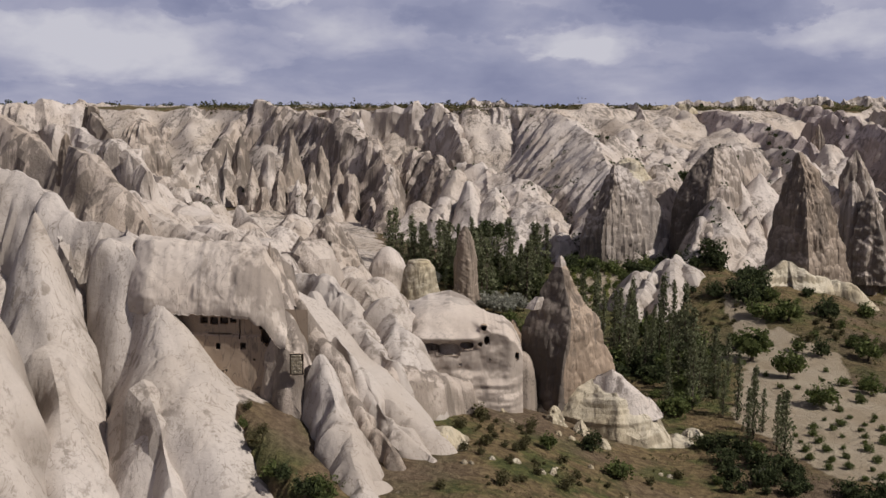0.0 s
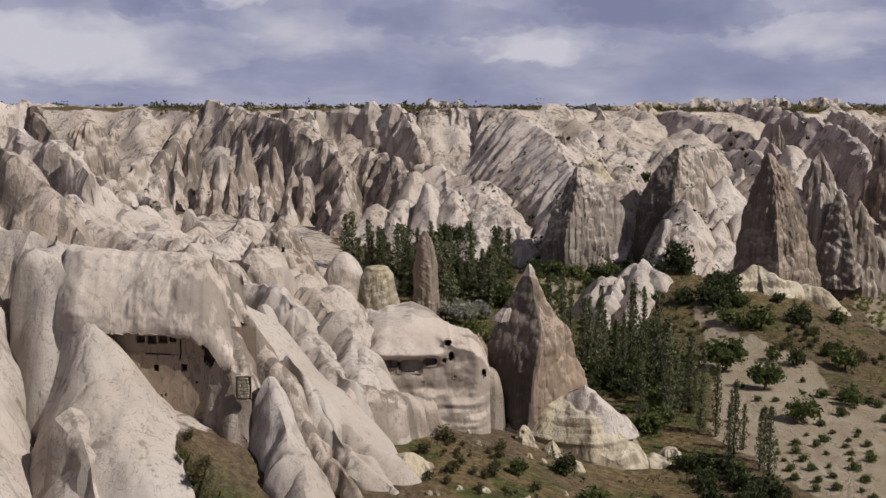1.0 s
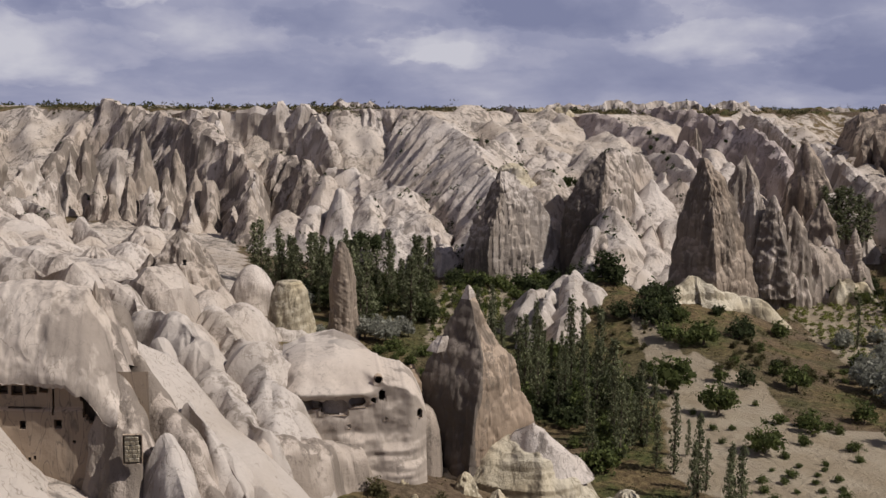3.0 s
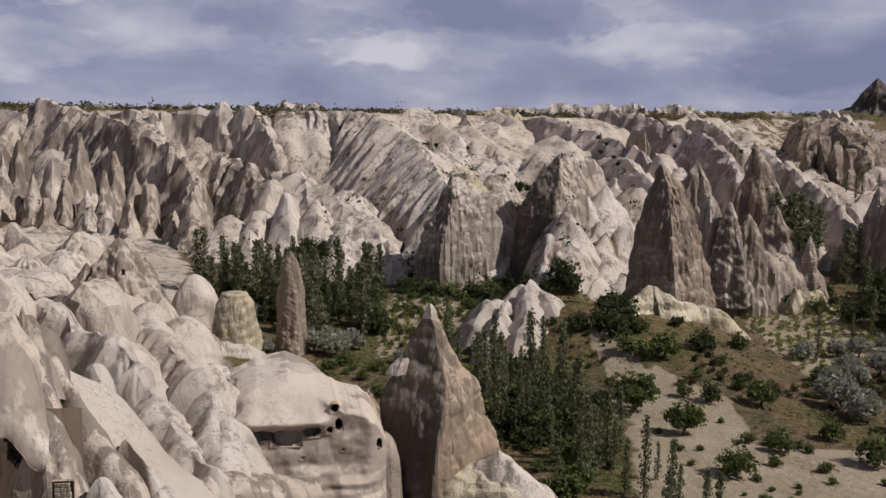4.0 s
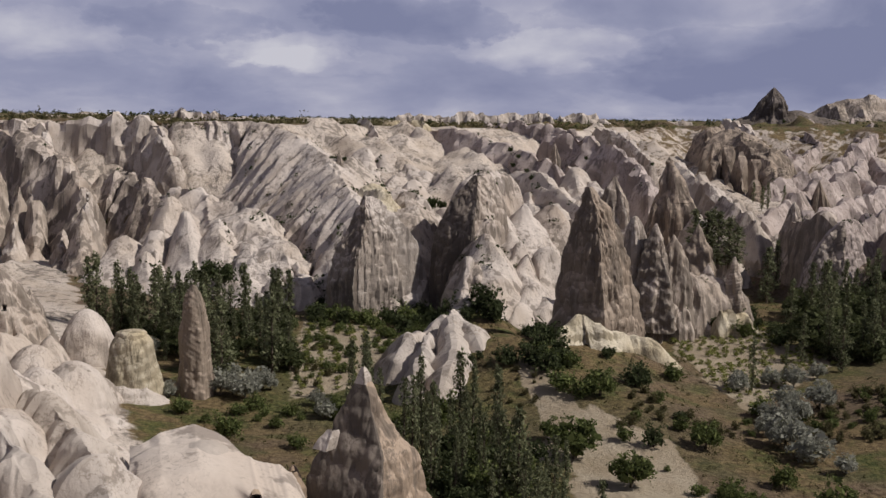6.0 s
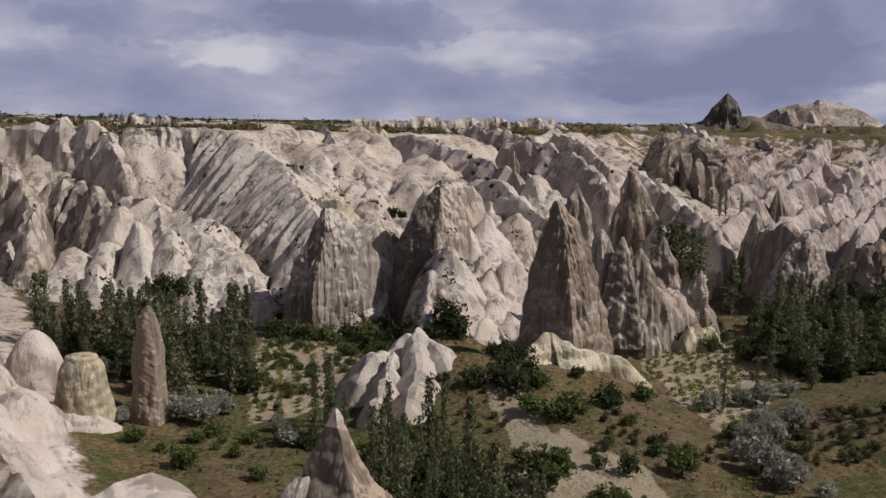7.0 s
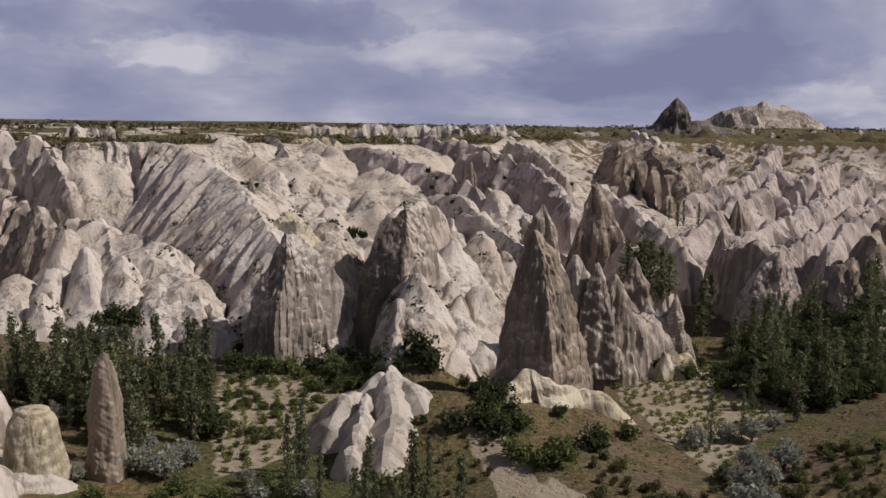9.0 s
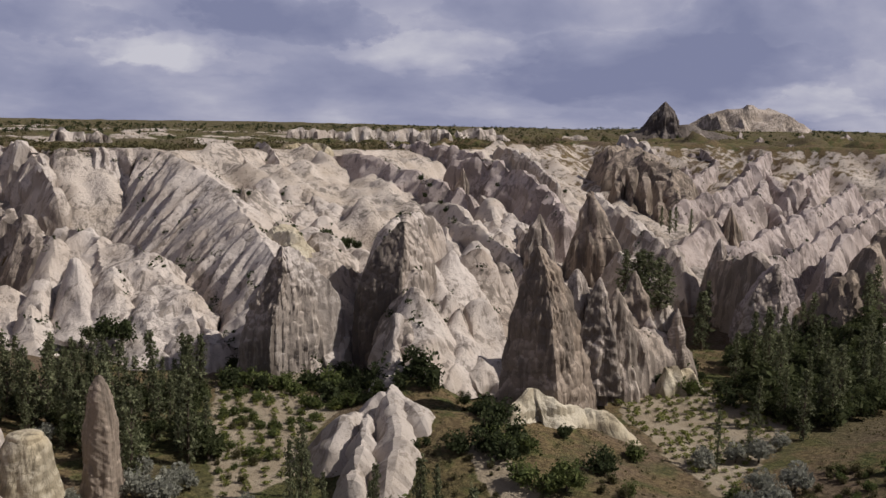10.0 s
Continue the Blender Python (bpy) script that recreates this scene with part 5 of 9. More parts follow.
# low spur of overlapping slabs
rock_spur("rock_ridge", [(5.1, 372.0, 40.0, 8.0), (8.9, 368.0, 40.9, 14.0), (14.4, 362.0, 40.6, 18.0), (23.1, 350.0, 38.6, 20.0), (28.6, 334.0, 33.0, 18.0), (32.1, 318.0, 28.0, 14.0), (34.9, 306.0, 23.0, 8.0)], 13, PALE, "pale cream eroded tuff ridge of the valley side", seed=110, p=1.5, lf=7, fd=0.8, lump=0.6, step=0.6, m=110, slant=0.5, cliff=0.35)
rock_spur("rock_slab", [(-7.3, 346.0, 31.0, 11.2), (-7.0, 341.2, 26.3, 16.0), (-6.3, 330.0, 19.7, 14.4)], 14.7, PALE, "pale cream eroded tuff slab leaning on a spur", seed=111, p=1.7, jag=0, cliff=0.3, lf=9, fd=0.5, lump=0.8, step=0.5, m=60)
rock_spur("rock_slab", [(-2.1, 334.0, 28.0, 6.4), (-1.9, 329.2, 23.5, 9.2), (-1.5, 318.0, 17.4, 8.2)], 12.4, PALE, "pale cream eroded tuff slab leaning on a spur", seed=112, p=1.7, jag=0, cliff=0.3, lf=9, fd=0.5, lump=0.8, step=0.5, m=60)
rock_spur("rock_slab", [(4.0, 362.0, 39.0, 8.0), (4.2, 357.2, 33.8, 11.5), (4.5, 346.0, 26.1, 10.3)], 21.1, PALE, "pale cream eroded tuff slab leaning on a spur", seed=113, p=1.7, jag=0, cliff=0.3, lf=9, fd=0.5, lump=0.8, step=0.5, m=60)
rock_spur("rock_slab", [(-0.2, 344.0, 31.8, 4.9), (-0.0, 339.2, 27.0, 7.0), (0.4, 328.0, 20.4, 6.3)], 15.4, PALE, "pale cream eroded tuff slab leaning on a spur", seed=114, p=1.7, jag=0, cliff=0.3, lf=9, fd=0.5, lump=0.8, step=0.5, m=60)
rock_spur("rock_slab", [(9.7, 354.0, 37.9, 7.8), (9.8, 349.2, 32.8, 11.2), (9.9, 338.0, 25.5, 10.1)], 20.5, PALE, "pale cream eroded tuff slab leaning on a spur", seed=115, p=1.7, jag=0, cliff=0.3, lf=9, fd=0.5, lump=0.8, step=0.5, m=60)
rock_spur("rock_slab", [(8.5, 344.0, 37.0, 5.3), (8.5, 339.2, 32.2, 7.6), (8.7, 328.0, 25.3, 6.8)], 20.3, PALE, "pale cream eroded tuff slab leaning on a spur", seed=116, p=1.7, jag=0, cliff=0.3, lf=9, fd=0.5, lump=0.8, step=0.5, m=60)
rock_spur("rock_slab", [(16.6, 339.0, 36.1, 7.4), (16.5, 334.2, 31.3, 10.6), (16.3, 323.0, 24.5, 9.5)], 19.5, PALE, "pale cream eroded tuff slab leaning on a spur", seed=117, p=1.7, jag=0, cliff=0.3, lf=9, fd=0.5, lump=0.8, step=0.5, m=60)
rock_spur("rock_slab", [(23.0, 326.0, 31.0, 7.0), (22.8, 321.2, 26.5, 10.1), (22.3, 310.0, 20.3, 9.1)], 15.3, PALE, "pale cream eroded tuff slab leaning on a spur", seed=118, p=1.7, jag=0, cliff=0.3, lf=9, fd=0.5, lump=0.8, step=0.5, m=60)
rock_spur("rock_slab", [(28.4, 310.0, 24.4, 5.8), (28.0, 305.2, 20.4, 8.3), (27.2, 294.0, 14.9, 7.5)], 9.9, PALE, "pale cream eroded tuff slab leaning on a spur", seed=119, p=1.7, jag=0, cliff=0.3, lf=9, fd=0.5, lump=0.8, step=0.5, m=60)
rock_spur("rock_ridge", [(-14.8, 405.0, 44.3, 14.0), (-7.3, 402.0, 44.5, 14.0), (-1.5, 392.0, 42.4, 12.0), (4.7, 380.0, 38.8, 8.0)], 18, GREY, "grey-brown weathered tuff ridge of the valley side", seed=120, p=1.25, lf=5)

# spurs with yellow stains and shadowed caves
rock_spur("rock_ridge", [(52.4, 342.0, 41.5, 9.0), (48.5, 326.0, 35.7, 9.0), (44.9, 312.0, 29.8, 8.0), (43.1, 306.0, 26.8, 5.0)], 22, PALE, "pale cream eroded tuff ridge of the valley side", seed=121, p=1.5, lf=6, step=0.5, m=80, fd=0.6)
rock_spur("rock_wall", [(40.2, 306.0, 22.1, 5.0), (46.1, 304.0, 23.4, 5.0), (52.1, 302.0, 23.5, 5.0)], 12, GREY, "grey-brown weathered tuff wall in the shade of an overhang", seed=122, p=3.6, lf=5, step=0.6, fd=0.4)
rock_spur("rock_ridge", [(61.5, 346.0, 44.6, 12.0), (56.9, 322.0, 40.1, 13.0), (53.7, 304.0, 33.4, 12.0), (51.6, 294.0, 25.1, 9.0), (51.3, 290.0, 19.8, 6.0)], 12, CREAM, "yellowish layered tuff spur with yellow lichen", seed=123, cliff=0.45, p=1.6, lf=8, step=0.5, m=80)
rock_blade("rock_buttress", [(13.0, 37.5, 43.1, 63.1), (17.1, 37.5, 43.1, 63.0), (21.1, 37.5, 43.1, 62.8), (25.2, 37.5, 43.0, 62.6), (29.2, 38.2, 43.3, 61.5), (33.3, 39.8, 44.3, 60.4), (37.4, 42.4, 45.8, 57.9), (41.4, 44.4, 46.5, 54.0), (45.5, 46.3, 46.9, 48.9)], 293.0, PALE, "pale tuff buttress with yellowish stains above an alcove", thick=0.55, back=1.2, rough=1.2, groove=1.0, west_mat=GREY, seed=281)
rock_spur("rock_ridge", [(69.9, 346.0, 41.5, 13.0), (64.0, 321.0, 36.0, 13.0), (60.4, 304.0, 30.6, 12.0), (59.7, 295.0, 24.5, 9.0)], 13, PALE, "pale cream eroded tuff ridge of the valley side", seed=124, cliff=0.45, p=1.5, lf=8, step=0.5, m=80)
rock_spur("rock_ledge", [(49.9, 291.0, 21.5, 4.0), (55.5, 291.0, 20.5, 5.0), (61.5, 293.0, 19.8, 4.0)], 11, GREY, "grey-brown weathered tuff foot of a spur in level beds", seed=125, p=2.88, lf=3, step=0.4)
rock_cone("rock_cone", 55.0, 300.0, 21.2, 32.7, 2.5, PALE, "pale cream eroded tuff cone beside the valley", seed=126, a=1.4, b=0.7, squash=0.7, fd=0.35, lump=0.7)

# field of pale domes
rock_spur("rock_dome", [(71.0, 411.0, 52.6, 9.0), (70.3, 404.4, 47.8, 12.8), (68.5, 389.0, 41.0, 11.5)], 36.0, PALE, "pale cream eroded tuff dome in a field of domes", seed=127, p=2.0, jag=0, lf=10, fd=0.6, lump=0.9, step=0.65, m=60, group='field of domes')
rock_spur("rock_dome", [(78.1, 406.0, 51.8, 9.4), (77.3, 399.4, 47.1, 13.4), (75.1, 384.0, 40.4, 12.0)], 35.4, PALE, "pale cream eroded tuff dome in a field of domes", seed=128, p=2.0, jag=0, lf=10, fd=0.6, lump=0.9, step=0.65, m=60, group='field of domes')
rock_spur("rock_dome", [(83.4, 398.0, 49.8, 9.6), (82.4, 391.4, 45.3, 13.8), (79.9, 376.0, 38.7, 12.4)], 33.7, PALE, "pale cream eroded tuff dome in a field of domes", seed=129, p=2.0, jag=0, lf=10, fd=0.6, lump=0.9, step=0.65, m=60, group='field of domes')
rock_spur("rock_dome", [(88.8, 391.0, 45.7, 9.4), (87.6, 384.4, 41.3, 13.5), (84.8, 369.0, 35.1, 12.1)], 30.1, PALE, "pale cream eroded tuff dome in a field of domes", seed=130, p=2.0, jag=0, lf=10, fd=0.6, lump=0.9, step=0.65, m=60, group='field of domes')
rock_spur("rock_dome", [(90.8, 381.0, 41.4, 8.2), (89.6, 374.4, 37.2, 11.7), (86.5, 359.0, 31.4, 10.5)], 26.4, PALE, "pale cream eroded tuff dome in a field of domes", seed=131, p=2.0, jag=0, lf=10, fd=0.6, lump=0.9, step=0.65, m=60, group='field of domes')
rock_spur("rock_dome", [(68.0, 394.0, 48.3, 7.5), (67.3, 387.4, 43.9, 10.7), (65.3, 372.0, 37.7, 9.7)], 32.7, PALE, "pale cream eroded tuff dome in a field of domes", seed=132, p=2.0, jag=0, lf=10, fd=0.6, lump=0.9, step=0.65, m=60, group='field of domes')
rock_spur("rock_dome", [(64.0, 398.0, 49.3, 6.6), (63.3, 391.4, 44.8, 9.4), (61.6, 376.0, 38.5, 8.5)], 33.5, PALE, "pale cream eroded tuff dome in a field of domes", seed=133, p=2.0, jag=0, lf=10, fd=0.6, lump=0.9, step=0.65, m=60, group='field of domes')
rock_spur("rock_dome", [(75.5, 382.0, 45.8, 9.7), (74.6, 375.4, 41.6, 13.8), (72.1, 360.0, 35.7, 12.4)], 30.7, PALE, "pale cream eroded tuff dome in a field of domes", seed=134, p=2.0, jag=0, lf=10, fd=0.6, lump=0.9, step=0.65, m=60, group='field of domes')
rock_spur("rock_dome", [(79.3, 372.0, 44.3, 9.3), (78.2, 365.4, 40.3, 13.3), (75.4, 350.0, 34.7, 12.0)], 29.7, PALE, "pale cream eroded tuff dome in a field of domes", seed=135, p=2.0, jag=0, lf=10, fd=0.6, lump=0.9, step=0.65, m=60, group='field of domes')
rock_spur("rock_dome", [(64.6, 362.0, 44.3, 8.1), (63.7, 355.4, 40.5, 11.6), (61.4, 340.0, 35.4, 10.4)], 30.4, PALE, "pale cream eroded tuff dome in a field of domes", seed=136, p=2.0, jag=0, lf=10, fd=0.6, lump=0.9, step=0.65, m=60, group='field of domes')
rock_spur("rock_dome", [(70.5, 358.0, 43.1, 8.9), (69.4, 351.4, 39.4, 12.7), (66.8, 336.0, 34.3, 11.5)], 29.3, PALE, "pale cream eroded tuff dome in a field of domes", seed=137, p=2.0, jag=0, lf=10, fd=0.6, lump=0.9, step=0.65, m=60, group='field of domes')
rock_spur("rock_dome", [(86.4, 376.0, 42.2, 8.0), (85.2, 369.4, 38.1, 11.5), (82.2, 354.0, 32.5, 10.3)], 27.5, PALE, "pale cream eroded tuff dome in a field of domes", seed=138, p=2.0, jag=0, lf=10, fd=0.6, lump=0.9, step=0.65, m=60, group='field of domes')
rock_spur("rock_dome", [(75.6, 351.0, 39.1, 7.4), (74.4, 344.4, 35.5, 10.5), (71.4, 329.0, 30.8, 9.5)], 25.8, PALE, "pale cream eroded tuff dome in a field of domes", seed=139, p=2.0, jag=0, lf=10, fd=0.6, lump=0.9, step=0.65, m=60, group='field of domes')
rock_spur("rock_dome", [(80.6, 342.0, 37.0, 6.7), (79.1, 335.4, 33.5, 9.6), (75.7, 320.0, 29.2, 8.6)], 24.2, PALE, "pale cream eroded tuff dome in a field of domes", seed=140, p=2.0, jag=0, lf=10, fd=0.6, lump=0.9, step=0.65, m=60, group='field of domes')
rock_spur("rock_dome", [(62.6, 374.0, 44.4, 6.1), (61.8, 367.4, 40.4, 8.7), (59.8, 352.0, 34.9, 7.9)], 29.9, PALE, "pale cream eroded tuff dome in a field of domes", seed=141, p=2.0, jag=0, lf=10, fd=0.6, lump=0.9, step=0.65, m=60, group='field of domes')
rock_spur("rock_dome", [(73.4, 334.0, 35.4, 6.1), (72.1, 327.4, 32.2, 8.7), (68.8, 312.0, 28.2, 7.9)], 23.2, PALE, "pale cream eroded tuff dome in a field of domes", seed=142, p=2.0, jag=0, lf=10, fd=0.6, lump=0.9, step=0.65, m=60, group='field of domes')
rock_spur("rock_dome", [(69.2, 346.0, 38.5, 7.7), (68.1, 339.4, 35.1, 11.0), (65.2, 324.0, 30.6, 9.9)], 25.6, PALE, "pale cream eroded tuff dome in a field of domes", seed=143, p=2.0, jag=0, lf=10, fd=0.6, lump=0.9, step=0.65, m=60, group='field of domes')

# blunt block with its west flank darkened as shade, and domes before it
rock_blade("rock_block", [(14.0, 62.6, 68.8, 83.7), (18.6, 62.4, 68.9, 83.5), (23.1, 62.2, 69.1, 83.4), (27.7, 62.1, 69.5, 83.2), (32.2, 62.5, 70.0, 83.1), (36.8, 63.6, 70.7, 82.9), (41.4, 65.7, 71.6, 81.8), (45.9, 68.7, 72.8, 79.7), (50.5, 72.8, 73.5, 75.1)], 292.0, GREY, "blunt tuff block with a flank darkened as shade over a hollow", thick=0.75, back=1.6, rough=1.3, seed=144)
rock_spur("rock_ridge", [(95.0, 326.0, 46.8, 9.0), (87.3, 320.0, 48.9, 11.0), (81.6, 312.0, 49.2, 11.0), (78.0, 304.0, 47.0, 9.0)], 14, GREY, "grey-brown weathered tuff ridge of the valley side", seed=280, p=1.5, lf=8, fd=0.6, step=0.5, m=90, lobe=0.6)
rock_spur("rock_ridge", [(89.5, 324.0, 49.4, 6.0), (81.7, 316.0, 50.1, 8.0), (75.7, 306.0, 48.3, 8.0), (73.0, 298.0, 44.0, 6.0)], 30, PALE, "pale cream eroded tuff ridge of the valley side", seed=145, p=1.8, lf=7, fd=0.5, step=0.4, m=70)
rock_spur("rock_dome", [(74.4, 290.0, 41.9, 4.4), (73.0, 286.4, 37.2, 6.3), (69.5, 278.0, 30.5, 5.7)], 25.5, GREY, "grey-brown weathered tuff dome before a block", seed=146, p=1.8, jag=0, cliff=0.35, lf=9, fd=0.6, lump=0.8, step=0.4, m=70, group='domes before a block')
rock_spur("rock_dome", [(73.2, 281.0, 36.9, 6.2), (71.9, 277.4, 32.5, 8.8), (68.7, 269.0, 26.3, 7.9)], 21.3, PALE, "pale cream eroded tuff dome before a block", seed=147, p=1.8, jag=0, cliff=0.35, lf=9, fd=0.6, lump=0.8, step=0.4, m=70, group='domes before a block')
rock_spur("rock_dome", [(82.5, 296.0, 41.5, 5.2), (81.3, 292.4, 36.6, 7.5), (78.4, 284.0, 29.5, 6.7)], 24.5, PALE, "pale cream eroded tuff dome before a block", seed=148, p=1.8, jag=0, cliff=0.35, lf=9, fd=0.6, lump=0.8, step=0.4, m=70, group='domes before a block')
rock_spur("rock_dome", [(89.9, 302.0, 43.2, 7.9), (88.8, 298.4, 38.2, 11.2), (86.1, 290.0, 30.6, 10.1)], 25.6, PALE, "pale cream eroded tuff dome before a block", seed=149, p=1.8, jag=0, cliff=0.35, lf=9, fd=0.6, lump=0.8, step=0.4, m=70, group='domes before a block')
rock_spur("rock_dome", [(100.0, 310.0, 42.1, 7.4), (98.3, 306.4, 36.8, 10.6), (94.2, 298.0, 28.9, 9.5)], 23.9, GREY, "grey-brown weathered tuff dome before a block", seed=150, p=1.8, jag=0, cliff=0.35, lf=9, fd=0.6, lump=0.8, step=0.4, m=70, group='domes before a block')
rock_spur("rock_dome", [(67.1, 277.0, 32.4, 3.2), (65.8, 273.4, 28.2, 4.6), (62.8, 265.0, 22.4, 4.1)], 17.4, PALE, "pale cream eroded tuff dome before a block", seed=151, p=1.8, jag=0, cliff=0.35, lf=9, fd=0.6, lump=0.8, step=0.4, m=70, group='domes before a block')
rock_spur("rock_dome", [(89.4, 284.0, 34.0, 6.9), (88.0, 280.4, 29.5, 9.9), (84.6, 272.0, 23.0, 8.9)], 18.0, PALE, "pale cream eroded tuff dome before a block", seed=152, p=1.8, jag=0, cliff=0.35, lf=9, fd=0.6, lump=0.8, step=0.4, m=70, group='domes before a block')
rock_spur("rock_dome", [(82.5, 287.0, 35.1, 6.0), (81.4, 283.4, 30.5, 8.6), (78.7, 275.0, 23.9, 7.7)], 18.9, PALE, "pale cream eroded tuff dome before a block", seed=153, p=1.8, jag=0, cliff=0.35, lf=9, fd=0.6, lump=0.8, step=0.4, m=70, group='domes before a block')
rock_spur("rock_dome", [(108.2, 314.0, 37.2, 6.4), (106.4, 310.4, 31.8, 9.1), (102.1, 302.0, 23.8, 8.2)], 18.8, GREY, "grey-brown weathered tuff dome before a block", seed=154, p=1.8, jag=0, cliff=0.35, lf=9, fd=0.6, lump=0.8, step=0.4, m=70, group='domes before a block')
rock_spur("rock_dome", [(82.9, 280.0, 33.7, 4.9), (81.5, 276.4, 29.3, 6.9), (77.9, 268.0, 23.0, 6.2)], 18.0, PALE, "pale cream eroded tuff dome before a block", seed=155, p=1.8, jag=0, cliff=0.35, lf=9, fd=0.6, lump=0.8, step=0.4, m=70, group='domes before a block')

# spurs behind the blocks
rock_spur("rock_ridge", [(104.8, 472.0, 58.0, 12.0), (111.5, 468.0, 60.0, 18.0), (122.0, 455.0, 60.1, 24.0), (126.6, 438.0, 55.5, 24.0), (132.2, 424.0, 53.0, 20.0), (138.5, 404.0, 48.8, 12.0)], 16, PINK, "pinkish grey fluted tuff ridge of the valley side", seed=156, p=1.2, lf=8, fd=0.8, step=0.99, m=100, slant=-0.5)
rock_spur("rock_ridge", [(85.0, 492.0, 62.3, 12.0), (87.8, 478.0, 60.1, 14.0), (85.6, 452.0, 52.8, 12.0), (82.7, 436.0, 48.6, 8.0)], 18, PALE, "pale cream eroded tuff ridge of the valley side", seed=157, p=1.2, lf=6, fd=0.9, step=0.9, m=70)
rock_spur("rock_ridge", [(72.3, 490.0, 61.2, 10.0), (74.8, 475.0, 58.9, 12.0), (72.8, 450.0, 53.7, 10.0)], 18, PALE, "pale cream eroded tuff ridge of the valley side", seed=158, p=1.25, lf=6, fd=0.9, step=0.9, m=70)
rock_spur("rock_ridge", [(97.1, 500.0, 62.8, 12.0), (106.5, 500.0, 63.9, 14.0), (114.7, 495.0, 61.9, 12.0), (108.2, 480.0, 56.0, 8.0)], 18, CREAM, "yellowish layered tuff ridge of the valley side", seed=159, p=1.29, lf=6, step=0.9, m=70)
rock_spur("rock_ridge", [(117.6, 400.0, 44.2, 8.0), (122.7, 398.0, 46.6, 12.0), (127.3, 392.0, 46.6, 13.0), (127.3, 378.0, 43.6, 12.0), (123.3, 360.0, 39.3, 10.0)], 16, PALE, "pale cream eroded tuff ridge of the valley side", seed=160, p=1.37, lf=7, fd=0.5, step=0.8, m=80)
rock_spur("rock_ridge", [(119.8, 376.0, 42.6, 9.0), (123.2, 362.0, 42.2, 10.0), (124.1, 346.0, 38.2, 10.0), (123.5, 330.0, 34.1, 7.0)], 16, PALE, "pale cream eroded tuff ridge of the valley side", seed=161, p=1.46, lf=8, step=0.7, m=80, fd=0.35, lump=0.7)
rock_spur("rock_ridge", [(159.1, 545.0, 62.3, 14.0), (173.1, 530.0, 63.0, 18.0), (185.2, 512.0, 61.1, 16.0), (186.3, 490.0, 56.5, 10.0)], 18, PINK, "pinkish grey fluted tuff ridge of the valley side", seed=162, p=1.29, lf=5, fd=1.2, step=0.9, m=90)
rock_spur("rock_ridge", [(163.7, 480.0, 57.8, 10.0), (177.0, 470.0, 58.6, 16.0), (183.7, 452.0, 54.0, 18.0), (183.7, 430.0, 48.3, 14.0), (175.9, 405.0, 40.9, 8.0)], 18, PINK, "pinkish grey fluted tuff ridge of the valley side", seed=163, p=1.2, lf=7, fd=0.9, step=0.9, m=90)
rock_spur("rock_ridge", [(147.6, 415.0, 48.2, 8.0), (147.5, 398.0, 44.2, 10.0), (146.2, 380.0, 40.6, 9.0), (141.2, 360.0, 37.4, 6.0)], 16, PALE, "pale cream eroded tuff ridge of the valley side", seed=164, p=1.29, lf=5, step=0.8)
rock_spur("rock_ridge", [(240.3, 600.0, 61.2, 12.0), (240.0, 575.0, 60.1, 14.0), (236.4, 545.0, 54.9, 12.0), (229.1, 510.0, 47.1, 8.0)], 20, PALE, "pale cream eroded tuff ridge of the valley side", seed=165, p=1.25, lf=6, step=0.99)
rock_cone("rock_cone", 164.5, 470.0, 38.7, 55.2, 3.7, GREY, "grey-brown weathered tuff cone beside the valley", seed=166, a=1.3, b=0.75, flutes=7)
rock_cone("rock_cone", 128.2, 332.0, 29.6, 48.8, 7.2, GREY, "grey-brown weathered tuff cone beside the valley", seed=167, a=1.3, b=0.8, flutes=3, keel=1.2, turn=20, crag=0.9, rings=70, m=80)
rock_spur("rock_dome", [(143.8, 398.0, 48.0, 7.8), (142.2, 392.0, 43.5, 11.2), (138.1, 378.0, 36.9, 10.0)], 31.9, PALE, "pale cream eroded tuff dome behind a tall cone", seed=168, p=1.9, jag=0, lf=9, fd=0.55, lump=0.8, step=0.6, m=60, group='domes behind a tall cone')
rock_spur("rock_dome", [(145.9, 386.0, 44.1, 7.5), (144.2, 380.0, 39.8, 10.7), (139.8, 366.0, 33.6, 9.7)], 28.6, PALE, "pale cream eroded tuff dome behind a tall cone", seed=169, p=1.9, jag=0, lf=9, fd=0.55, lump=0.8, step=0.6, m=60, group='domes behind a tall cone')
rock_spur("rock_dome", [(145.2, 372.0, 40.5, 6.3), (143.3, 366.0, 36.4, 9.1), (138.6, 352.0, 30.7, 8.2)], 25.7, PALE, "pale cream eroded tuff dome behind a tall cone", seed=170, p=1.9, jag=0, lf=9, fd=0.55, lump=0.8, step=0.6, m=60, group='domes behind a tall cone')
rock_spur("rock_dome", [(133.9, 384.0, 43.0, 7.9), (132.3, 378.0, 38.8, 11.3), (128.3, 364.0, 32.8, 10.2)], 27.8, PALE, "pale cream eroded tuff dome behind a tall cone", seed=171, p=1.9, jag=0, lf=9, fd=0.55, lump=0.8, step=0.6, m=60, group='domes behind a tall cone')
rock_spur("rock_dome", [(134.5, 370.0, 39.5, 7.6), (132.7, 364.0, 35.6, 10.8), (128.3, 350.0, 30.0, 9.7)], 25.0, PALE, "pale cream eroded tuff dome behind a tall cone", seed=172, p=1.9, jag=0, lf=9, fd=0.55, lump=0.8, step=0.6, m=60, group='domes behind a tall cone')
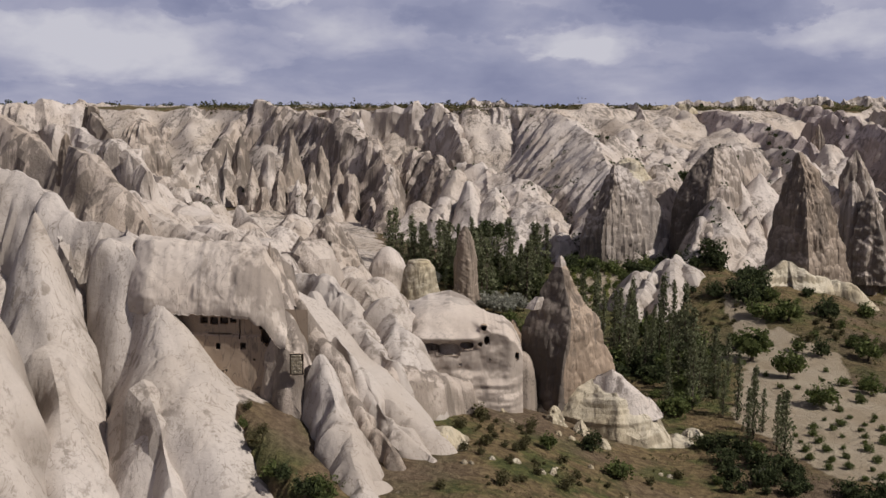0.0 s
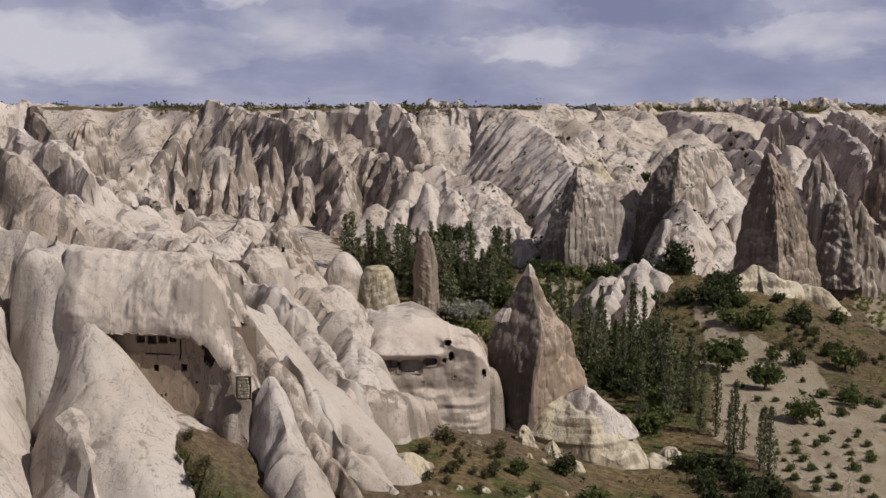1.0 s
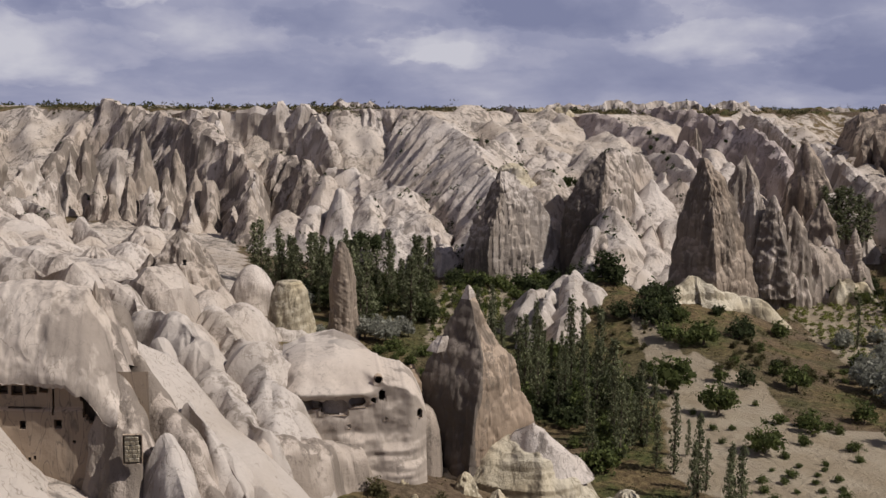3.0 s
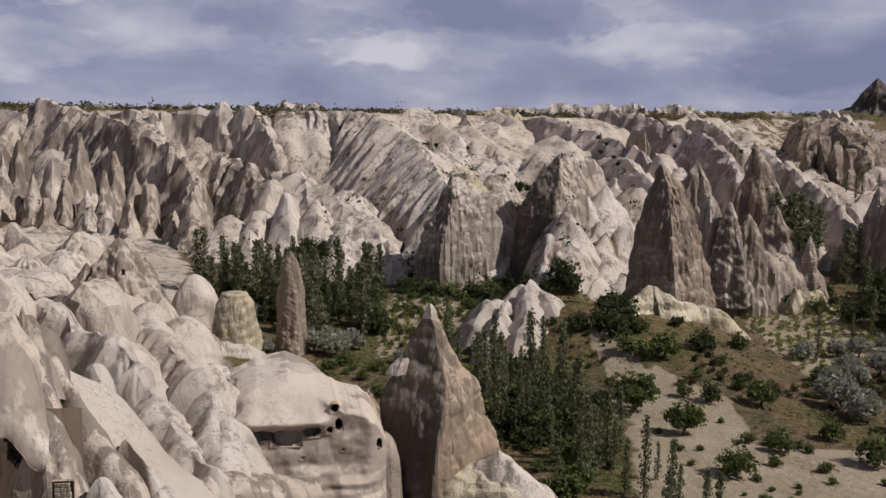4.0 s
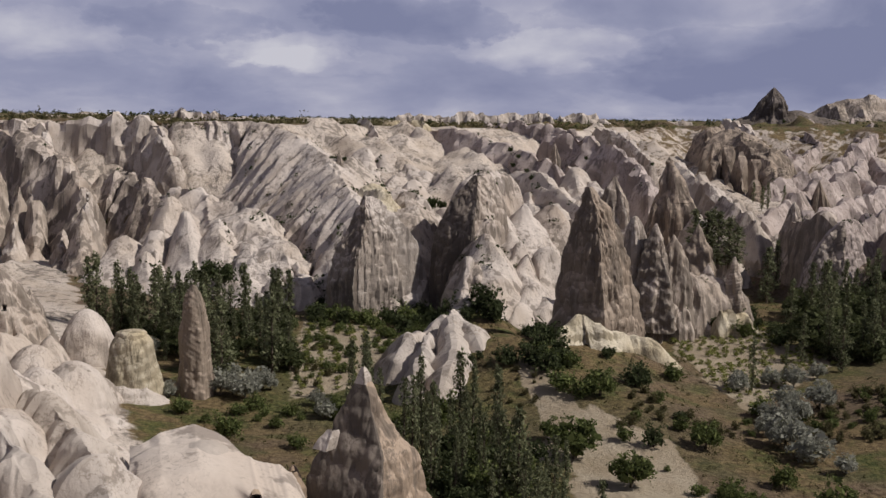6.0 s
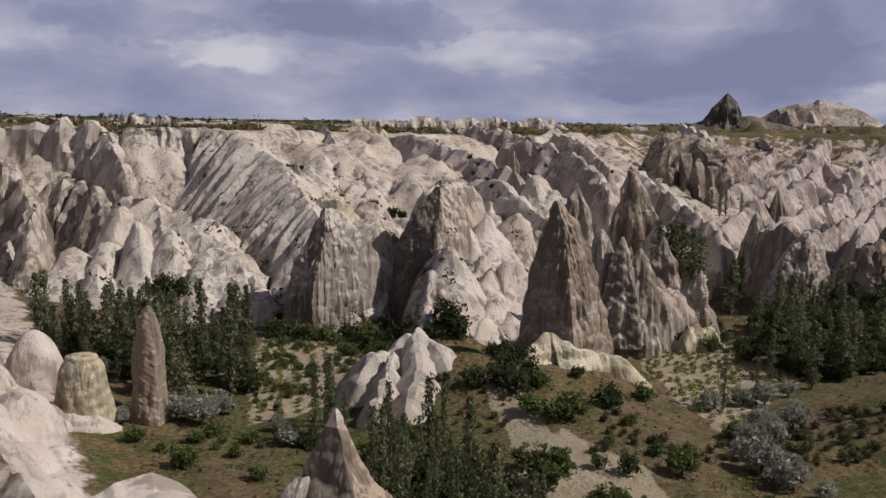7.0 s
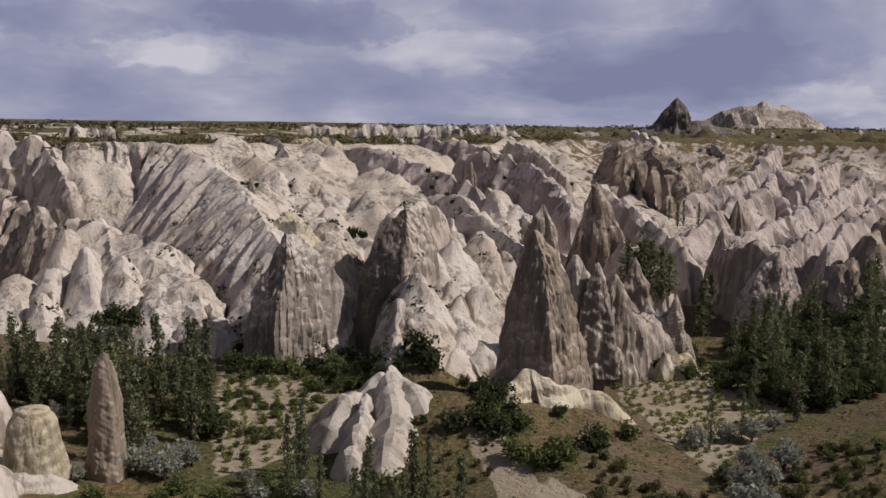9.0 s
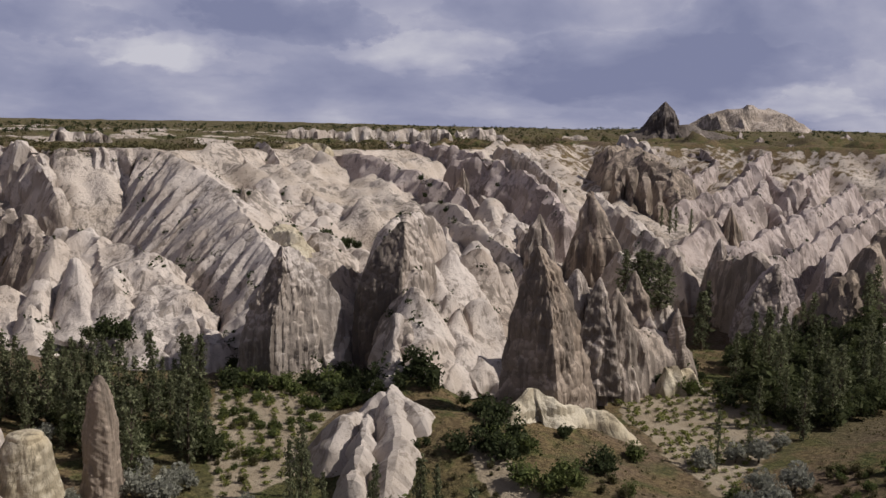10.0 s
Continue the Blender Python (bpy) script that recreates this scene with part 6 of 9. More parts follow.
rock_spur("rock_dome", [(132.1, 396.0, 44.4, 7.8), (130.6, 390.0, 40.0, 11.1), (127.0, 376.0, 33.7, 10.0)], 28.7, PALE, "pale cream eroded tuff dome behind a tall cone", seed=173, p=1.9, jag=0, lf=9, fd=0.55, lump=0.8, step=0.6, m=60, group='domes behind a tall cone')
rock_spur("rock_dome", [(117.2, 372.0, 41.6, 7.2), (115.8, 366.0, 37.7, 10.3), (112.1, 352.0, 32.2, 9.2)], 27.2, PALE, "pale cream eroded tuff dome behind a tall cone", seed=174, p=1.9, jag=0, lf=9, fd=0.55, lump=0.8, step=0.6, m=60, group='domes behind a tall cone')
rock_spur("rock_dome", [(117.9, 352.0, 39.4, 7.1), (116.2, 346.0, 35.8, 10.1), (112.0, 332.0, 30.9, 9.1)], 25.9, PALE, "pale cream eroded tuff dome behind a tall cone", seed=175, p=1.9, jag=0, lf=9, fd=0.55, lump=0.8, step=0.6, m=60, group='domes behind a tall cone')
rock_spur("rock_dome", [(128.8, 350.0, 36.2, 6.3), (126.9, 344.0, 32.6, 9.0), (122.2, 330.0, 27.8, 8.1)], 22.8, PALE, "pale cream eroded tuff dome behind a tall cone", seed=176, p=1.9, jag=0, lf=9, fd=0.55, lump=0.8, step=0.6, m=60, group='domes behind a tall cone')

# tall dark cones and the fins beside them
rock_blade("fairy_chimney", [(18.0, 70.1, 79.6, 93.8), (22.2, 71.0, 79.7, 92.8), (26.3, 72.1, 79.9, 91.7), (30.5, 72.7, 79.8, 90.5), (34.6, 73.3, 79.7, 89.3), (38.8, 74.1, 79.7, 88.0), (43.0, 75.3, 79.7, 86.2), (47.1, 76.8, 79.6, 83.9), (51.3, 78.6, 79.0, 79.7)], 238.0, DARK, "tall dark brown fairy chimney with pale scars", thick=0.85, back=0.9, rough=1.5, groove=0.8, seed=177, west_mat=DARK)
capped(rock_cone("fairy_chimney", 165.5, 362.0, 13.3, 53.6, 14.9, DARK, "dark brown weathered tuff tall cone with a pointed tip", seed=179, a=1.3, b=0.85, keel=1.15, turn=20, fd=0.6, flutes=3, crag=1.0, rings=150, m=170, lean=(-4.4, 0.0)), 161.3, 362.0, 52.6, 1.25, DARK, "broken knob of dark rock", 180)
rock_cone("rock_cone", 101.0, 262.0, 21.7, 43.5, 4.0, PALE, "pale cream eroded tuff cone beside the valley", seed=181, a=1.7, b=0.55)
rock_cone("rock_cone", 104.0, 258.0, 18.9, 42.3, 6.2, GREY, "grey-brown weathered tuff cone beside the valley", seed=182, a=1.3, b=0.75, flutes=3, fd=0.7, keel=1.2, turn=15, crag=0.9, rings=80, m=90)
rock_cone("rock_cone", 110.6, 262.0, 16.2, 39.4, 7.4, GREY, "grey-brown weathered tuff cone beside the valley", seed=183, a=1.2, b=0.8, flutes=3, fd=0.7, keel=1.2, turn=15, crag=0.9, rings=80, m=90)
rock_cone("rock_cone", 129.5, 285.0, 16.1, 39.4, 7.6, DARK, "dark brown weathered tuff cone beside the valley", seed=184, a=1.2, b=0.8, flutes=3, fd=0.7, keel=1.2, turn=15, crag=0.9, rings=80, m=90)
rock_cone("rock_cone", 122.9, 268.0, 15.2, 31.7, 5.7, GREY, "grey-brown weathered tuff cone beside the valley", seed=185, a=1.3, b=0.75, flutes=3, fd=0.7, keel=1.2, turn=15, crag=0.9, rings=80, m=90)
rock_cone("fairy_chimney", 127.4, 264.0, 14.6, 34.0, 4.5, GREY, "grey-brown weathered tuff small spire beside a vineyard", seed=186, a=1.1, b=0.75, flutes=3, fd=0.7, keel=1.2, turn=15, crag=0.9, rings=80, m=90, lean=(-0.0, 0.0))
rock_spur("rock_ridge", [(103.9, 262.0, 32.3, 7.0), (115.4, 265.0, 29.4, 8.0), (127.7, 266.0, 26.8, 7.0)], 12, GREY, "grey-brown weathered tuff ridge of the valley side", seed=187, p=2.52, lf=4, step=0.5, m=70)
rock_spur("rock_ridge", [(121.1, 258.0, 22.6, 4.0), (126.8, 259.0, 22.1, 4.0), (129.2, 258.0, 19.4, 3.0)], 12, CREAM, "yellowish layered tuff ridge of the valley side", seed=188, p=1.41, lf=3, step=0.4)
rock_spur("rock_ridge", [(178.0, 388.0, 50.1, 10.0), (179.2, 374.0, 46.1, 14.0), (177.2, 352.0, 40.3, 13.0), (176.5, 334.0, 35.3, 8.0)], 14, PALE, "pale cream eroded tuff ridge of the valley side", seed=189, p=1.29, lf=6, step=0.7, m=80)
rock_spur("rock_ridge", [(161.0, 345.0, 36.2, 9.0), (159.5, 330.0, 32.6, 9.0), (159.3, 318.0, 30.0, 6.0)], 14, PALE, "pale cream eroded tuff ridge of the valley side", seed=190, p=1.33, lf=5, step=0.6)

# mounds on the valley floor
rock_spur("rock_mound", [(40.2, 230.0, 22.9, 8.0), (46.7, 236.0, 25.6, 12.0), (52.3, 238.0, 28.0, 15.0), (53.9, 230.0, 25.6, 13.0), (54.8, 222.0, 21.2, 9.0)], 8, CHALK, "pale cream eroded tuff mound with chalky crust", seed=191, p=1.35, lf=6, fd=0.9, lump=1.2, step=0.35, m=90, lobe=0.35)
rock_spur("rock_mound", [(50.9, 234.0, 27.0, 9.0), (48.9, 224.0, 23.8, 11.0), (44.8, 216.0, 19.6, 8.0)], 8, CHALK, "pale cream eroded tuff mound with chalky crust", seed=192, p=1.4, lf=5, fd=0.9, lump=1.2, step=0.35, lobe=0.35)
rock_spur("rock_mound", [(46.2, 232.0, 25.1, 5.0), (42.9, 224.0, 22.5, 5.5), (39.2, 217.0, 19.8, 4.0)], 10, CHALK, "pale cream eroded tuff mound with chalky crust", seed=193, p=1.4, lf=5, fd=0.9, lump=1.2, step=0.35, lobe=0.35)
rock_spur("rock_mound", [(68.7, 227.0, 24.6, 7.0), (75.0, 230.0, 28.2, 9.0), (79.2, 229.0, 25.6, 10.0), (86.0, 229.0, 23.8, 9.0), (92.6, 225.0, 18.6, 6.0)], 8, CREAM, "yellowish layered tuff mound below a tall cone", seed=194, p=1.35, lf=6, fd=0.7, lump=1.0, step=0.35, m=90, lobe=0.3, beds=0.5)

# dark cliffs and far peak
rock_spur("rock_ridge", [(293.6, 580.0, 44.9, 16.0), (304.4, 590.0, 62.6, 26.0), (314.1, 575.0, 60.8, 32.0), (317.4, 552.0, 52.6, 24.0), (306.3, 522.0, 39.7, 14.0)], 14, DARK, "dark brown weathered tuff ridge of the valley side", seed=195, p=2.16, lf=10, fd=0.9, step=1.12, m=100)
rock_spur("rock_ridge", [(367.5, 680.0, 69.4, 14.0), (365.8, 650.0, 64.6, 16.0), (359.0, 620.0, 55.0, 12.0)], 30, PALE, "pale cream eroded tuff ridge of the valley side", seed=196, p=1.25, lf=6, step=1.08)
rock_cone("rock_crag", 484.0, 805.0, 51.7, 97.0, 23.0, CRAG, "dark brown weathered tuff far crag on the plateau", seed=197, a=1.15, b=0.8, flutes=7, crag=0.6, rings=70, m=80)
rock_spur("rock_ridge", [(461.0, 815.0, 72.6, 24.0), (484.9, 805.0, 79.4, 30.0), (512.1, 795.0, 76.2, 28.0), (540.8, 780.0, 68.1, 20.0)], 50, CRAG, "dark brown weathered tuff ridge of the valley side", seed=198, p=1.5, lf=11, fd=0.4, jag=0.01, step=1.41)
rock_spur("rock_crag", [(901.4, 1300.0, 98.6, 60.0), (931.3, 1290.0, 104.1, 60.0), (946.7, 1280.0, 112.3, 60.0), (1000.8, 1280.0, 100.0, 60.0)], 60, GREY, "dark brown weathered tuff far crags on the plateau", seed=199, p=1.25, lf=26, fd=1.0, step=4.5)
rock_spur("rock_pinnacle", [(302.0, 585.0, 64.0, 5.3), (300.0, 580.2, 55.3, 7.6), (295.0, 569.0, 41.5, 6.9)], 13, DARK, "dark brown weathered tuff pinnacle of a dark cliff", seed=200, p=1.3, jag=0, lf=8, step=0.7, m=50, group='dark cliff')
rock_spur("rock_pinnacle", [(314.0, 591.6, 65.9, 5.9), (311.9, 586.8, 57.1, 8.5), (306.8, 575.6, 43.0, 7.6)], 13, DARK, "dark brown weathered tuff pinnacle of a dark cliff", seed=201, p=1.3, jag=0, lf=8, step=0.7, m=50, group='dark cliff')
rock_spur("rock_pinnacle", [(319.5, 585.0, 64.3, 6.4), (317.4, 580.2, 55.5, 9.1), (312.1, 569.0, 41.6, 8.2)], 13, DARK, "dark brown weathered tuff pinnacle of a dark cliff", seed=202, p=1.3, jag=0, lf=8, step=0.7, m=50, group='dark cliff')
rock_spur("rock_pinnacle", [(320.7, 574.0, 61.5, 5.7), (318.5, 569.2, 52.9, 8.2), (312.9, 558.0, 39.3, 7.4)], 13, DARK, "dark brown weathered tuff pinnacle of a dark cliff", seed=203, p=1.3, jag=0, lf=8, step=0.7, m=50, group='dark cliff')
rock_spur("rock_pinnacle", [(320.1, 560.8, 58.3, 5.1), (317.8, 556.0, 49.8, 7.3), (312.1, 544.8, 36.6, 6.5)], 13, DARK, "dark brown weathered tuff pinnacle of a dark cliff", seed=204, p=1.3, jag=0, lf=8, step=0.7, m=50, group='dark cliff')
rock_spur("rock_pinnacle", [(313.4, 541.0, 53.6, 4.4), (311.0, 536.2, 45.5, 6.3), (305.1, 525.0, 32.9, 5.6)], 13, DARK, "dark brown weathered tuff pinnacle of a dark cliff", seed=205, p=1.3, jag=0, lf=8, step=0.7, m=50, group='dark cliff')
rock_spur("rock_pinnacle", [(285.4, 549.8, 55.3, 4.5), (283.3, 545.0, 47.2, 6.4), (278.0, 533.8, 34.6, 5.7)], 13, DARK, "dark brown weathered tuff pinnacle of a dark cliff", seed=206, p=1.3, jag=0, lf=8, step=0.7, m=50, group='dark cliff')
rock_spur("rock_pinnacle", [(290.1, 543.2, 53.9, 4.9), (288.0, 538.4, 45.9, 7.0), (282.5, 527.2, 33.4, 6.3)], 13, DARK, "dark brown weathered tuff pinnacle of a dark cliff", seed=207, p=1.3, jag=0, lf=8, step=0.7, m=50, group='dark cliff')
rock_spur("rock_pinnacle", [(292.0, 533.3, 51.8, 4.8), (289.8, 528.5, 43.9, 6.8), (284.1, 517.3, 31.7, 6.2)], 13, DARK, "dark brown weathered tuff pinnacle of a dark cliff", seed=208, p=1.3, jag=0, lf=8, step=0.7, m=50, group='dark cliff')
rock_spur("rock_pinnacle", [(288.6, 514.6, 48.0, 4.1), (286.2, 509.8, 40.4, 5.9), (280.3, 498.6, 28.7, 5.3)], 13, DARK, "dark brown weathered tuff pinnacle of a dark cliff", seed=209, p=1.3, jag=0, lf=8, step=0.7, m=50, group='dark cliff')
rock_spur("rock_rib", [(395.3, 640.0, 59.3, 8.8), (388.1, 632.2, 53.8, 12.5), (371.3, 614.0, 45.5, 11.3)], 40.5, PINK, "pinkish grey fluted tuff badland ridge on the slope", seed=210, p=1.25, jag=0, lf=7, fd=0.9, step=0.9, m=44)
rock_spur("rock_rib", [(440.5, 680.0, 62.6, 9.4), (432.9, 672.2, 56.6, 13.4), (415.3, 654.0, 47.4, 12.1)], 42.4, PINK, "pinkish grey fluted tuff badland ridge on the slope", seed=211, p=1.25, jag=0, lf=7, fd=0.9, step=0.9, m=44)
rock_spur("rock_rib", [(488.6, 720.0, 67.3, 10.0), (480.7, 712.2, 60.8, 14.3), (462.1, 694.0, 50.7, 12.9)], 45.7, PINK, "pinkish grey fluted tuff badland ridge on the slope", seed=212, p=1.25, jag=0, lf=7, fd=0.9, step=0.9, m=44)
rock_spur("rock_rib", [(527.4, 740.0, 69.4, 11.1), (519.1, 732.2, 62.6, 15.9), (499.7, 714.0, 52.0, 14.3)], 47.0, PINK, "pinkish grey fluted tuff badland ridge on the slope", seed=213, p=1.25, jag=0, lf=7, fd=0.9, step=0.9, m=44)
rock_spur("rock_rib", [(535.0, 720.0, 68.3, 10.8), (526.5, 712.2, 61.6, 15.4), (506.5, 694.0, 51.2, 13.9)], 46.2, PINK, "pinkish grey fluted tuff badland ridge on the slope", seed=214, p=1.25, jag=0, lf=7, fd=0.9, step=0.9, m=44)
rock_spur("rock_rib", [(521.9, 680.0, 64.1, 9.4), (513.2, 672.2, 57.8, 13.4), (492.9, 654.0, 48.2, 12.1)], 43.2, PINK, "pinkish grey fluted tuff badland ridge on the slope", seed=215, p=1.25, jag=0, lf=7, fd=0.9, step=0.9, m=44)
rock_spur("rock_rib", [(551.1, 690.0, 66.8, 11.0), (542.1, 682.2, 60.3, 15.7), (521.0, 664.0, 50.3, 14.2)], 45.3, PINK, "pinkish grey fluted tuff badland ridge on the slope", seed=216, p=1.25, jag=0, lf=7, fd=0.9, step=0.9, m=44)
rock_spur("rock_rib", [(546.9, 660.0, 65.1, 10.5), (537.7, 652.2, 58.9, 15.0), (516.0, 634.0, 49.4, 13.5)], 44.4, PINK, "pinkish grey fluted tuff badland ridge on the slope", seed=217, p=1.25, jag=0, lf=7, fd=0.9, step=0.9, m=44)
rock_spur("rock_rib", [(526.4, 620.0, 60.6, 9.8), (517.1, 612.2, 54.9, 13.9), (495.2, 594.0, 46.1, 12.6)], 41.1, PINK, "pinkish grey fluted tuff badland ridge on the slope", seed=218, p=1.25, jag=0, lf=7, fd=0.9, step=0.9, m=44)
rock_spur("rock_rib", [(475.1, 590.0, 55.3, 8.6), (466.2, 582.2, 50.0, 12.3), (445.4, 564.0, 42.1, 11.1)], 37.1, PINK, "pinkish grey fluted tuff badland ridge on the slope", seed=219, p=1.25, jag=0, lf=7, fd=0.9, step=0.9, m=44)
rock_spur("rock_rib", [(481.7, 620.0, 57.7, 8.5), (473.1, 612.2, 52.2, 12.1), (452.7, 594.0, 43.7, 10.9)], 38.7, PINK, "pinkish grey fluted tuff badland ridge on the slope", seed=220, p=1.25, jag=0, lf=7, fd=0.9, step=0.9, m=44)
rock_spur("rock_rib", [(487.2, 760.0, 70.7, 9.8), (479.6, 752.2, 63.9, 14.0), (461.7, 734.0, 53.1, 12.6)], 48.1, PINK, "pinkish grey fluted tuff badland ridge on the slope", seed=221, p=1.25, jag=0, lf=7, fd=0.9, step=0.9, m=44)
rock_spur("rock_rib", [(555.0, 800.0, 73.4, 10.4), (546.8, 792.2, 66.0, 14.8), (527.5, 774.0, 54.4, 13.3)], 49.4, PINK, "pinkish grey fluted tuff badland ridge on the slope", seed=222, p=1.25, jag=0, lf=7, fd=0.9, step=0.9, m=44)
rock_spur("rock_rib", [(619.3, 800.0, 74.9, 12.1), (610.3, 792.2, 67.3, 17.3), (589.2, 774.0, 55.3, 15.6)], 50.3, PINK, "pinkish grey fluted tuff badland ridge on the slope", seed=223, p=1.25, jag=0, lf=7, fd=0.9, step=0.9, m=44)
rock_spur("rock_rib", [(649.7, 780.0, 75.9, 11.8), (640.2, 772.2, 68.3, 16.8), (617.9, 754.0, 56.4, 15.1)], 51.4, PINK, "pinkish grey fluted tuff badland ridge on the slope", seed=224, p=1.25, jag=0, lf=7, fd=0.9, step=0.9, m=44)
rock_spur("rock_rib", [(667.6, 760.0, 72.0, 11.4), (657.7, 752.2, 64.5, 16.3), (634.5, 734.0, 52.9, 14.7)], 47.9, PINK, "pinkish grey fluted tuff badland ridge on the slope", seed=225, p=1.25, jag=0, lf=7, fd=0.9, step=0.9, m=44)
rock_spur("rock_rib", [(349.6, 580.0, 51.6, 7.2), (342.6, 572.2, 46.9, 10.3), (326.3, 554.0, 39.9, 9.3)], 34.9, PINK, "pinkish grey fluted tuff badland ridge on the slope", seed=226, p=1.25, jag=0, lf=7, fd=0.9, step=0.9, m=44)
rock_spur("rock_rib", [(437.8, 600.0, 55.1, 8.2), (429.6, 592.2, 49.9, 11.6), (410.4, 574.0, 42.0, 10.5)], 37.0, PINK, "pinkish grey fluted tuff badland ridge on the slope", seed=227, p=1.25, jag=0, lf=7, fd=0.9, step=0.9, m=44)
rock_spur("rock_rib", [(474.1, 570.0, 53.4, 7.7), (465.0, 562.2, 48.3, 11.0), (443.6, 544.0, 40.8, 9.9)], 35.8, PINK, "pinkish grey fluted tuff badland ridge on the slope", seed=228, p=1.25, jag=0, lf=7, fd=0.9, step=0.9, m=44)

# pinkish badland spurs
rock_spur("rock_ridge", [(291.4, 505.0, 38.2, 10.0), (316.5, 515.0, 41.3, 13.0), (344.9, 530.0, 45.1, 14.0), (388.5, 570.0, 55.1, 14.0), (431.2, 610.0, 62.3, 10.0)], 16, PINK, "pinkish grey fluted tuff badland spur, finely fluted", seed=229, p=1.25, lf=9, fd=0.7, step=0.8, m=80, wild=1.5)
rock_spur("rock_ridge", [(217.8, 395.0, 30.2, 8.0), (239.3, 410.0, 36.8, 12.0), (265.9, 430.0, 41.1, 12.0), (303.8, 460.0, 43.6, 12.0), (339.3, 500.0, 49.1, 10.0)], 16, PINK, "pinkish grey fluted tuff badland spur, finely fluted", seed=230, p=1.25, lf=9, fd=0.7, step=0.8, m=80, wild=1.5)
rock_cone("rock_cone", 255.4, 415.0, 18.2, 43.7, 8.3, DARK, "dark brown weathered tuff cone beside the valley", seed=231, a=1.0, b=0.9)
rock_spur("rock_ridge", [(401.5, 640.0, 63.0, 10.0), (392.8, 610.0, 55.8, 12.0), (346.7, 570.0, 45.8, 12.0)], 18, PINK, "pinkish grey fluted tuff badland spur, finely fluted", seed=232, p=1.25, lf=9, fd=0.7, step=0.8, m=80, wild=1.5)
rock_spur("rock_ridge", [(311.6, 468.0, 44.6, 12.0), (309.4, 452.0, 39.2, 12.0), (296.3, 432.0, 33.0, 8.0)], 16, PINK, "pinkish grey fluted tuff badland spur, finely fluted", seed=233, p=1.25, lf=9, fd=0.7, step=0.8, m=80, wild=1.5)
rock_spur("rock_ridge", [(432.1, 640.0, 63.6, 10.0), (416.5, 600.0, 54.8, 13.0), (395.0, 560.0, 45.1, 12.0), (371.9, 520.0, 38.4, 10.0)], 18, PINK, "pinkish grey fluted tuff badland spur, finely fluted", seed=234, p=1.25, lf=9, fd=0.7, step=0.8, m=80, wild=1.5)
rock_spur("rock_ridge", [(473.0, 640.0, 64.3, 12.0), (431.8, 580.0, 50.8, 14.0), (388.4, 520.0, 41.4, 12.0), (329.8, 460.0, 35.1, 8.0)], 18, PINK, "pinkish grey fluted tuff badland spur, finely fluted", seed=235, p=1.25, lf=9, fd=0.7, step=0.8, m=80, wild=1.5)
rock_spur("rock_ridge", [(188.9, 330.0, 36.6, 6.0), (219.3, 352.0, 38.9, 11.0), (275.9, 392.0, 43.4, 14.0), (344.8, 445.0, 50.3, 14.0)], 16, PINK, "pinkish grey fluted tuff badland spur, finely fluted", seed=236, p=1.25, lf=9, fd=0.7, step=0.8, m=80, wild=1.5)
rock_spur("rock_ridge", [(184.7, 312.0, 34.1, 6.0), (213.5, 330.0, 36.1, 10.0), (237.3, 345.0, 39.4, 11.0), (279.2, 375.0, 43.9, 12.0), (329.6, 410.0, 47.7, 12.0)], 16, PINK, "pinkish grey fluted tuff badland spur, finely fluted", seed=237, p=1.25, lf=9, fd=0.7, step=0.8, m=80, wild=1.5)
rock_spur("rock_ridge", [(377.4, 525.0, 45.5, 12.0), (430.5, 562.0, 53.3, 14.0), (482.1, 592.0, 58.1, 12.0)], 18, PINK, "pinkish grey fluted tuff badland spur, finely fluted", seed=238, p=1.25, lf=9, fd=0.7, step=0.8, m=80, wild=1.5)
rock_spur("rock_ridge", [(190.7, 290.0, 36.9, 6.0), (203.1, 300.0, 41.5, 10.0), (231.7, 320.0, 47.2, 12.0), (277.3, 350.0, 51.9, 13.0)], 16, PINK, "pinkish grey fluted tuff badland spur, finely fluted", seed=239, p=1.25, lf=9, fd=0.7, step=0.8, m=80, wild=1.5)

# shadowed cliff on the east side
rock_spur("rock_ridge", [(181.1, 322.0, 35.7, 4.0), (173.7, 303.0, 38.4, 5.0), (173.4, 296.0, 40.3, 5.0), (175.1, 287.0, 33.7, 4.5)], 12, GREY, "grey-brown weathered tuff ridge of the valley side", seed=240, p=1.3, lf=6, step=0.4, m=110, fd=0.8)
rock_blade("rock_buttress", [(12.0, 158.8, 166.5, 185.3), (15.9, 158.8, 166.5, 185.1), (19.9, 159.7, 167.0, 183.6), (23.8, 160.9, 167.6, 182.2), (27.7, 162.2, 168.3, 180.7), (31.6, 164.5, 169.3, 179.0), (35.6, 167.0, 170.5, 177.0), (39.5, 171.0, 172.0, 173.1)], 286.0, PINK, "pinkish tuff pyramid above a grove", thick=0.7, back=1.5, rough=1.4, west_mat=GREY, seed=284)
rock_blade("rock_buttress", [(12.0, 182.2, 186.8, 203.9), (15.5, 182.4, 186.9, 203.5), (19.0, 183.5, 187.5, 202.7), (22.5, 184.5, 188.0, 201.8), (25.9, 185.6, 188.6, 201.0), (29.4, 188.2, 190.4, 199.8), (32.9, 191.2, 192.6, 198.7), (36.4, 194.0, 195.1, 196.3)], 290.0, GREY, "grey-pink tuff buttress above a grove", thick=0.7, back=1.5, rough=1.4, west_mat=GREY, seed=285)
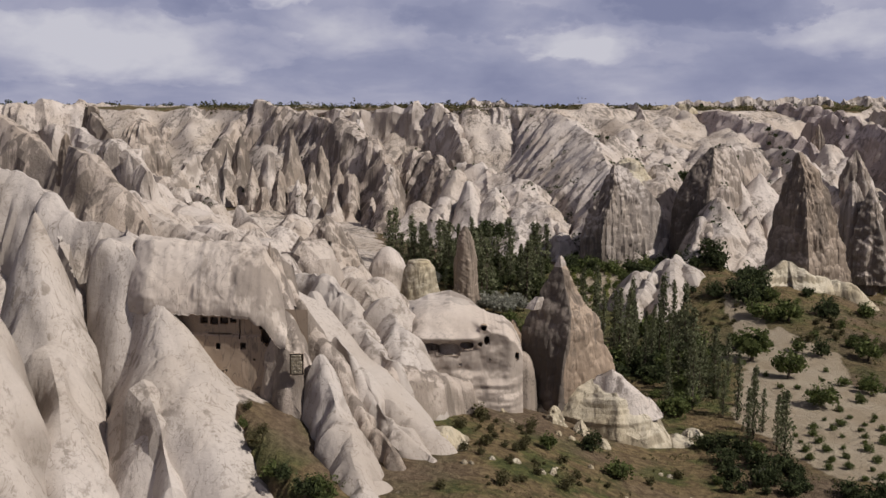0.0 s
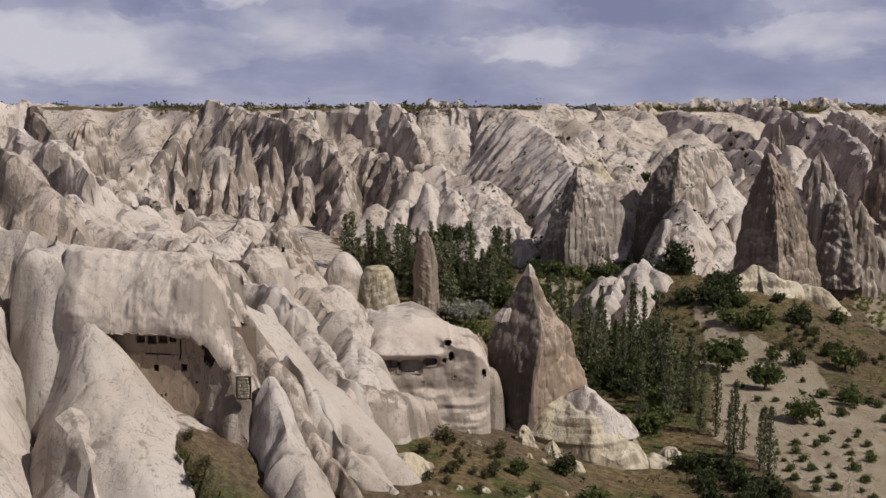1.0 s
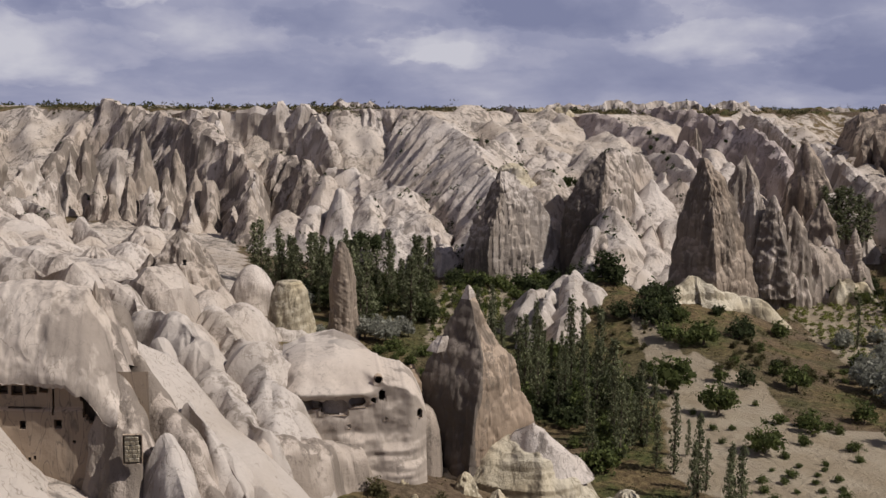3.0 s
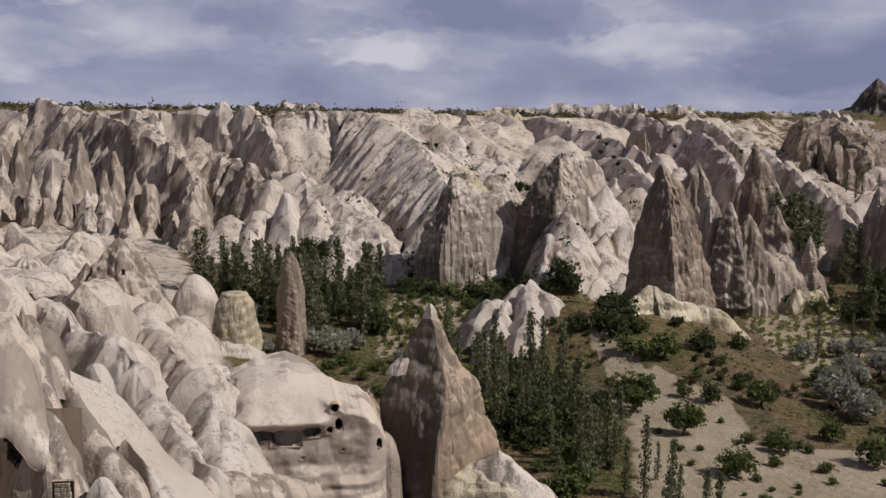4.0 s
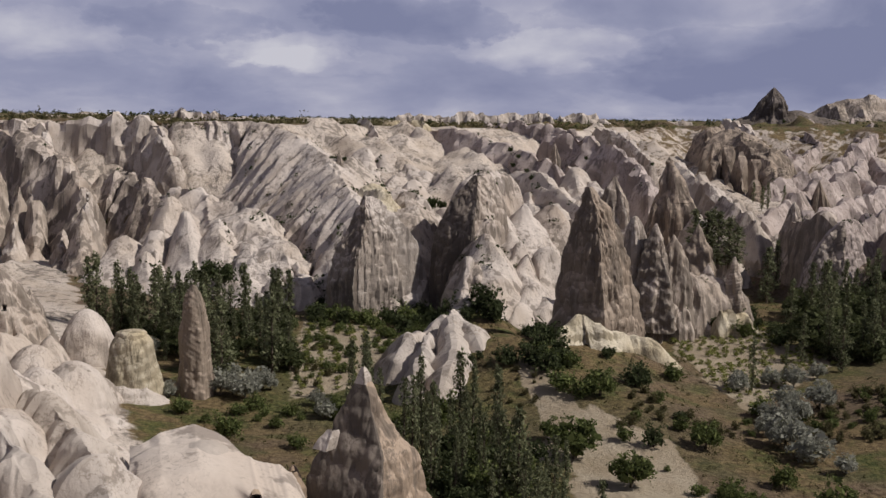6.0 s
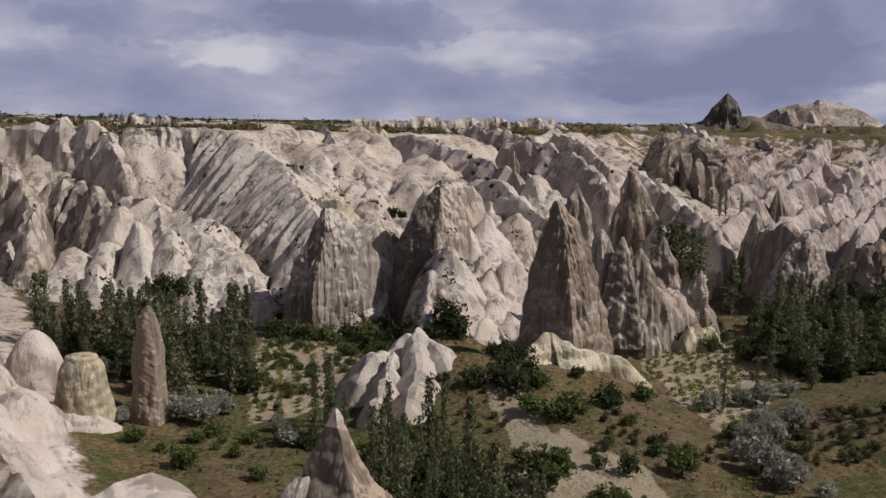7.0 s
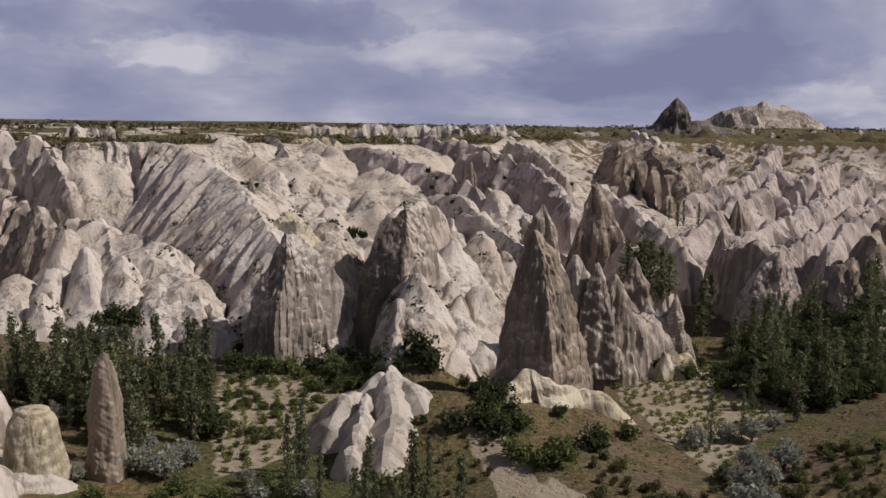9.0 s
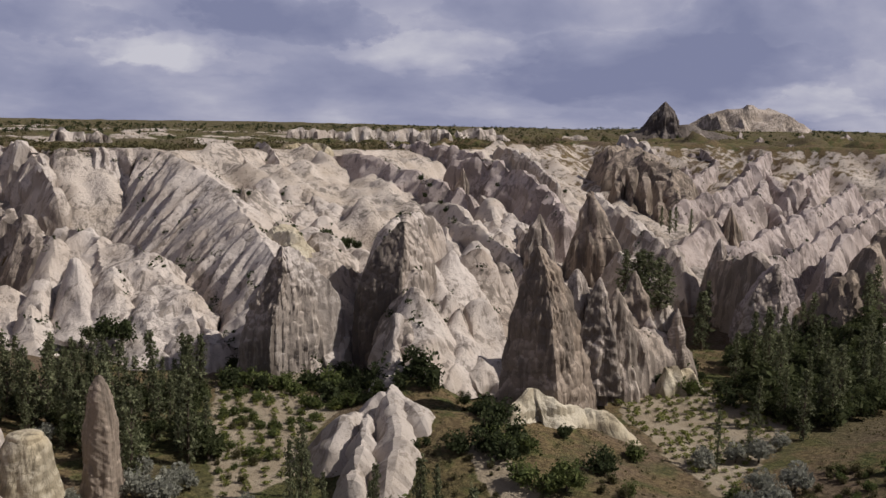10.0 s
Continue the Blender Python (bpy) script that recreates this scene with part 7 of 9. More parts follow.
rock_spur("rock_cliff", [(178.0, 284.0, 28.4, 6.0), (183.2, 281.0, 32.6, 8.0), (189.9, 280.0, 37.8, 10.0), (198.5, 281.0, 44.3, 12.0), (218.0, 284.0, 52.1, 14.0)], 12, DARK, "dark brown weathered tuff cliff with a carved room", seed=241, p=1.3, lf=6, step=0.6, m=80)
rock_cone("rock_cone", 184.2, 326.0, 15.4, 41.8, 5.4, GREY, "grey-brown weathered tuff cone beside the valley", seed=242, a=1.4, b=0.65)

# pale outcrops on the plateau
rock_spur("plateau_outcrop", [(164.1, 760.0, 65.3, 8.1), (172.1, 762.0, 67.3, 9.0), (176.7, 760.0, 66.7, 9.0), (181.2, 760.0, 64.9, 7.2)], 40, PALE, "pale cream eroded tuff outcrop on the plateau", seed=243, p=1.3, lf=6, fd=1.1, step=1.0, m=34, group='outcrops on the plateau')
rock_spur("plateau_outcrop", [(171.0, 740.0, 65.4, 7.2), (178.0, 742.0, 67.3, 8.0), (182.0, 740.0, 66.7, 8.0), (185.9, 740.0, 65.0, 6.4)], 40, PALE, "pale cream eroded tuff outcrop on the plateau", seed=244, p=1.3, lf=6, fd=1.1, step=1.0, m=34, group='outcrops on the plateau')
rock_spur("plateau_outcrop", [(184.1, 750.0, 65.9, 8.1), (192.3, 752.0, 67.9, 9.0), (196.9, 750.0, 67.3, 9.0), (201.5, 750.0, 65.6, 7.2)], 40, PALE, "pale cream eroded tuff outcrop on the plateau", seed=245, p=1.3, lf=6, fd=1.1, step=1.0, m=34, group='outcrops on the plateau')
rock_spur("plateau_outcrop", [(185.5, 700.0, 67.4, 10.8), (195.6, 702.0, 69.3, 12.0), (201.6, 700.0, 68.8, 12.0), (207.3, 700.0, 67.2, 9.6)], 40, PALE, "pale cream eroded tuff outcrop on the plateau", seed=246, p=1.3, lf=6, fd=1.1, step=1.0, m=34, group='outcrops on the plateau')
rock_spur("plateau_outcrop", [(192.9, 690.0, 67.3, 9.0), (201.4, 692.0, 69.2, 10.0), (206.2, 690.0, 68.7, 10.0), (211.0, 690.0, 67.1, 8.0)], 40, PALE, "pale cream eroded tuff outcrop on the plateau", seed=247, p=1.3, lf=6, fd=1.1, step=1.0, m=34, group='outcrops on the plateau')
rock_spur("plateau_outcrop", [(212.8, 690.0, 67.5, 9.0), (221.6, 692.0, 69.4, 10.0), (226.4, 690.0, 68.8, 10.0), (231.3, 690.0, 67.2, 8.0)], 40, PALE, "pale cream eroded tuff outcrop on the plateau", seed=248, p=1.3, lf=6, fd=1.1, step=1.0, m=34, group='outcrops on the plateau')
rock_spur("plateau_outcrop", [(227.5, 680.0, 67.3, 9.0), (236.3, 682.0, 69.2, 10.0), (241.1, 680.0, 68.6, 10.0), (246.1, 680.0, 67.0, 8.0)], 40, PALE, "pale cream eroded tuff outcrop on the plateau", seed=249, p=1.3, lf=6, fd=1.1, step=1.0, m=34, group='outcrops on the plateau')
rock_spur("plateau_outcrop", [(275.4, 740.0, 69.0, 10.8), (287.2, 742.0, 71.1, 12.0), (293.9, 740.0, 70.5, 12.0), (300.6, 740.0, 68.8, 9.6)], 40, PALE, "pale cream eroded tuff outcrop on the plateau", seed=250, p=1.3, lf=6, fd=1.1, step=1.0, m=34, group='outcrops on the plateau')
rock_spur("plateau_outcrop", [(275.3, 690.0, 65.4, 7.2), (283.1, 692.0, 67.3, 8.0), (286.9, 690.0, 66.7, 8.0), (291.1, 690.0, 65.0, 6.4)], 40, PALE, "pale cream eroded tuff outcrop on the plateau", seed=251, p=1.3, lf=6, fd=1.1, step=1.0, m=34, group='outcrops on the plateau')
rock_spur("plateau_outcrop", [(364.8, 760.0, 65.9, 8.1), (375.0, 762.0, 68.2, 9.0), (380.3, 760.0, 67.5, 9.0), (385.9, 760.0, 65.5, 7.2)], 40, PALE, "pale cream eroded tuff outcrop on the plateau", seed=252, p=1.3, lf=6, fd=1.1, step=1.0, m=34, group='outcrops on the plateau')
rock_spur("plateau_outcrop", [(293.2, 700.0, 61.2, 8.1), (302.2, 702.0, 63.1, 9.0), (306.7, 700.0, 62.5, 9.0), (311.7, 700.0, 60.8, 7.2)], 40, PALE, "pale cream eroded tuff outcrop on the plateau", seed=253, p=1.3, lf=6, fd=1.1, step=1.0, m=34, group='outcrops on the plateau')
rock_spur("plateau_outcrop", [(16.5, 560.0, 63.8, 6.3), (20.1, 562.0, 65.1, 7.0), (22.4, 560.0, 64.7, 7.0), (24.5, 560.0, 63.5, 5.6)], 40, PALE, "pale cream eroded tuff outcrop on the plateau", seed=254, p=1.3, lf=6, fd=1.1, step=1.0, m=34, group='outcrops on the plateau')
rock_spur("plateau_outcrop", [(22.7, 560.0, 63.7, 5.4), (25.9, 562.0, 65.0, 6.0), (27.9, 560.0, 64.6, 6.0), (29.7, 560.0, 63.4, 4.8)], 40, PALE, "pale cream eroded tuff outcrop on the plateau", seed=255, p=1.3, lf=6, fd=1.1, step=1.0, m=34, group='outcrops on the plateau')
rock_spur("plateau_outcrop", [(27.7, 555.0, 62.7, 5.4), (30.9, 557.0, 64.0, 6.0), (32.9, 555.0, 63.5, 6.0), (34.7, 555.0, 62.4, 4.8)], 40, PALE, "pale cream eroded tuff outcrop on the plateau", seed=256, p=1.3, lf=6, fd=1.1, step=1.0, m=34, group='outcrops on the plateau')
rock_spur("plateau_outcrop", [(12.6, 565.0, 64.1, 5.4), (15.7, 567.0, 65.4, 6.0), (17.7, 565.0, 65.0, 6.0), (19.5, 565.0, 63.8, 4.8)], 40, PALE, "pale cream eroded tuff outcrop on the plateau", seed=257, p=1.3, lf=6, fd=1.1, step=1.0, m=34, group='outcrops on the plateau')
rock_spur("plateau_outcrop", [(532.0, 800.0, 63.2, 9.0), (545.7, 802.0, 65.7, 10.0), (552.7, 800.0, 65.0, 10.0), (560.3, 800.0, 62.8, 8.0)], 40, PALE, "pale cream eroded tuff outcrop on the plateau", seed=258, p=1.3, lf=6, fd=1.1, step=1.0, m=34, group='outcrops on the plateau')
rock_spur("plateau_outcrop", [(539.2, 780.0, 62.9, 9.0), (552.8, 782.0, 65.4, 10.0), (559.8, 780.0, 64.7, 10.0), (567.3, 780.0, 62.5, 8.0)], 40, PALE, "pale cream eroded tuff outcrop on the plateau", seed=259, p=1.3, lf=6, fd=1.1, step=1.0, m=34, group='outcrops on the plateau')
rock_spur("plateau_outcrop", [(574.5, 800.0, 65.9, 9.0), (588.8, 802.0, 68.5, 10.0), (596.0, 800.0, 67.7, 10.0), (603.9, 800.0, 65.5, 8.0)], 40, PALE, "pale cream eroded tuff outcrop on the plateau", seed=260, p=1.3, lf=6, fd=1.1, step=1.0, m=34, group='outcrops on the plateau')
rock_spur("plateau_outcrop", [(578.5, 780.0, 65.5, 9.0), (592.6, 782.0, 68.1, 10.0), (599.7, 780.0, 67.3, 10.0), (607.5, 780.0, 65.2, 8.0)], 40, PALE, "pale cream eroded tuff outcrop on the plateau", seed=261, p=1.3, lf=6, fd=1.1, step=1.0, m=34, group='outcrops on the plateau')
rock_spur("plateau_outcrop", [(420.4, 700.0, 58.9, 9.0), (432.0, 702.0, 61.0, 10.0), (437.7, 700.0, 60.4, 10.0), (444.0, 700.0, 58.5, 8.0)], 40, PALE, "pale cream eroded tuff outcrop on the plateau", seed=262, p=1.3, lf=6, fd=1.1, step=1.0, m=34, group='outcrops on the plateau')
rock_spur("plateau_outcrop", [(439.2, 700.0, 59.2, 9.0), (451.0, 702.0, 61.4, 10.0), (456.7, 700.0, 60.7, 10.0), (463.2, 700.0, 58.8, 8.0)], 40, PALE, "pale cream eroded tuff outcrop on the plateau", seed=263, p=1.3, lf=6, fd=1.1, step=1.0, m=34, group='outcrops on the plateau')
rock_spur("plateau_outcrop", [(595.5, 760.0, 65.4, 7.2), (607.3, 762.0, 67.9, 8.0), (612.5, 760.0, 67.1, 8.0), (618.8, 760.0, 65.0, 6.4)], 40, PALE, "pale cream eroded tuff outcrop on the plateau", seed=264, p=1.3, lf=6, fd=1.1, step=1.0, m=34, group='outcrops on the plateau')
rock_spur("plateau_outcrop", [(621.4, 760.0, 68.7, 7.2), (633.4, 762.0, 71.2, 8.0), (638.7, 760.0, 70.4, 8.0), (645.2, 760.0, 68.2, 6.4)], 40, PALE, "pale cream eroded tuff outcrop on the plateau", seed=265, p=1.3, lf=6, fd=1.1, step=1.0, m=34, group='outcrops on the plateau')
rock_spur("plateau_outcrop", [(626.4, 740.0, 66.5, 7.2), (638.3, 742.0, 69.0, 8.0), (643.6, 740.0, 68.2, 8.0), (649.9, 740.0, 66.1, 6.4)], 40, PALE, "pale cream eroded tuff outcrop on the plateau", seed=266, p=1.3, lf=6, fd=1.1, step=1.0, m=34, group='outcrops on the plateau')
rock_spur("plateau_outcrop", [(511.7, 650.0, 62.0, 7.2), (522.0, 652.0, 64.1, 8.0), (526.1, 650.0, 63.4, 8.0), (531.5, 650.0, 61.6, 6.4)], 40, PALE, "pale cream eroded tuff outcrop on the plateau", seed=267, p=1.3, lf=6, fd=1.1, step=1.0, m=34, group='outcrops on the plateau')

# ---- carved front under the stained wall, and a walled-up window ----
def carved_front():
    """A tall plane cut into the rock, with niches under its upper edge and small windows."""
    x0, x1, z0, z1, y = -31.0, -15.4, 19.0, 38.6, 112.9
    root = new("carved_front", None)
    tagged(root, "smooth tan wall cut into the rock, with small windows and niches", "carved wall")
    holes = [(-24.15, 34.75, 0.5, 0.7), (-21.4, 34.85, 0.6, 0.75), (-24.2, 32.1, 0.22, 0.3), (-23.7, 32.0, 0.22, 0.3), (-23.3, 32.1, 0.2, 0.3), (-24.3, 30.4, 0.3, 0.3), (-20.2, 33.4, 0.25, 0.25), (-25.7, 37.5, 0.8, 0.7), (-24.6, 37.45, 0.9, 0.8), (-23.5, 37.5, 0.9, 0.75), (-22.5, 37.6, 0.7, 0.6), (-21.75, 36.7, 0.16, 2.2), (-24.0, 36.1, 2.6, 0.14)]
    xs = sorted({round(float(k), 2) for k in (x0, x1, *(h[0] + q * h[2] / 2 for h in holes for q in (-1, 1)), *np.linspace(x0, x1, 70))})
    zs = sorted({round(float(k), 2) for k in (z0, z1, *(h[1] + q * h[3] / 2 for h in holes for q in (-1, 1)), *np.linspace(z0, z1, 80))})
    bm = bmesh.new()
    cache = {}

    def vert(x, z):
        key = (round(x, 4), round(z, 4))
        if key not in cache:
            n = float(fbm(np.array([x / 3, 1.7, z / 3]), 3))
            step = 0.3 * float(smooth(35.9, 36.2, np.array(z)))
            cache[key] = bm.verts.new((x, y + 0.22 * n + step - 0.1 * (x - x0) - 0.05 * max(0.0, 30 - z), z))
        return cache[key]

    for i in range(len(xs) - 1):
        for j in range(len(zs) - 1):
            cx, cz = (xs[i] + xs[i + 1]) / 2, (zs[j] + zs[j + 1]) / 2
            if cx > np.interp(cz, [22, 29, 33, 35.5, 39], [-15.4, -15.9, -17.6, -19.4, -20.0]) or any(abs(cx - h[0]) < h[2] / 2 and abs(cz - h[1]) < h[3] / 2 for h in holes):
                continue
            bm.faces.new([vert(xs[i], zs[j]), vert(xs[i + 1], zs[j]), vert(xs[i + 1], zs[j + 1]), vert(xs[i], zs[j + 1])])
    edge = [e for e in bm.edges if e.is_boundary]
    made = bmesh.ops.extrude_edge_only(bm, edges=edge)["geom"]
    bmesh.ops.translate(bm, verts=[g for g in made if isinstance(g, bmesh.types.BMVert)], vec=(0, 0.9, 0))
    me = bpy.data.meshes.new("wall_face")
    bm.to_mesh(me), bm.free()
    me.materials.append(CARVED)
    new("wall_face", me).parent = root
    back = bpy.data.meshes.new("room_back")
    back.from_pydata([(x0, y + 1.3, z0), (-14.6, y + 0.5, z0), (-14.6, y + 0.5, z1), (x0, y + 1.3, z1)], [], [(0, 1, 2, 3)])
    back.materials.append(CARVED)
    new("room_back", back).parent = root


def stained_wall():
    """The natural face above the carved front: it hangs over in a ragged edge, leans back and rounds off at its top."""
    xs = np.linspace(-42.0, -16.6, 170)
    edge = 38.0 + 0.35 * ridged(np.stack([xs * 0.9, 0 * xs, 0 * xs + 3.1], -1), 3) - 0.9 * smooth(-20.6, -19.6, xs) - 2.4 * smooth(-19.4, -17.4, xs)
    top = np.interp(xs, [-42, -34, -30, -26, -22, -19.6, -18, -16.6], [38.0, 45.4, 45.2, 45.3, 45.2, 44.6, 41.8, 38.0]) + 0.25 * ridged(np.stack([xs * 0.5, 0 * xs, 0 * xs], -1), 3)
    rows = []
    for q in np.linspace(-1.0, 0.0, 6):  # underside
        rows.append(np.stack([xs, 111.6 - 0.1 * (xs + 28) - 1.9 * q, edge + 0.25 * q], -1))
    for q in np.linspace(0.02, 1.0, 60):  # face
        lean = 4.2 * q**1.5
        rows.append(np.stack([xs, 111.6 - 0.1 * (xs + 28) - 0.25 * math.sin(3.1 * q) + lean, edge + (top - edge) * q], -1))
    for q in np.linspace(0.1, 1.0, 16):  # top, falling to the back
        rows.append(np.stack([xs, 115.8 - 0.1 * (xs + 28) + 9.0 * q, top + 0.5 * math.sin(3.1 * min(1, 4 * q) / 2) - 5.0 * q * q], -1))
    v = np.stack(rows, 1)
    v[..., 1] += 9.0 * smooth(-31, -42, v[..., 0])
    nrm = grid_normals(v)
    gully = billow(np.stack([v[..., 0] * 0.34, 0 * v[..., 0], v[..., 2] * 0.03], -1), 2)
    amount = 0.12 * (gully - 0.5) + 0.45 * fbm(v / 5.0, 4) + 0.5 * facets(v, 3.4, 4) * smooth(-20.5, -17.5, v[..., 0])
    v = v + nrm * amount[..., None]
    wall = grid_object("rock_wall", v, WALL)
    tagged(wall, "pale tuff wall with dark rain stains", "rock formation", "rock formations")


CARVED = tuff("carved_tuff", (0.5, 0.395, 0.305), (0.43, 0.33, 0.245), (0.12, 0.1, 0.085), 0.15, 0.15, 0.12, lumpy=0.0)
carved_front()
stained_wall()


def masonry_window(x, y, z, w, h):
    """A window opening walled up with rough blocks in courses."""
    root = new("walled_window")
    tagged(root, "window walled up with pale rough stone blocks", "window")
    rng = random.Random(8)
    bm = bmesh.new()
    bmesh.ops.create_cube(bm, size=1.0)
    bmesh.ops.bevel(bm, geom=list(bm.edges), offset=0.12, segments=1, affect="EDGES")
    me = bpy.data.meshes.new("stone_block")
    bm.to_mesh(me), bm.free()
    me.materials.append(CREAM)
    rows = 6
    for j in range(rows):
        u = -w / 2
        while u < w / 2 - 0.12:
            k = min(rng.uniform(0.26, 0.42), w / 2 - u)
            ob = new("stone_block", me)
            ob.matrix_basis = pose(x + u + k / 2, y + rng.uniform(-0.04, 0.04), z - h / 2 + (j + 0.5) * h / rows, 0, rng.uniform(-3, 3), 0) @ Matrix.Diagonal((k * 0.93, 0.3, h / rows * 0.9, 1))
            ob.parent = root
            u += k
    recess = bpy.data.meshes.new("window_recess")
    a, b = w / 2 + 0.14, h / 2 + 0.14
    recess.from_pydata([(x + i * a, y + d, z + k * b) for d in (-0.1, 0.3) for i, k in ((-1, -1), (1, -1), (1, 1), (-1, 1))], [], [(0, 4, 5, 1), (1, 5, 6, 2), (2, 6, 7, 3), (3, 7, 4, 0), (4, 7, 6, 5)])
    recess.materials.append(CARVED)
    new("window_recess", recess).parent = root


masonry_window(-15.2, 108.6, 33.7, 1.15, 2.0)


def pierced_wall(x0, x1, z0, tops, y, holes, label):
    """A rock face with rooms cut into it: tops are (x, z) along its ragged upper edge, holes (x, z, width, height)."""
    root = new("cave_wall")
    tagged(root, label, "rock formation", "rock formations")
    nx, nz = int((x1 - x0) / 0.13), 84
    xs = np.linspace(x0, x1, nx)
    top = np.interp(xs, [k[0] for k in tops], [k[1] for k in tops]) + 0.45 * ridged(np.stack([xs * 1.1, 0 * xs, 0 * xs], -1), 3) * smooth(4.6, 6.2, xs)
    grid = np.empty((nx, nz + 5, 3))
    for j in range(nz + 5):
        h = min(1.0, j / (nz - 1))
        back = max(0, j - nz + 1)
        grid[:, j, 0] = xs
        grid[:, j, 2] = z0 + (top - z0) * h + 0.22 * back
        grid[:, j, 1] = y + 0.3 * back * back
    z = grid[..., 2]
    ends = np.maximum(0, np.abs(xs - (x0 + x1) / 2) - 0.36 * (x1 - x0))
    low = np.maximum(0, 27.4 - z)
    bed = perlin(np.stack([grid[..., 0] * 0.15, 0 * z, z * 1.5], -1))
    grid[..., 1] += (0.55 * ends**2)[:, None] - 0.28 * low + 0.5 * fbm(np.stack([grid[..., 0] / 4, 0 * z + 2.2, z / 3], -1), 4) + 0.4 * bed * np.minimum(1, low)
    grid[..., 1] += 0.9 * facets(grid * (1, 0.2, 1), 2.4, 3) * np.minimum(1, 0.2 + low)
    # the face rounds back into the dome, with a lip over the rooms
    over = np.maximum(0, z - 31.3) * smooth(6.0, 3.6, grid[..., 0])
    grid[..., 1] += 0.33 * over**1.9 - 0.9 * np.exp(-((z - 31.6) ** 2) / 0.35) * smooth(5.4, 3.6, grid[..., 0])
    bm = bmesh.new()
    vs = [[bm.verts.new(grid[i, j]) for j in range(nz + 5)] for i in range(nx)]
    for i in range(nx - 1):
        for j in range(nz + 4):
            c = (grid[i, j] + grid[i + 1, j + 1]) / 2
            if any(abs((c[0] - hx) / (w / 2)) ** 3 + abs((c[2] - hz) / (h / 2)) ** 3 < 1 for hx, hz, w, h in holes):
                continue
            bm.faces.new((vs[i][j], vs[i + 1][j], vs[i + 1][j + 1], vs[i][j + 1])).smooth = True
    bmesh.ops.delete(bm, geom=[k for k in bm.verts if not k.link_faces], context="VERTS")
    me = bpy.data.meshes.new("rock_face")
    bm.to_mesh(me), bm.free()
    me.materials.append(WALL)
    new("rock_face", me).parent = root
    for hx, hz, w, h in holes:
        i = int(np.argmin(np.abs(xs - hx)))
        j = int(np.argmin(np.abs(grid[i, :, 2] - hz)))
        niche("carved_opening", hx, grid[i, j, 1] + 0.1, hz, w + 0.3, h + 0.3, 4.0, CARVED).parent = root
    return root


pierced_wall(-4.5, 10.4, 19.5, [(-4.5, 33.0), (-2, 34.1), (1, 34.5), (3, 33.9), (4.4, 33.2), (5.6, 32.5), (6.4, 31.9), (8, 31.6), (9.4, 30.4), (10.4, 28.2)], 131.8, [(-1.7, 30.4, 2.3, 1.1), (0.75, 30.2, 2.7, 1.5), (3.1, 30.7, 1.7, 1.0), (4.75, 30.8, 0.5, 0.5), (5.2, 32.8, 0.6, 0.65), (5.6, 31.3, 0.6, 1.1), (2.2, 28.2, 0.3, 0.25), (6.0, 28.9, 0.25, 0.25), (9.4, 29.2, 0.4, 0.7)], "pale ragged rock wall with carved cave rooms below a dome")

# ---- plants ----
def leaf_material(name, dark, light, back=0.4):
    k = Nodes(name, 0.75)
    tone = k.n.new("ShaderNodeNewGeometry").outputs["Random Per Island"]
    body = k.mix(k.step(tone, 0, 1), dark, light)
    body = k.mix(k.step(k.chance(), 0, 1, 0.5), body, k.mix(0.5, body, tuple(c * 0.55 for c in dark)))
    k.done(body)
    glow = k.n.new("ShaderNodeBsdfTranslucent")
    both = k.n.new("ShaderNodeMixShader")
    both.inputs[0].default_value = back
    k.put(body, glow.inputs["Color"])
    k.l.new(k.bsdf.outputs[0], both.inputs[1])
    k.l.new(glow.outputs[0], both.inputs[2])
    k.l.new(both.outputs[0], k.n["Material Output"].inputs[0])
    return k.m


BARK = tuff("grey_bark", (0.2, 0.165, 0.13), (0.13, 0.1, 0.075), (0.06, 0.047, 0.038), 0.4, lumpy=0.0)
POPLAR = leaf_material("poplar_leaves", (0.09, 0.1, 0.052), (0.27, 0.285, 0.165))
FRUIT = leaf_material("fruit_leaves", (0.06, 0.078, 0.027), (0.19, 0.22, 0.08))
SILVER = leaf_material("silver_leaves", (0.2, 0.2, 0.165), (0.46, 0.46, 0.39))
JUNIPER = leaf_material("dark_leaves", (0.035, 0.045, 0.02), (0.1, 0.12, 0.055))
GROVE = leaf_material("grove_leaves", (0.04, 0.052, 0.022), (0.14, 0.155, 0.07))
VINE = leaf_material("vine_leaves", (0.12, 0.14, 0.035), (0.3, 0.31, 0.1))
SCRUB = leaf_material("scrub_leaves", (0.07, 0.066, 0.03), (0.18, 0.16, 0.08))


def mesh_from(name, verts, faces, mat):
    me = bpy.data.meshes.new(name)
    me.from_pydata(verts, [], faces)
    me.materials.append(mat)
    return me


def leaves(rng, clumps, per, size, stretch=1.0):
    """Leaf blades about clumps of (x, y, z, radius)."""
    verts, faces = [], []
    for cx, cy, cz, cr in clumps:
        d = rng.normal(size=(per, 3))
        d /= np.linalg.norm(d, axis=1)[:, None]
        d *= (cr * rng.uniform(0.35, 1.0, per) ** 0.5)[:, None]
        for q in d:
            a = rng.normal(size=3)
            a /= np.linalg.norm(a)
            a[2] *= stretch
            b = np.cross(a, rng.normal(size=3))
            b /= np.linalg.norm(b) + 1e-9
            s = size * rng.uniform(0.6, 1.3)
            c = np.array((cx, cy, cz)) + q * (1, 1, 0.9 * stretch)
            n = len(verts)
            verts += [tuple(c - a * s), tuple(c + b * s * 0.55), tuple(c + a * s), tuple(c - b * s * 0.55)]
            faces.append((n, n + 1, n + 2, n + 3))
    return verts, faces


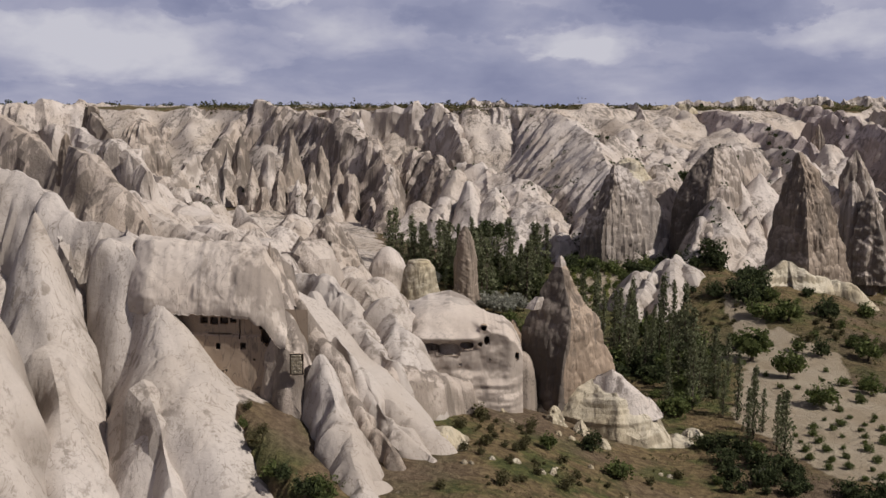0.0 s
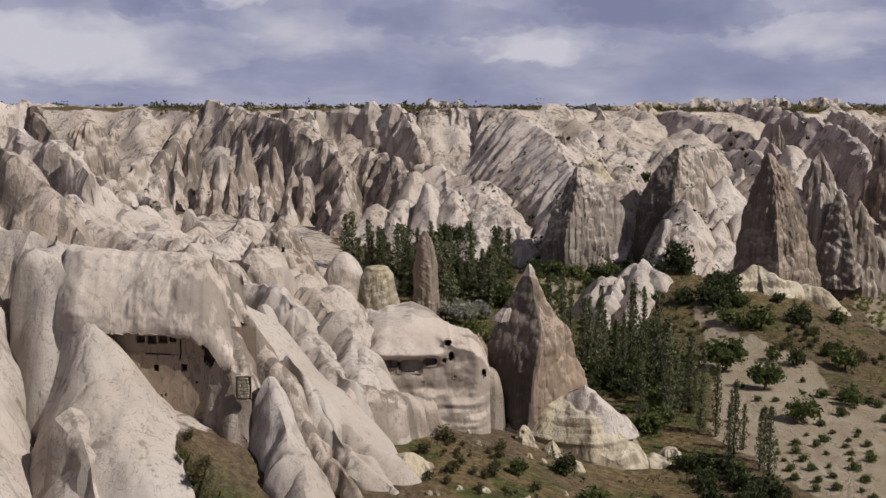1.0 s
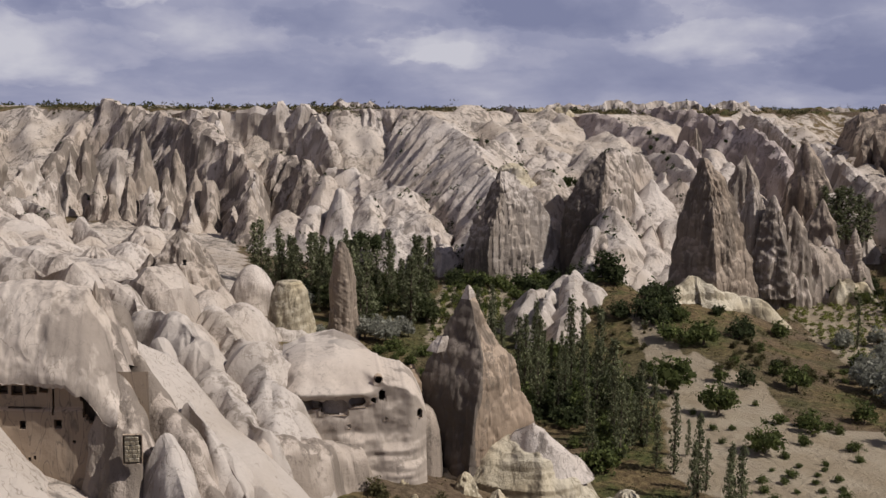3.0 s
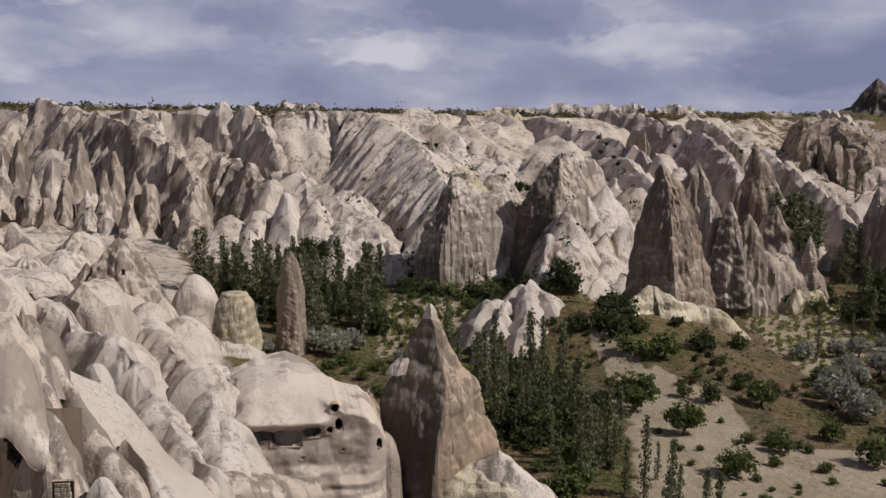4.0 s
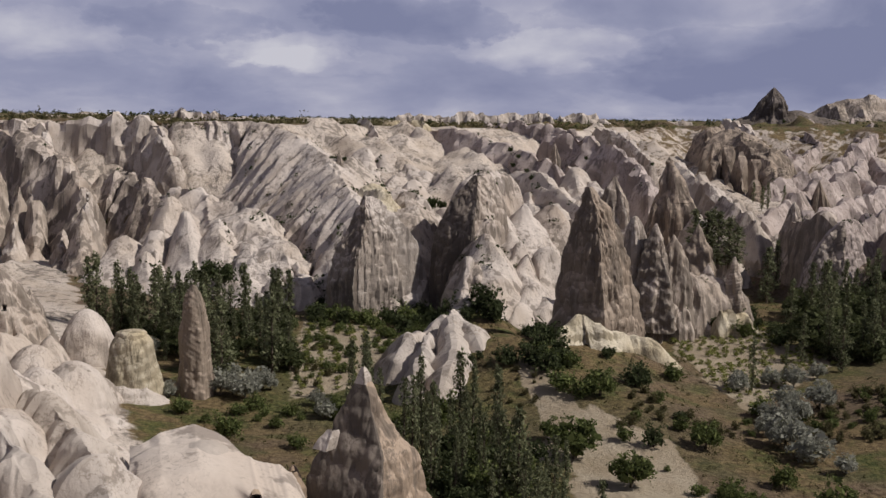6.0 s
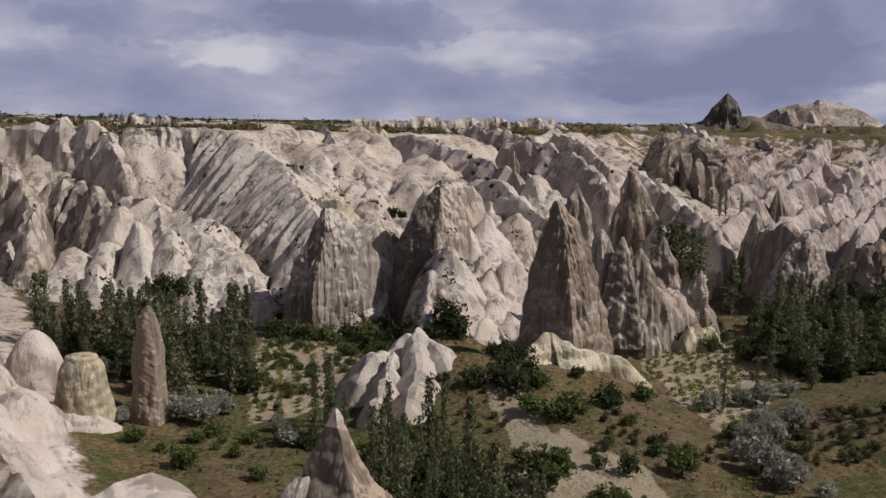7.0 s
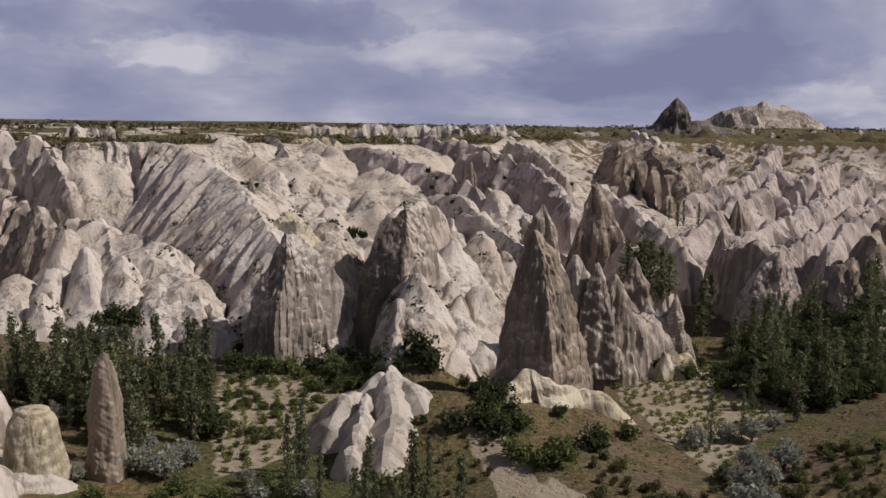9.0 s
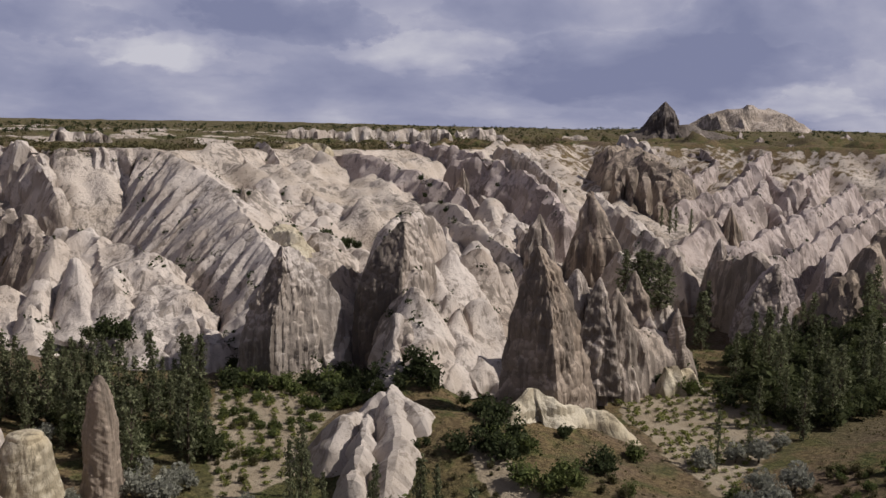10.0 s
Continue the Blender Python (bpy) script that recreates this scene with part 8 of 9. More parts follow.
def stick(verts, faces, a, b, ra, rb, sides=5):
    a, b = Vector(a), Vector(b)
    ax = (b - a).normalized()
    u = ax.orthogonal().normalized()
    w = ax.cross(u)
    n = len(verts)
    for p, r in ((a, ra), (b, rb)):
        for i in range(sides):
            t = 2 * math.pi * i / sides
            verts.append(tuple(p + (u * math.cos(t) + w * math.sin(t)) * r))
    for i in range(sides):
        j = (i + 1) % sides
        faces.append((n + i, n + j, n + sides + j, n + sides + i))


def plant(name, seed, mat, label, category, kind, fine=1.0):
    """A plant of unit height under an empty: trunk with limbs, and a crown of leaf clumps."""
    rng = np.random.default_rng(seed)
    root = new(name)
    tagged(root, label, category)
    tv, tf, clumps = [], [], []
    if kind == "poplar":
        stick(tv, tf, (0, 0, -0.04), (0, 0, 0.55), 0.016, 0.008)
        stick(tv, tf, (0, 0, 0.55), (0, 0, 0.97), 0.008, 0.002)
        for i in range(90):
            z = 0.04 + 0.94 * (i + rng.uniform(0, 1)) / 90
            r = 0.085 * max(0.05, 1 - abs(z - 0.36) / 0.68) ** 0.75 * rng.uniform(0.1, 1.3)
            t = rng.uniform(0, 6.28)
            clumps.append((r * math.cos(t), r * math.sin(t), z, rng.uniform(0.02, 0.042)))
            if i % 4 == 0:
                stick(tv, tf, (0, 0, max(0.03, z - 0.16)), (r * math.cos(t), r * math.sin(t), z), 0.005, 0.002, 3)
        lv, lf = leaves(rng, clumps, 9, 0.018, 1.5)
    elif kind == "round":
        # limbs rise from a short trunk; the crown hangs low and closes round them
        stick(tv, tf, (0, 0, -0.05), (0.02, 0, 0.24), 0.04, 0.03)
        lobes = [(0, 0, 0.58, 0.34)] + [(0.24 * math.cos(t), 0.24 * math.sin(t), rng.uniform(0.26, 0.5), rng.uniform(0.2, 0.28)) for t in (k * 1.047 + rng.uniform(-0.4, 0.4) for k in range(6))]
        for x, y, z, r in lobes:
            stick(tv, tf, (0.02, 0, rng.uniform(0.12, 0.22)), (x, y, z), 0.014, 0.006, 4)
            for _ in range(int(13 * fine)):
                d = rng.normal(size=3)
                d *= r * rng.uniform(0.55, 1.0) / np.linalg.norm(d)
                clumps.append((x + d[0], y + d[1], max(0.12, z + 0.9 * d[2]), rng.uniform(0.05, 0.1)))
        lv, lf = leaves(rng, clumps, 13, 0.034 / fine**0.4)
        inner, _ = leaves(rng, [(x, y, z, r * 0.8) for x, y, z, r in lobes], 22, 0.1)
        lf += [(n, n + 1, n + 2, n + 3) for n in range(len(lv), len(lv) + len(inner), 4)]
        lv += inner
    elif kind == "vine":
        for i in range(4):
            t = i * 1.6 + rng.uniform(0, 0.5)
            tip = (0.4 * math.cos(t), 0.4 * math.sin(t), rng.uniform(0.5, 0.8))
            stick(tv, tf, (0, 0, -0.06), tip, 0.03, 0.01, 4)
            clumps += [(tip[0] * k, tip[1] * k, tip[2] * rng.uniform(0.6, 1.1), 0.3) for k in (0.5, 1.05)]
        lv, lf = leaves(rng, clumps, 9, 0.17)
    else:
        # several stems, leafy down to the soil
        for i in range(9):
            t, z = i * 0.7 + rng.uniform(0, 0.5), rng.uniform(0.3, 0.72)
            r = rng.uniform(0.05, 0.4)
            tip = (r * math.cos(t), r * math.sin(t), z)
            stick(tv, tf, (0, 0, -0.06), tip, 0.02, 0.006, 4)
            for _ in range(7):
                clumps.append((tip[0] + rng.normal() * 0.12, tip[1] + rng.normal() * 0.12, max(0.08, tip[2] * rng.uniform(0.2, 1.2)), rng.uniform(0.1, 0.18)))
        lv, lf = leaves(rng, clumps, 8, 0.06)
        inner, _ = leaves(rng, [(0.18 * math.cos(t), 0.18 * math.sin(t), 0.34, 0.26) for t in (0, 2.1, 4.2)], 30, 0.12)
        lf += [(n, n + 1, n + 2, n + 3) for n in range(len(lv), len(lv) + len(inner), 4)]
        lv += inner
    trunk = new("trunk" if kind in ("poplar", "round") else "stem", mesh_from("trunk", tv, tf, BARK))
    crown = new("crown", mesh_from("crown", lv, lf, mat))
    trunk.parent = crown.parent = root
    return root


STOCK = {
    "poplar": [plant("poplar_tree", 11 + i, POPLAR, "tall slender grey-green poplar in the valley", "tree", "poplar") for i in range(4)],
    "round": [plant("fruit_tree", 21 + i, FRUIT, "round-crowned dark green fruit tree on bare soil", "tree", "round") for i in range(4)],
    "grove": [plant("broadleaf_tree", 81 + i, GROVE, "dark green broadleaf tree in a dense grove", "tree", "round", 1.8) for i in range(4)],
    "silver": [plant("oleaster_tree", 31 + i, SILVER, "silvery grey-leaved oleaster in the valley bottom", "tree", "round", 1.5) for i in range(3)],
    "dark": [plant("juniper_bush", 41 + i, JUNIPER, "dense dark green bush on a dry slope", "bush", "bush") for i in range(4)],
    "green": [plant("green_bush", 51 + i, FRUIT, "leafy green bush among dry grass", "bush", "bush") for i in range(3)],
    "scrub": [plant("scrub_bush", 61 + i, SCRUB, "dull olive scrub on pale rock", "bush", "bush") for i in range(3)],
    "vine": [plant("grape_vine", 71 + i, VINE, "low yellow-green vine on sandy soil", "vine", "vine") for i in range(3)],
}
_used = set()
_pick = random.Random(5)


def grow(kind, x, y, height, group, z=None, wide=1.0):
    """Sets a plant of that kind, of a height in metres, on the ground at x, y, or at z on a rock."""
    ob = _pick.choice(STOCK[kind])
    z = float(ground_height(x, y)) if z is None else z
    wide = wide * _pick.uniform(0.85, 1.15)
    m = pose(x, y, z, 0, 0, _pick.uniform(0, 360))
    if ob.name not in _used:
        _used.add(ob.name)
        ob.matrix_basis = m
    else:
        ob = copy_thing(ob, m)
    ob.scale = (height * wide, height * wide, height)
    tagged(ob, group=group)
    return ob


def grove(kind, poly, count, low, high, group, seed, gap=1.5, wide=1.0):
    """Scatters plants over a polygon on the plan."""
    rng = random.Random(seed)
    xs, ys = [p[0] for p in poly], [p[1] for p in poly]
    done = []
    for _ in range(count * 30):
        x, y = rng.uniform(min(xs), max(xs)), rng.uniform(min(ys), max(ys))
        if len(done) < count and inside(poly, np.array(x), np.array(y), 0.01) > 0.5 and all((x - a) ** 2 + (y - b) ** 2 > gap * gap for a, b in done):
            done.append((x, y))
            grow(kind, x, y, rng.uniform(low, high), group, wide=wide)


def vineyard(poly, dx, dy, turn, group):
    """Vines in loose rows over a polygon on the plan."""
    rng = random.Random(9)
    ca, sa = math.cos(radians(turn)), math.sin(radians(turn))
    cx, cy = sum(p[0] for p in poly) / len(poly), sum(p[1] for p in poly) / len(poly)
    for i in range(-30, 31):
        for j in range(-30, 31):
            u, v = i * dx + rng.uniform(-0.5, 0.5), j * dy + rng.uniform(-0.5, 0.5)
            x, y = cx + u * ca - v * sa, cy + u * sa + v * ca
            if inside(poly, np.array(x), np.array(y), 0.01) > 0.5 and rng.random() < 0.85:
                grow("vine", x, y, rng.uniform(0.7, 1.25), group, wide=1.25)


# ---- trees, bushes and vines in their places ----
grow("round", 56.1, 168.5, 6.2, "orchard and bushes")
grow("round", 55.4, 151.3, 5.0, "orchard and bushes")
grow("round", 74.5, 182.3, 5.4, "orchard and bushes")
grow("round", 77.3, 156.0, 6.3, "orchard and bushes")
grow("round", 78.1, 167.9, 4.2, "orchard and bushes")
grow("round", 66.4, 160.6, 3.9, "orchard and bushes")
grow("round", 54.0, 181.8, 7.6, "orchard and bushes")
grow("round", 53.8, 189.6, 4.4, "orchard and bushes")
grow("dark", 77.5, 210.3, 5.1, "orchard and bushes")
grow("green", 87.7, 217.5, 4.1, "orchard and bushes")
grow("green", 62.0, 207.1, 4.9, "orchard and bushes")
grow("green", 64.4, 202.8, 4.3, "orchard and bushes")
grow("dark", 77.2, 222.2, 3.2, "orchard and bushes")
grow("round", 67.0, 202.8, 5.8, "orchard and bushes")
grow("dark", 97.2, 292.2, 8.8, "orchard and bushes")
grow("dark", 84.1, 278.6, 8.0, "orchard and bushes")
grow("dark", 67.0, 263.0, 7.8, "orchard and bushes")
grow("dark", 60.6, 217.8, 5.1, "orchard and bushes")
grow("dark", 62.8, 214.7, 5.1, "orchard and bushes")
grow("dark", 56.8, 219.1, 4.1, "orchard and bushes")
grow("dark", 48.3, 224.6, 2.7, "orchard and bushes")
grow("dark", 51.5, 222.9, 1.9, "orchard and bushes")
grow("green", 94.0, 199.5, 4.1, "orchard and bushes")
grow("dark", 66.6, 183.1, 4.0, "orchard and bushes")
grow("green", 63.3, 185.9, 3.2, "orchard and bushes")
grow("green", 70.9, 161.5, 1.8, "orchard and bushes")
grow("green", 62.8, 155.5, 2.1, "orchard and bushes")
grow("green", 68.5, 153.3, 2.0, "orchard and bushes")
grow("green", 70.2, 163.2, 1.9, "orchard and bushes")
grow("green", 55.1, 160.9, 1.2, "orchard and bushes")
grow("green", 52.6, 168.9, 1.1, "orchard and bushes")
grow("green", 51.4, 178.3, 1.3, "orchard and bushes")
grow("green", 64.4, 174.7, 1.2, "orchard and bushes")
grow("green", 52.4, 161.0, 1.3, "orchard and bushes")
grow("green", 51.5, 155.5, 1.2, "orchard and bushes")
grow("green", 67.1, 149.1, 1.3, "orchard and bushes")
grow("green", 74.3, 149.1, 1.4, "orchard and bushes")
grow("green", 57.6, 149.9, 1.4, "orchard and bushes")
grow("green", 63.7, 164.7, 2.2, "orchard and bushes")
grow("green", 67.0, 163.9, 3.2, "orchard and bushes")
grow("dark", 76.3, 193.5, 2.1, "orchard and bushes")
grow("round", 42.1, 170.6, 6.2, "orchard and bushes")
grow("dark", 46.5, 179.0, 4.9, "orchard and bushes")
grow("silver", 88.5, 183.5, 6.6, "oleasters")
grow("silver", 89.0, 178.1, 6.4, "oleasters")
grow("silver", 100.5, 201.5, 5.3, "oleasters")
grow("silver", 105.7, 199.5, 6.3, "oleasters")
grow("silver", 99.2, 214.4, 5.0, "oleasters")
grow("silver", 90.6, 172.1, 3.6, "oleasters")
grow("silver", 93.9, 195.9, 4.5, "oleasters")
grow("poplar", 102.3, 214.8, 10.0, "poplars by the field")
grow("poplar", 111.1, 217.8, 8.1, "poplars by the field")
grow("poplar", 45.4, 151.4, 4.8, "poplars by the field")
grow("poplar", 41.3, 155.3, 6.3, "poplars by the field")
grow("poplar", 41.8, 160.8, 5.8, "poplars by the field")
grow("silver", 9.0, 225.7, 5.4, "oleasters")
grow("silver", 12.9, 223.1, 5.3, "oleasters")
grow("silver", 11.8, 237.0, 3.8, "oleasters")
grow("silver", 16.2, 230.1, 4.6, "oleasters")
grow("silver", 24.0, 210.6, 4.2, "oleasters")
grow("silver", 23.8, 218.2, 3.5, "oleasters")
grow("silver", -1.6, 254.6, 4.2, "oleasters")
grow("silver", 0.6, 224.2, 3.5, "oleasters")
grow("silver", 30.6, 209.1, 4.2, "oleasters")
grow("silver", 94.6, 193.1, 5.4, "oleasters")
grow("silver", 97.2, 193.8, 6.4, "oleasters")
grow("silver", 89.0, 189.5, 4.4, "oleasters")
grow("silver", 107.2, 216.3, 4.7, "oleasters")
grow("silver", 110.9, 214.9, 5.2, "oleasters")
grow("silver", 118.4, 218.4, 4.3, "oleasters")
grow("silver", 100.8, 217.2, 4.1, "oleasters")
grove("poplar", [(3, 243), (10, 242), (23, 241), (29, 282), (16, 282), (0, 281), (-14, 273)], 24, 6, 16, "poplars behind the pillar", 1, 2.6, wide=1.3)
grove("poplar", [(9, 232), (16, 230), (27, 262), (30, 289), (14, 282), (-0, 265), (-3, 252)], 28, 5, 15, "poplars behind the pillar", 2, 2.6, wide=1.35)
grove("poplar", [(-11, 263), (-1, 259), (13, 292), (-6, 291)], 16, 8, 13, "poplars behind the pillar", 3, 2.4, wide=1.4)
grove("grove", [(3, 243), (23, 241), (29, 282), (0, 281), (-14, 273)], 26, 4, 8, "trees under the poplars", 27, 3.0)
grove("poplar", [(29, 167), (37, 165), (45, 187), (41, 197), (35, 198), (30, 184)], 24, 6, 15, "poplars along the stream", 4, 1.9, wide=0.9)
grove("poplar", [(32, 150), (41, 147), (46, 168), (36, 170)], 14, 6, 13, "poplars along the stream", 26, 2.0, wide=1.1)
grove("green", [(30, 148), (43, 146), (46, 168), (33, 170)], 16, 1.5, 4, "bushes under poplars", 28, 1.8)
grove("poplar", [(26, 208), (32, 206), (36, 214), (32, 224)], 5, 8, 13, "poplars along the stream", 5, 2.5)
grove("green", [(25, 166), (40, 163), (48, 192), (37, 215)], 16, 3, 6, "bushes under poplars", 6, 2.0)
grove("dark", [(27, 165), (40, 163), (46, 187), (39, 208)], 12, 3, 6, "bushes under poplars", 7, 2.0)
grove("poplar", [(136, 256), (129, 229), (132, 222), (155, 231), (180, 252), (195, 273), (181, 290), (160, 286)], 34, 8, 16, "grove on the east side", 8, 2.8, wide=1.30)
grove("grove", [(136, 256), (129, 229), (132, 222), (155, 231), (180, 252), (195, 273), (181, 290), (160, 286)], 52, 5, 11, "grove on the east side", 9, 2.6, wide=1.10)
grove("dark", [(136, 256), (129, 229), (132, 222), (155, 231), (180, 252), (195, 273), (181, 290), (160, 286)], 34, 4, 7, "grove on the east side", 10, 2.4)
grow("poplar", 125.5, 221.0, 13.1, "grove on the east side", wide=1.30)
grow("poplar", 135.3, 224.7, 12.6, "grove on the east side", wide=1.30)
grow("poplar", 124.6, 232.3, 10.2, "grove on the east side", wide=1.30)
grow("poplar", 166.1, 305.8, 14.1, "grove on the east side", wide=1.30)
grow("poplar", 164.3, 307.1, 11.0, "grove on the east side", wide=1.30)
grow("poplar", 268.1, 470.0, 11.6, "poplars in a side valley", z=28.0, wide=1.30)
grow("poplar", 265.1, 470.0, 10.3, "poplars in a side valley", z=27.5, wide=1.30)
grow("poplar", 276.2, 470.0, 10.9, "poplars in a side valley", z=27.4, wide=1.30)
grow("poplar", 260.5, 470.0, 9.2, "poplars in a side valley", z=30.6, wide=1.30)
grow("poplar", 143.9, 312.0, 12.1, "poplars in a side valley", z=28.8, wide=2.20)
grow("poplar", 147.5, 312.0, 14.5, "poplars in a side valley", z=25.6, wide=2.20)
grow("poplar", 151.1, 312.0, 15.4, "poplars in a side valley", z=24.7, wide=2.20)
grow("poplar", 154.7, 312.0, 14.0, "poplars in a side valley", z=24.6, wide=2.20)
grow("poplar", 157.3, 312.0, 10.9, "poplars in a side valley", z=25.3, wide=2.20)
grow("poplar", 149.0, 312.0, 10.7, "poplars in a side valley", z=30.1, wide=2.20)
grow("poplar", 153.0, 290.0, 14.6, "poplars in a side valley", wide=1.60)
grow("green", 38.6, 286.4, 4.8, "bushes at the foot of the rocks")
grow("green", 41.1, 281.6, 5.3, "bushes at the foot of the rocks")
grow("green", 44.4, 280.8, 4.7, "bushes at the foot of the rocks")
grow("green", 34.3, 288.3, 4.3, "bushes at the foot of the rocks")
grow("green", 54.3, 278.1, 5.9, "bushes at the foot of the rocks")
grow("dark", 58.9, 281.1, 6.0, "bushes at the foot of the rocks")
grow("dark", 58.0, 270.9, 5.1, "bushes at the foot of the rocks")
grow("green", 51.0, 279.1, 3.5, "bushes at the foot of the rocks")
grow("dark", 67.6, 292.4, 7.6, "bushes at the foot of the rocks")
grow("dark", 71.1, 290.9, 6.3, "bushes at the foot of the rocks")
grow("dark", 66.8, 256.4, 6.5, "bushes at the foot of the rocks")
grow("dark", 79.8, 290.8, 6.4, "bushes at the foot of the rocks")
grow("dark", 82.8, 269.4, 7.1, "bushes at the foot of the rocks")
grow("dark", 90.4, 281.8, 6.9, "bushes at the foot of the rocks")
grow("dark", 67.3, 227.2, 5.7, "bushes at the foot of the rocks")
grow("dark", 66.5, 219.0, 5.4, "bushes at the foot of the rocks")
grow("green", 67.6, 217.2, 4.1, "bushes at the foot of the rocks")
grow("green", 64.0, 217.8, 4.5, "bushes at the foot of the rocks")
grow("dark", 77.1, 209.8, 4.9, "bushes at the foot of the rocks")
grow("green", 88.5, 218.2, 3.5, "bushes at the foot of the rocks")
grow("dark", 57.2, 218.7, 3.5, "bushes at the foot of the rocks")
grow("dark", 47.8, 220.6, 3.5, "bushes at the foot of the rocks")
grow("dark", 53.1, 222.8, 2.0, "bushes at the foot of the rocks")
grow("dark", 120.3, 262.6, 7.5, "bushes at the foot of the rocks")
grow("green", 120.5, 266.3, 5.1, "bushes at the foot of the rocks")
grow("green", 113.8, 269.3, 5.0, "bushes at the foot of the rocks")
grow("green", 125.4, 255.4, 4.9, "bushes at the foot of the rocks")
grow("dark", 87.3, 301.2, 2.9, "bushes at the foot of the rocks")
grow("green", 114.7, 265.0, 3.7, "bushes at the foot of the rocks")
grow("dark", 128.7, 246.4, 4.8, "bushes at the foot of the rocks")
grow("dark", 12.6, 315.0, 6.6, "bushes at the foot of the rocks", z=22.7)
grow("dark", 16.2, 315.0, 7.2, "bushes at the foot of the rocks", z=22.5)
grow("dark", 9.6, 315.0, 4.7, "bushes at the foot of the rocks", z=22.8)
grow("dark", 73.7, 352.0, 6.5, "bushes on the rocks", z=38.2, wide=0.80)
grow("dark", 78.6, 350.0, 5.6, "bushes on the rocks", z=37.6, wide=0.80)
grow("dark", 81.8, 350.0, 3.7, "bushes on the rocks", z=37.8, wide=0.80)
grow("dark", 71.8, 395.0, 1.8, "bushes on the rocks", z=49.2, wide=0.80)
grow("dark", 79.5, 315.0, 1.9, "bushes on the rocks", z=47.8, wide=0.80)
grow("dark", 128.9, 425.0, 2.8, "bushes on the rocks", z=52.6, wide=0.80)
grow("dark", 130.3, 420.0, 2.4, "bushes on the rocks", z=50.5, wide=0.80)
grow("dark", 91.1, 330.0, 2.9, "bushes on the rocks", z=45.6, wide=0.80)
grow("dark", 124.8, 410.0, 2.7, "bushes on the rocks", z=47.6, wide=0.80)
grow("dark", 124.5, 390.0, 2.6, "bushes on the rocks", z=44.1, wide=0.80)
grow("dark", 124.5, 395.0, 2.2, "bushes on the rocks", z=46.5, wide=0.80)
grow("dark", 79.8, 330.0, 1.7, "bushes on the rocks", z=35.5, wide=0.80)
grow("dark", 64.0, 335.0, 2.0, "bushes on the rocks", z=35.2, wide=0.80)
grow("dark", 115.5, 350.0, 3.9, "bushes on the rocks", z=32.0, wide=0.80)
grow("dark", 143.3, 400.0, 3.1, "bushes on the rocks", z=39.3, wide=0.80)
grow("dark", 149.8, 405.0, 2.7, "bushes on the rocks", z=41.8, wide=0.80)
grow("dark", 148.0, 390.0, 2.3, "bushes on the rocks", z=39.3, wide=0.80)
grow("dark", 56.0, 382.0, 2.7, "bushes on the rocks", z=50.0, wide=0.80)
grow("dark", 54.8, 384.0, 2.4, "bushes on the rocks", z=49.9, wide=0.80)
grow("dark", 58.1, 380.0, 2.3, "bushes on the rocks", z=50.2, wide=0.80)
grow("dark", 189.7, 430.0, 2.2, "bushes on the rocks", z=48.0, wide=0.80)
grow("dark", 118.1, 460.0, 2.6, "bushes on the rocks", z=56.6, wide=0.80)
grow("dark", 101.8, 465.0, 3.0, "bushes on the rocks", z=54.1, wide=0.80)
grow("dark", 94.0, 460.0, 2.1, "bushes on the rocks", z=50.0, wide=0.80)
grow("dark", 165.9, 440.0, 2.2, "bushes on the rocks", z=49.5, wide=0.80)
grow("green", 8.3, 202.9, 4.8, "bushes below the pillar")
grow("green", 2.4, 214.9, 3.7, "bushes below the pillar")
grow("green", 13.7, 217.1, 3.8, "bushes below the pillar")
grow("silver", 11.0, 225.8, 4.5, "bushes below the pillar")
grow("silver", 14.3, 227.6, 4.8, "bushes below the pillar")
grow("silver", 9.7, 232.1, 3.9, "bushes below the pillar")
grow("silver", 17.6, 228.3, 3.8, "bushes below the pillar")
grow("green", 15.8, 206.3, 2.5, "bushes below the pillar")
grow("green", 5.7, 210.5, 1.9, "bushes below the pillar")
grow("green", 17.4, 195.5, 2.9, "bushes below the pillar")
grow("green", 3.8, 198.0, 1.6, "bushes below the pillar")
grove("dark", [(36, 303), (73, 292), (62, 256), (32, 279)], 30, 2.5, 5.5, "bushes at the foot of the rocks", 11, 2.2)
grove("green", [(35, 297), (72, 289), (61, 255), (31, 278)], 16, 2, 4.5, "bushes at the foot of the rocks", 12, 2.2)
grove("dark", [(123, 274), (139, 270), (135, 252), (116, 260)], 12, 2.5, 5, "bushes at the foot of the rocks", 13, 2.2)
grove("dark", [(82, 273), (85, 260), (65, 217), (59, 219), (60, 229)], 9, 2.5, 4.5, "bushes on the dry bank", 14, 2.4)
grow("green", 20.2, 117.2, 3.0, "bushes on the dry slope")
grow("dark", 18.1, 125.2, 3.1, "bushes on the dry slope")
grow("scrub", 6.1, 102.3, 1.7, "bushes on the dry slope")
grow("scrub", 4.9, 114.1, 1.7, "bushes on the dry slope")
grow("dark", -12.5, 93.8, 2.7, "bushes on the dry slope")
grow("green", -10.7, 93.9, 2.7, "bushes on the dry slope")
grow("scrub", 12.8, 106.3, 1.6, "bushes on the dry slope")
grow("scrub", 9.1, 115.6, 1.7, "bushes on the dry slope")
grow("scrub", 10.9, 125.8, 1.7, "bushes on the dry slope")
grow("scrub", 2.3, 111.1, 1.4, "bushes on the dry slope")
grow("green", 40.8, 133.3, 2.0, "bushes on the dry slope")
grow("silver", 38.7, 123.8, 1.7, "bushes on the dry slope")
grow("silver", 35.6, 124.8, 1.5, "bushes on the dry slope")
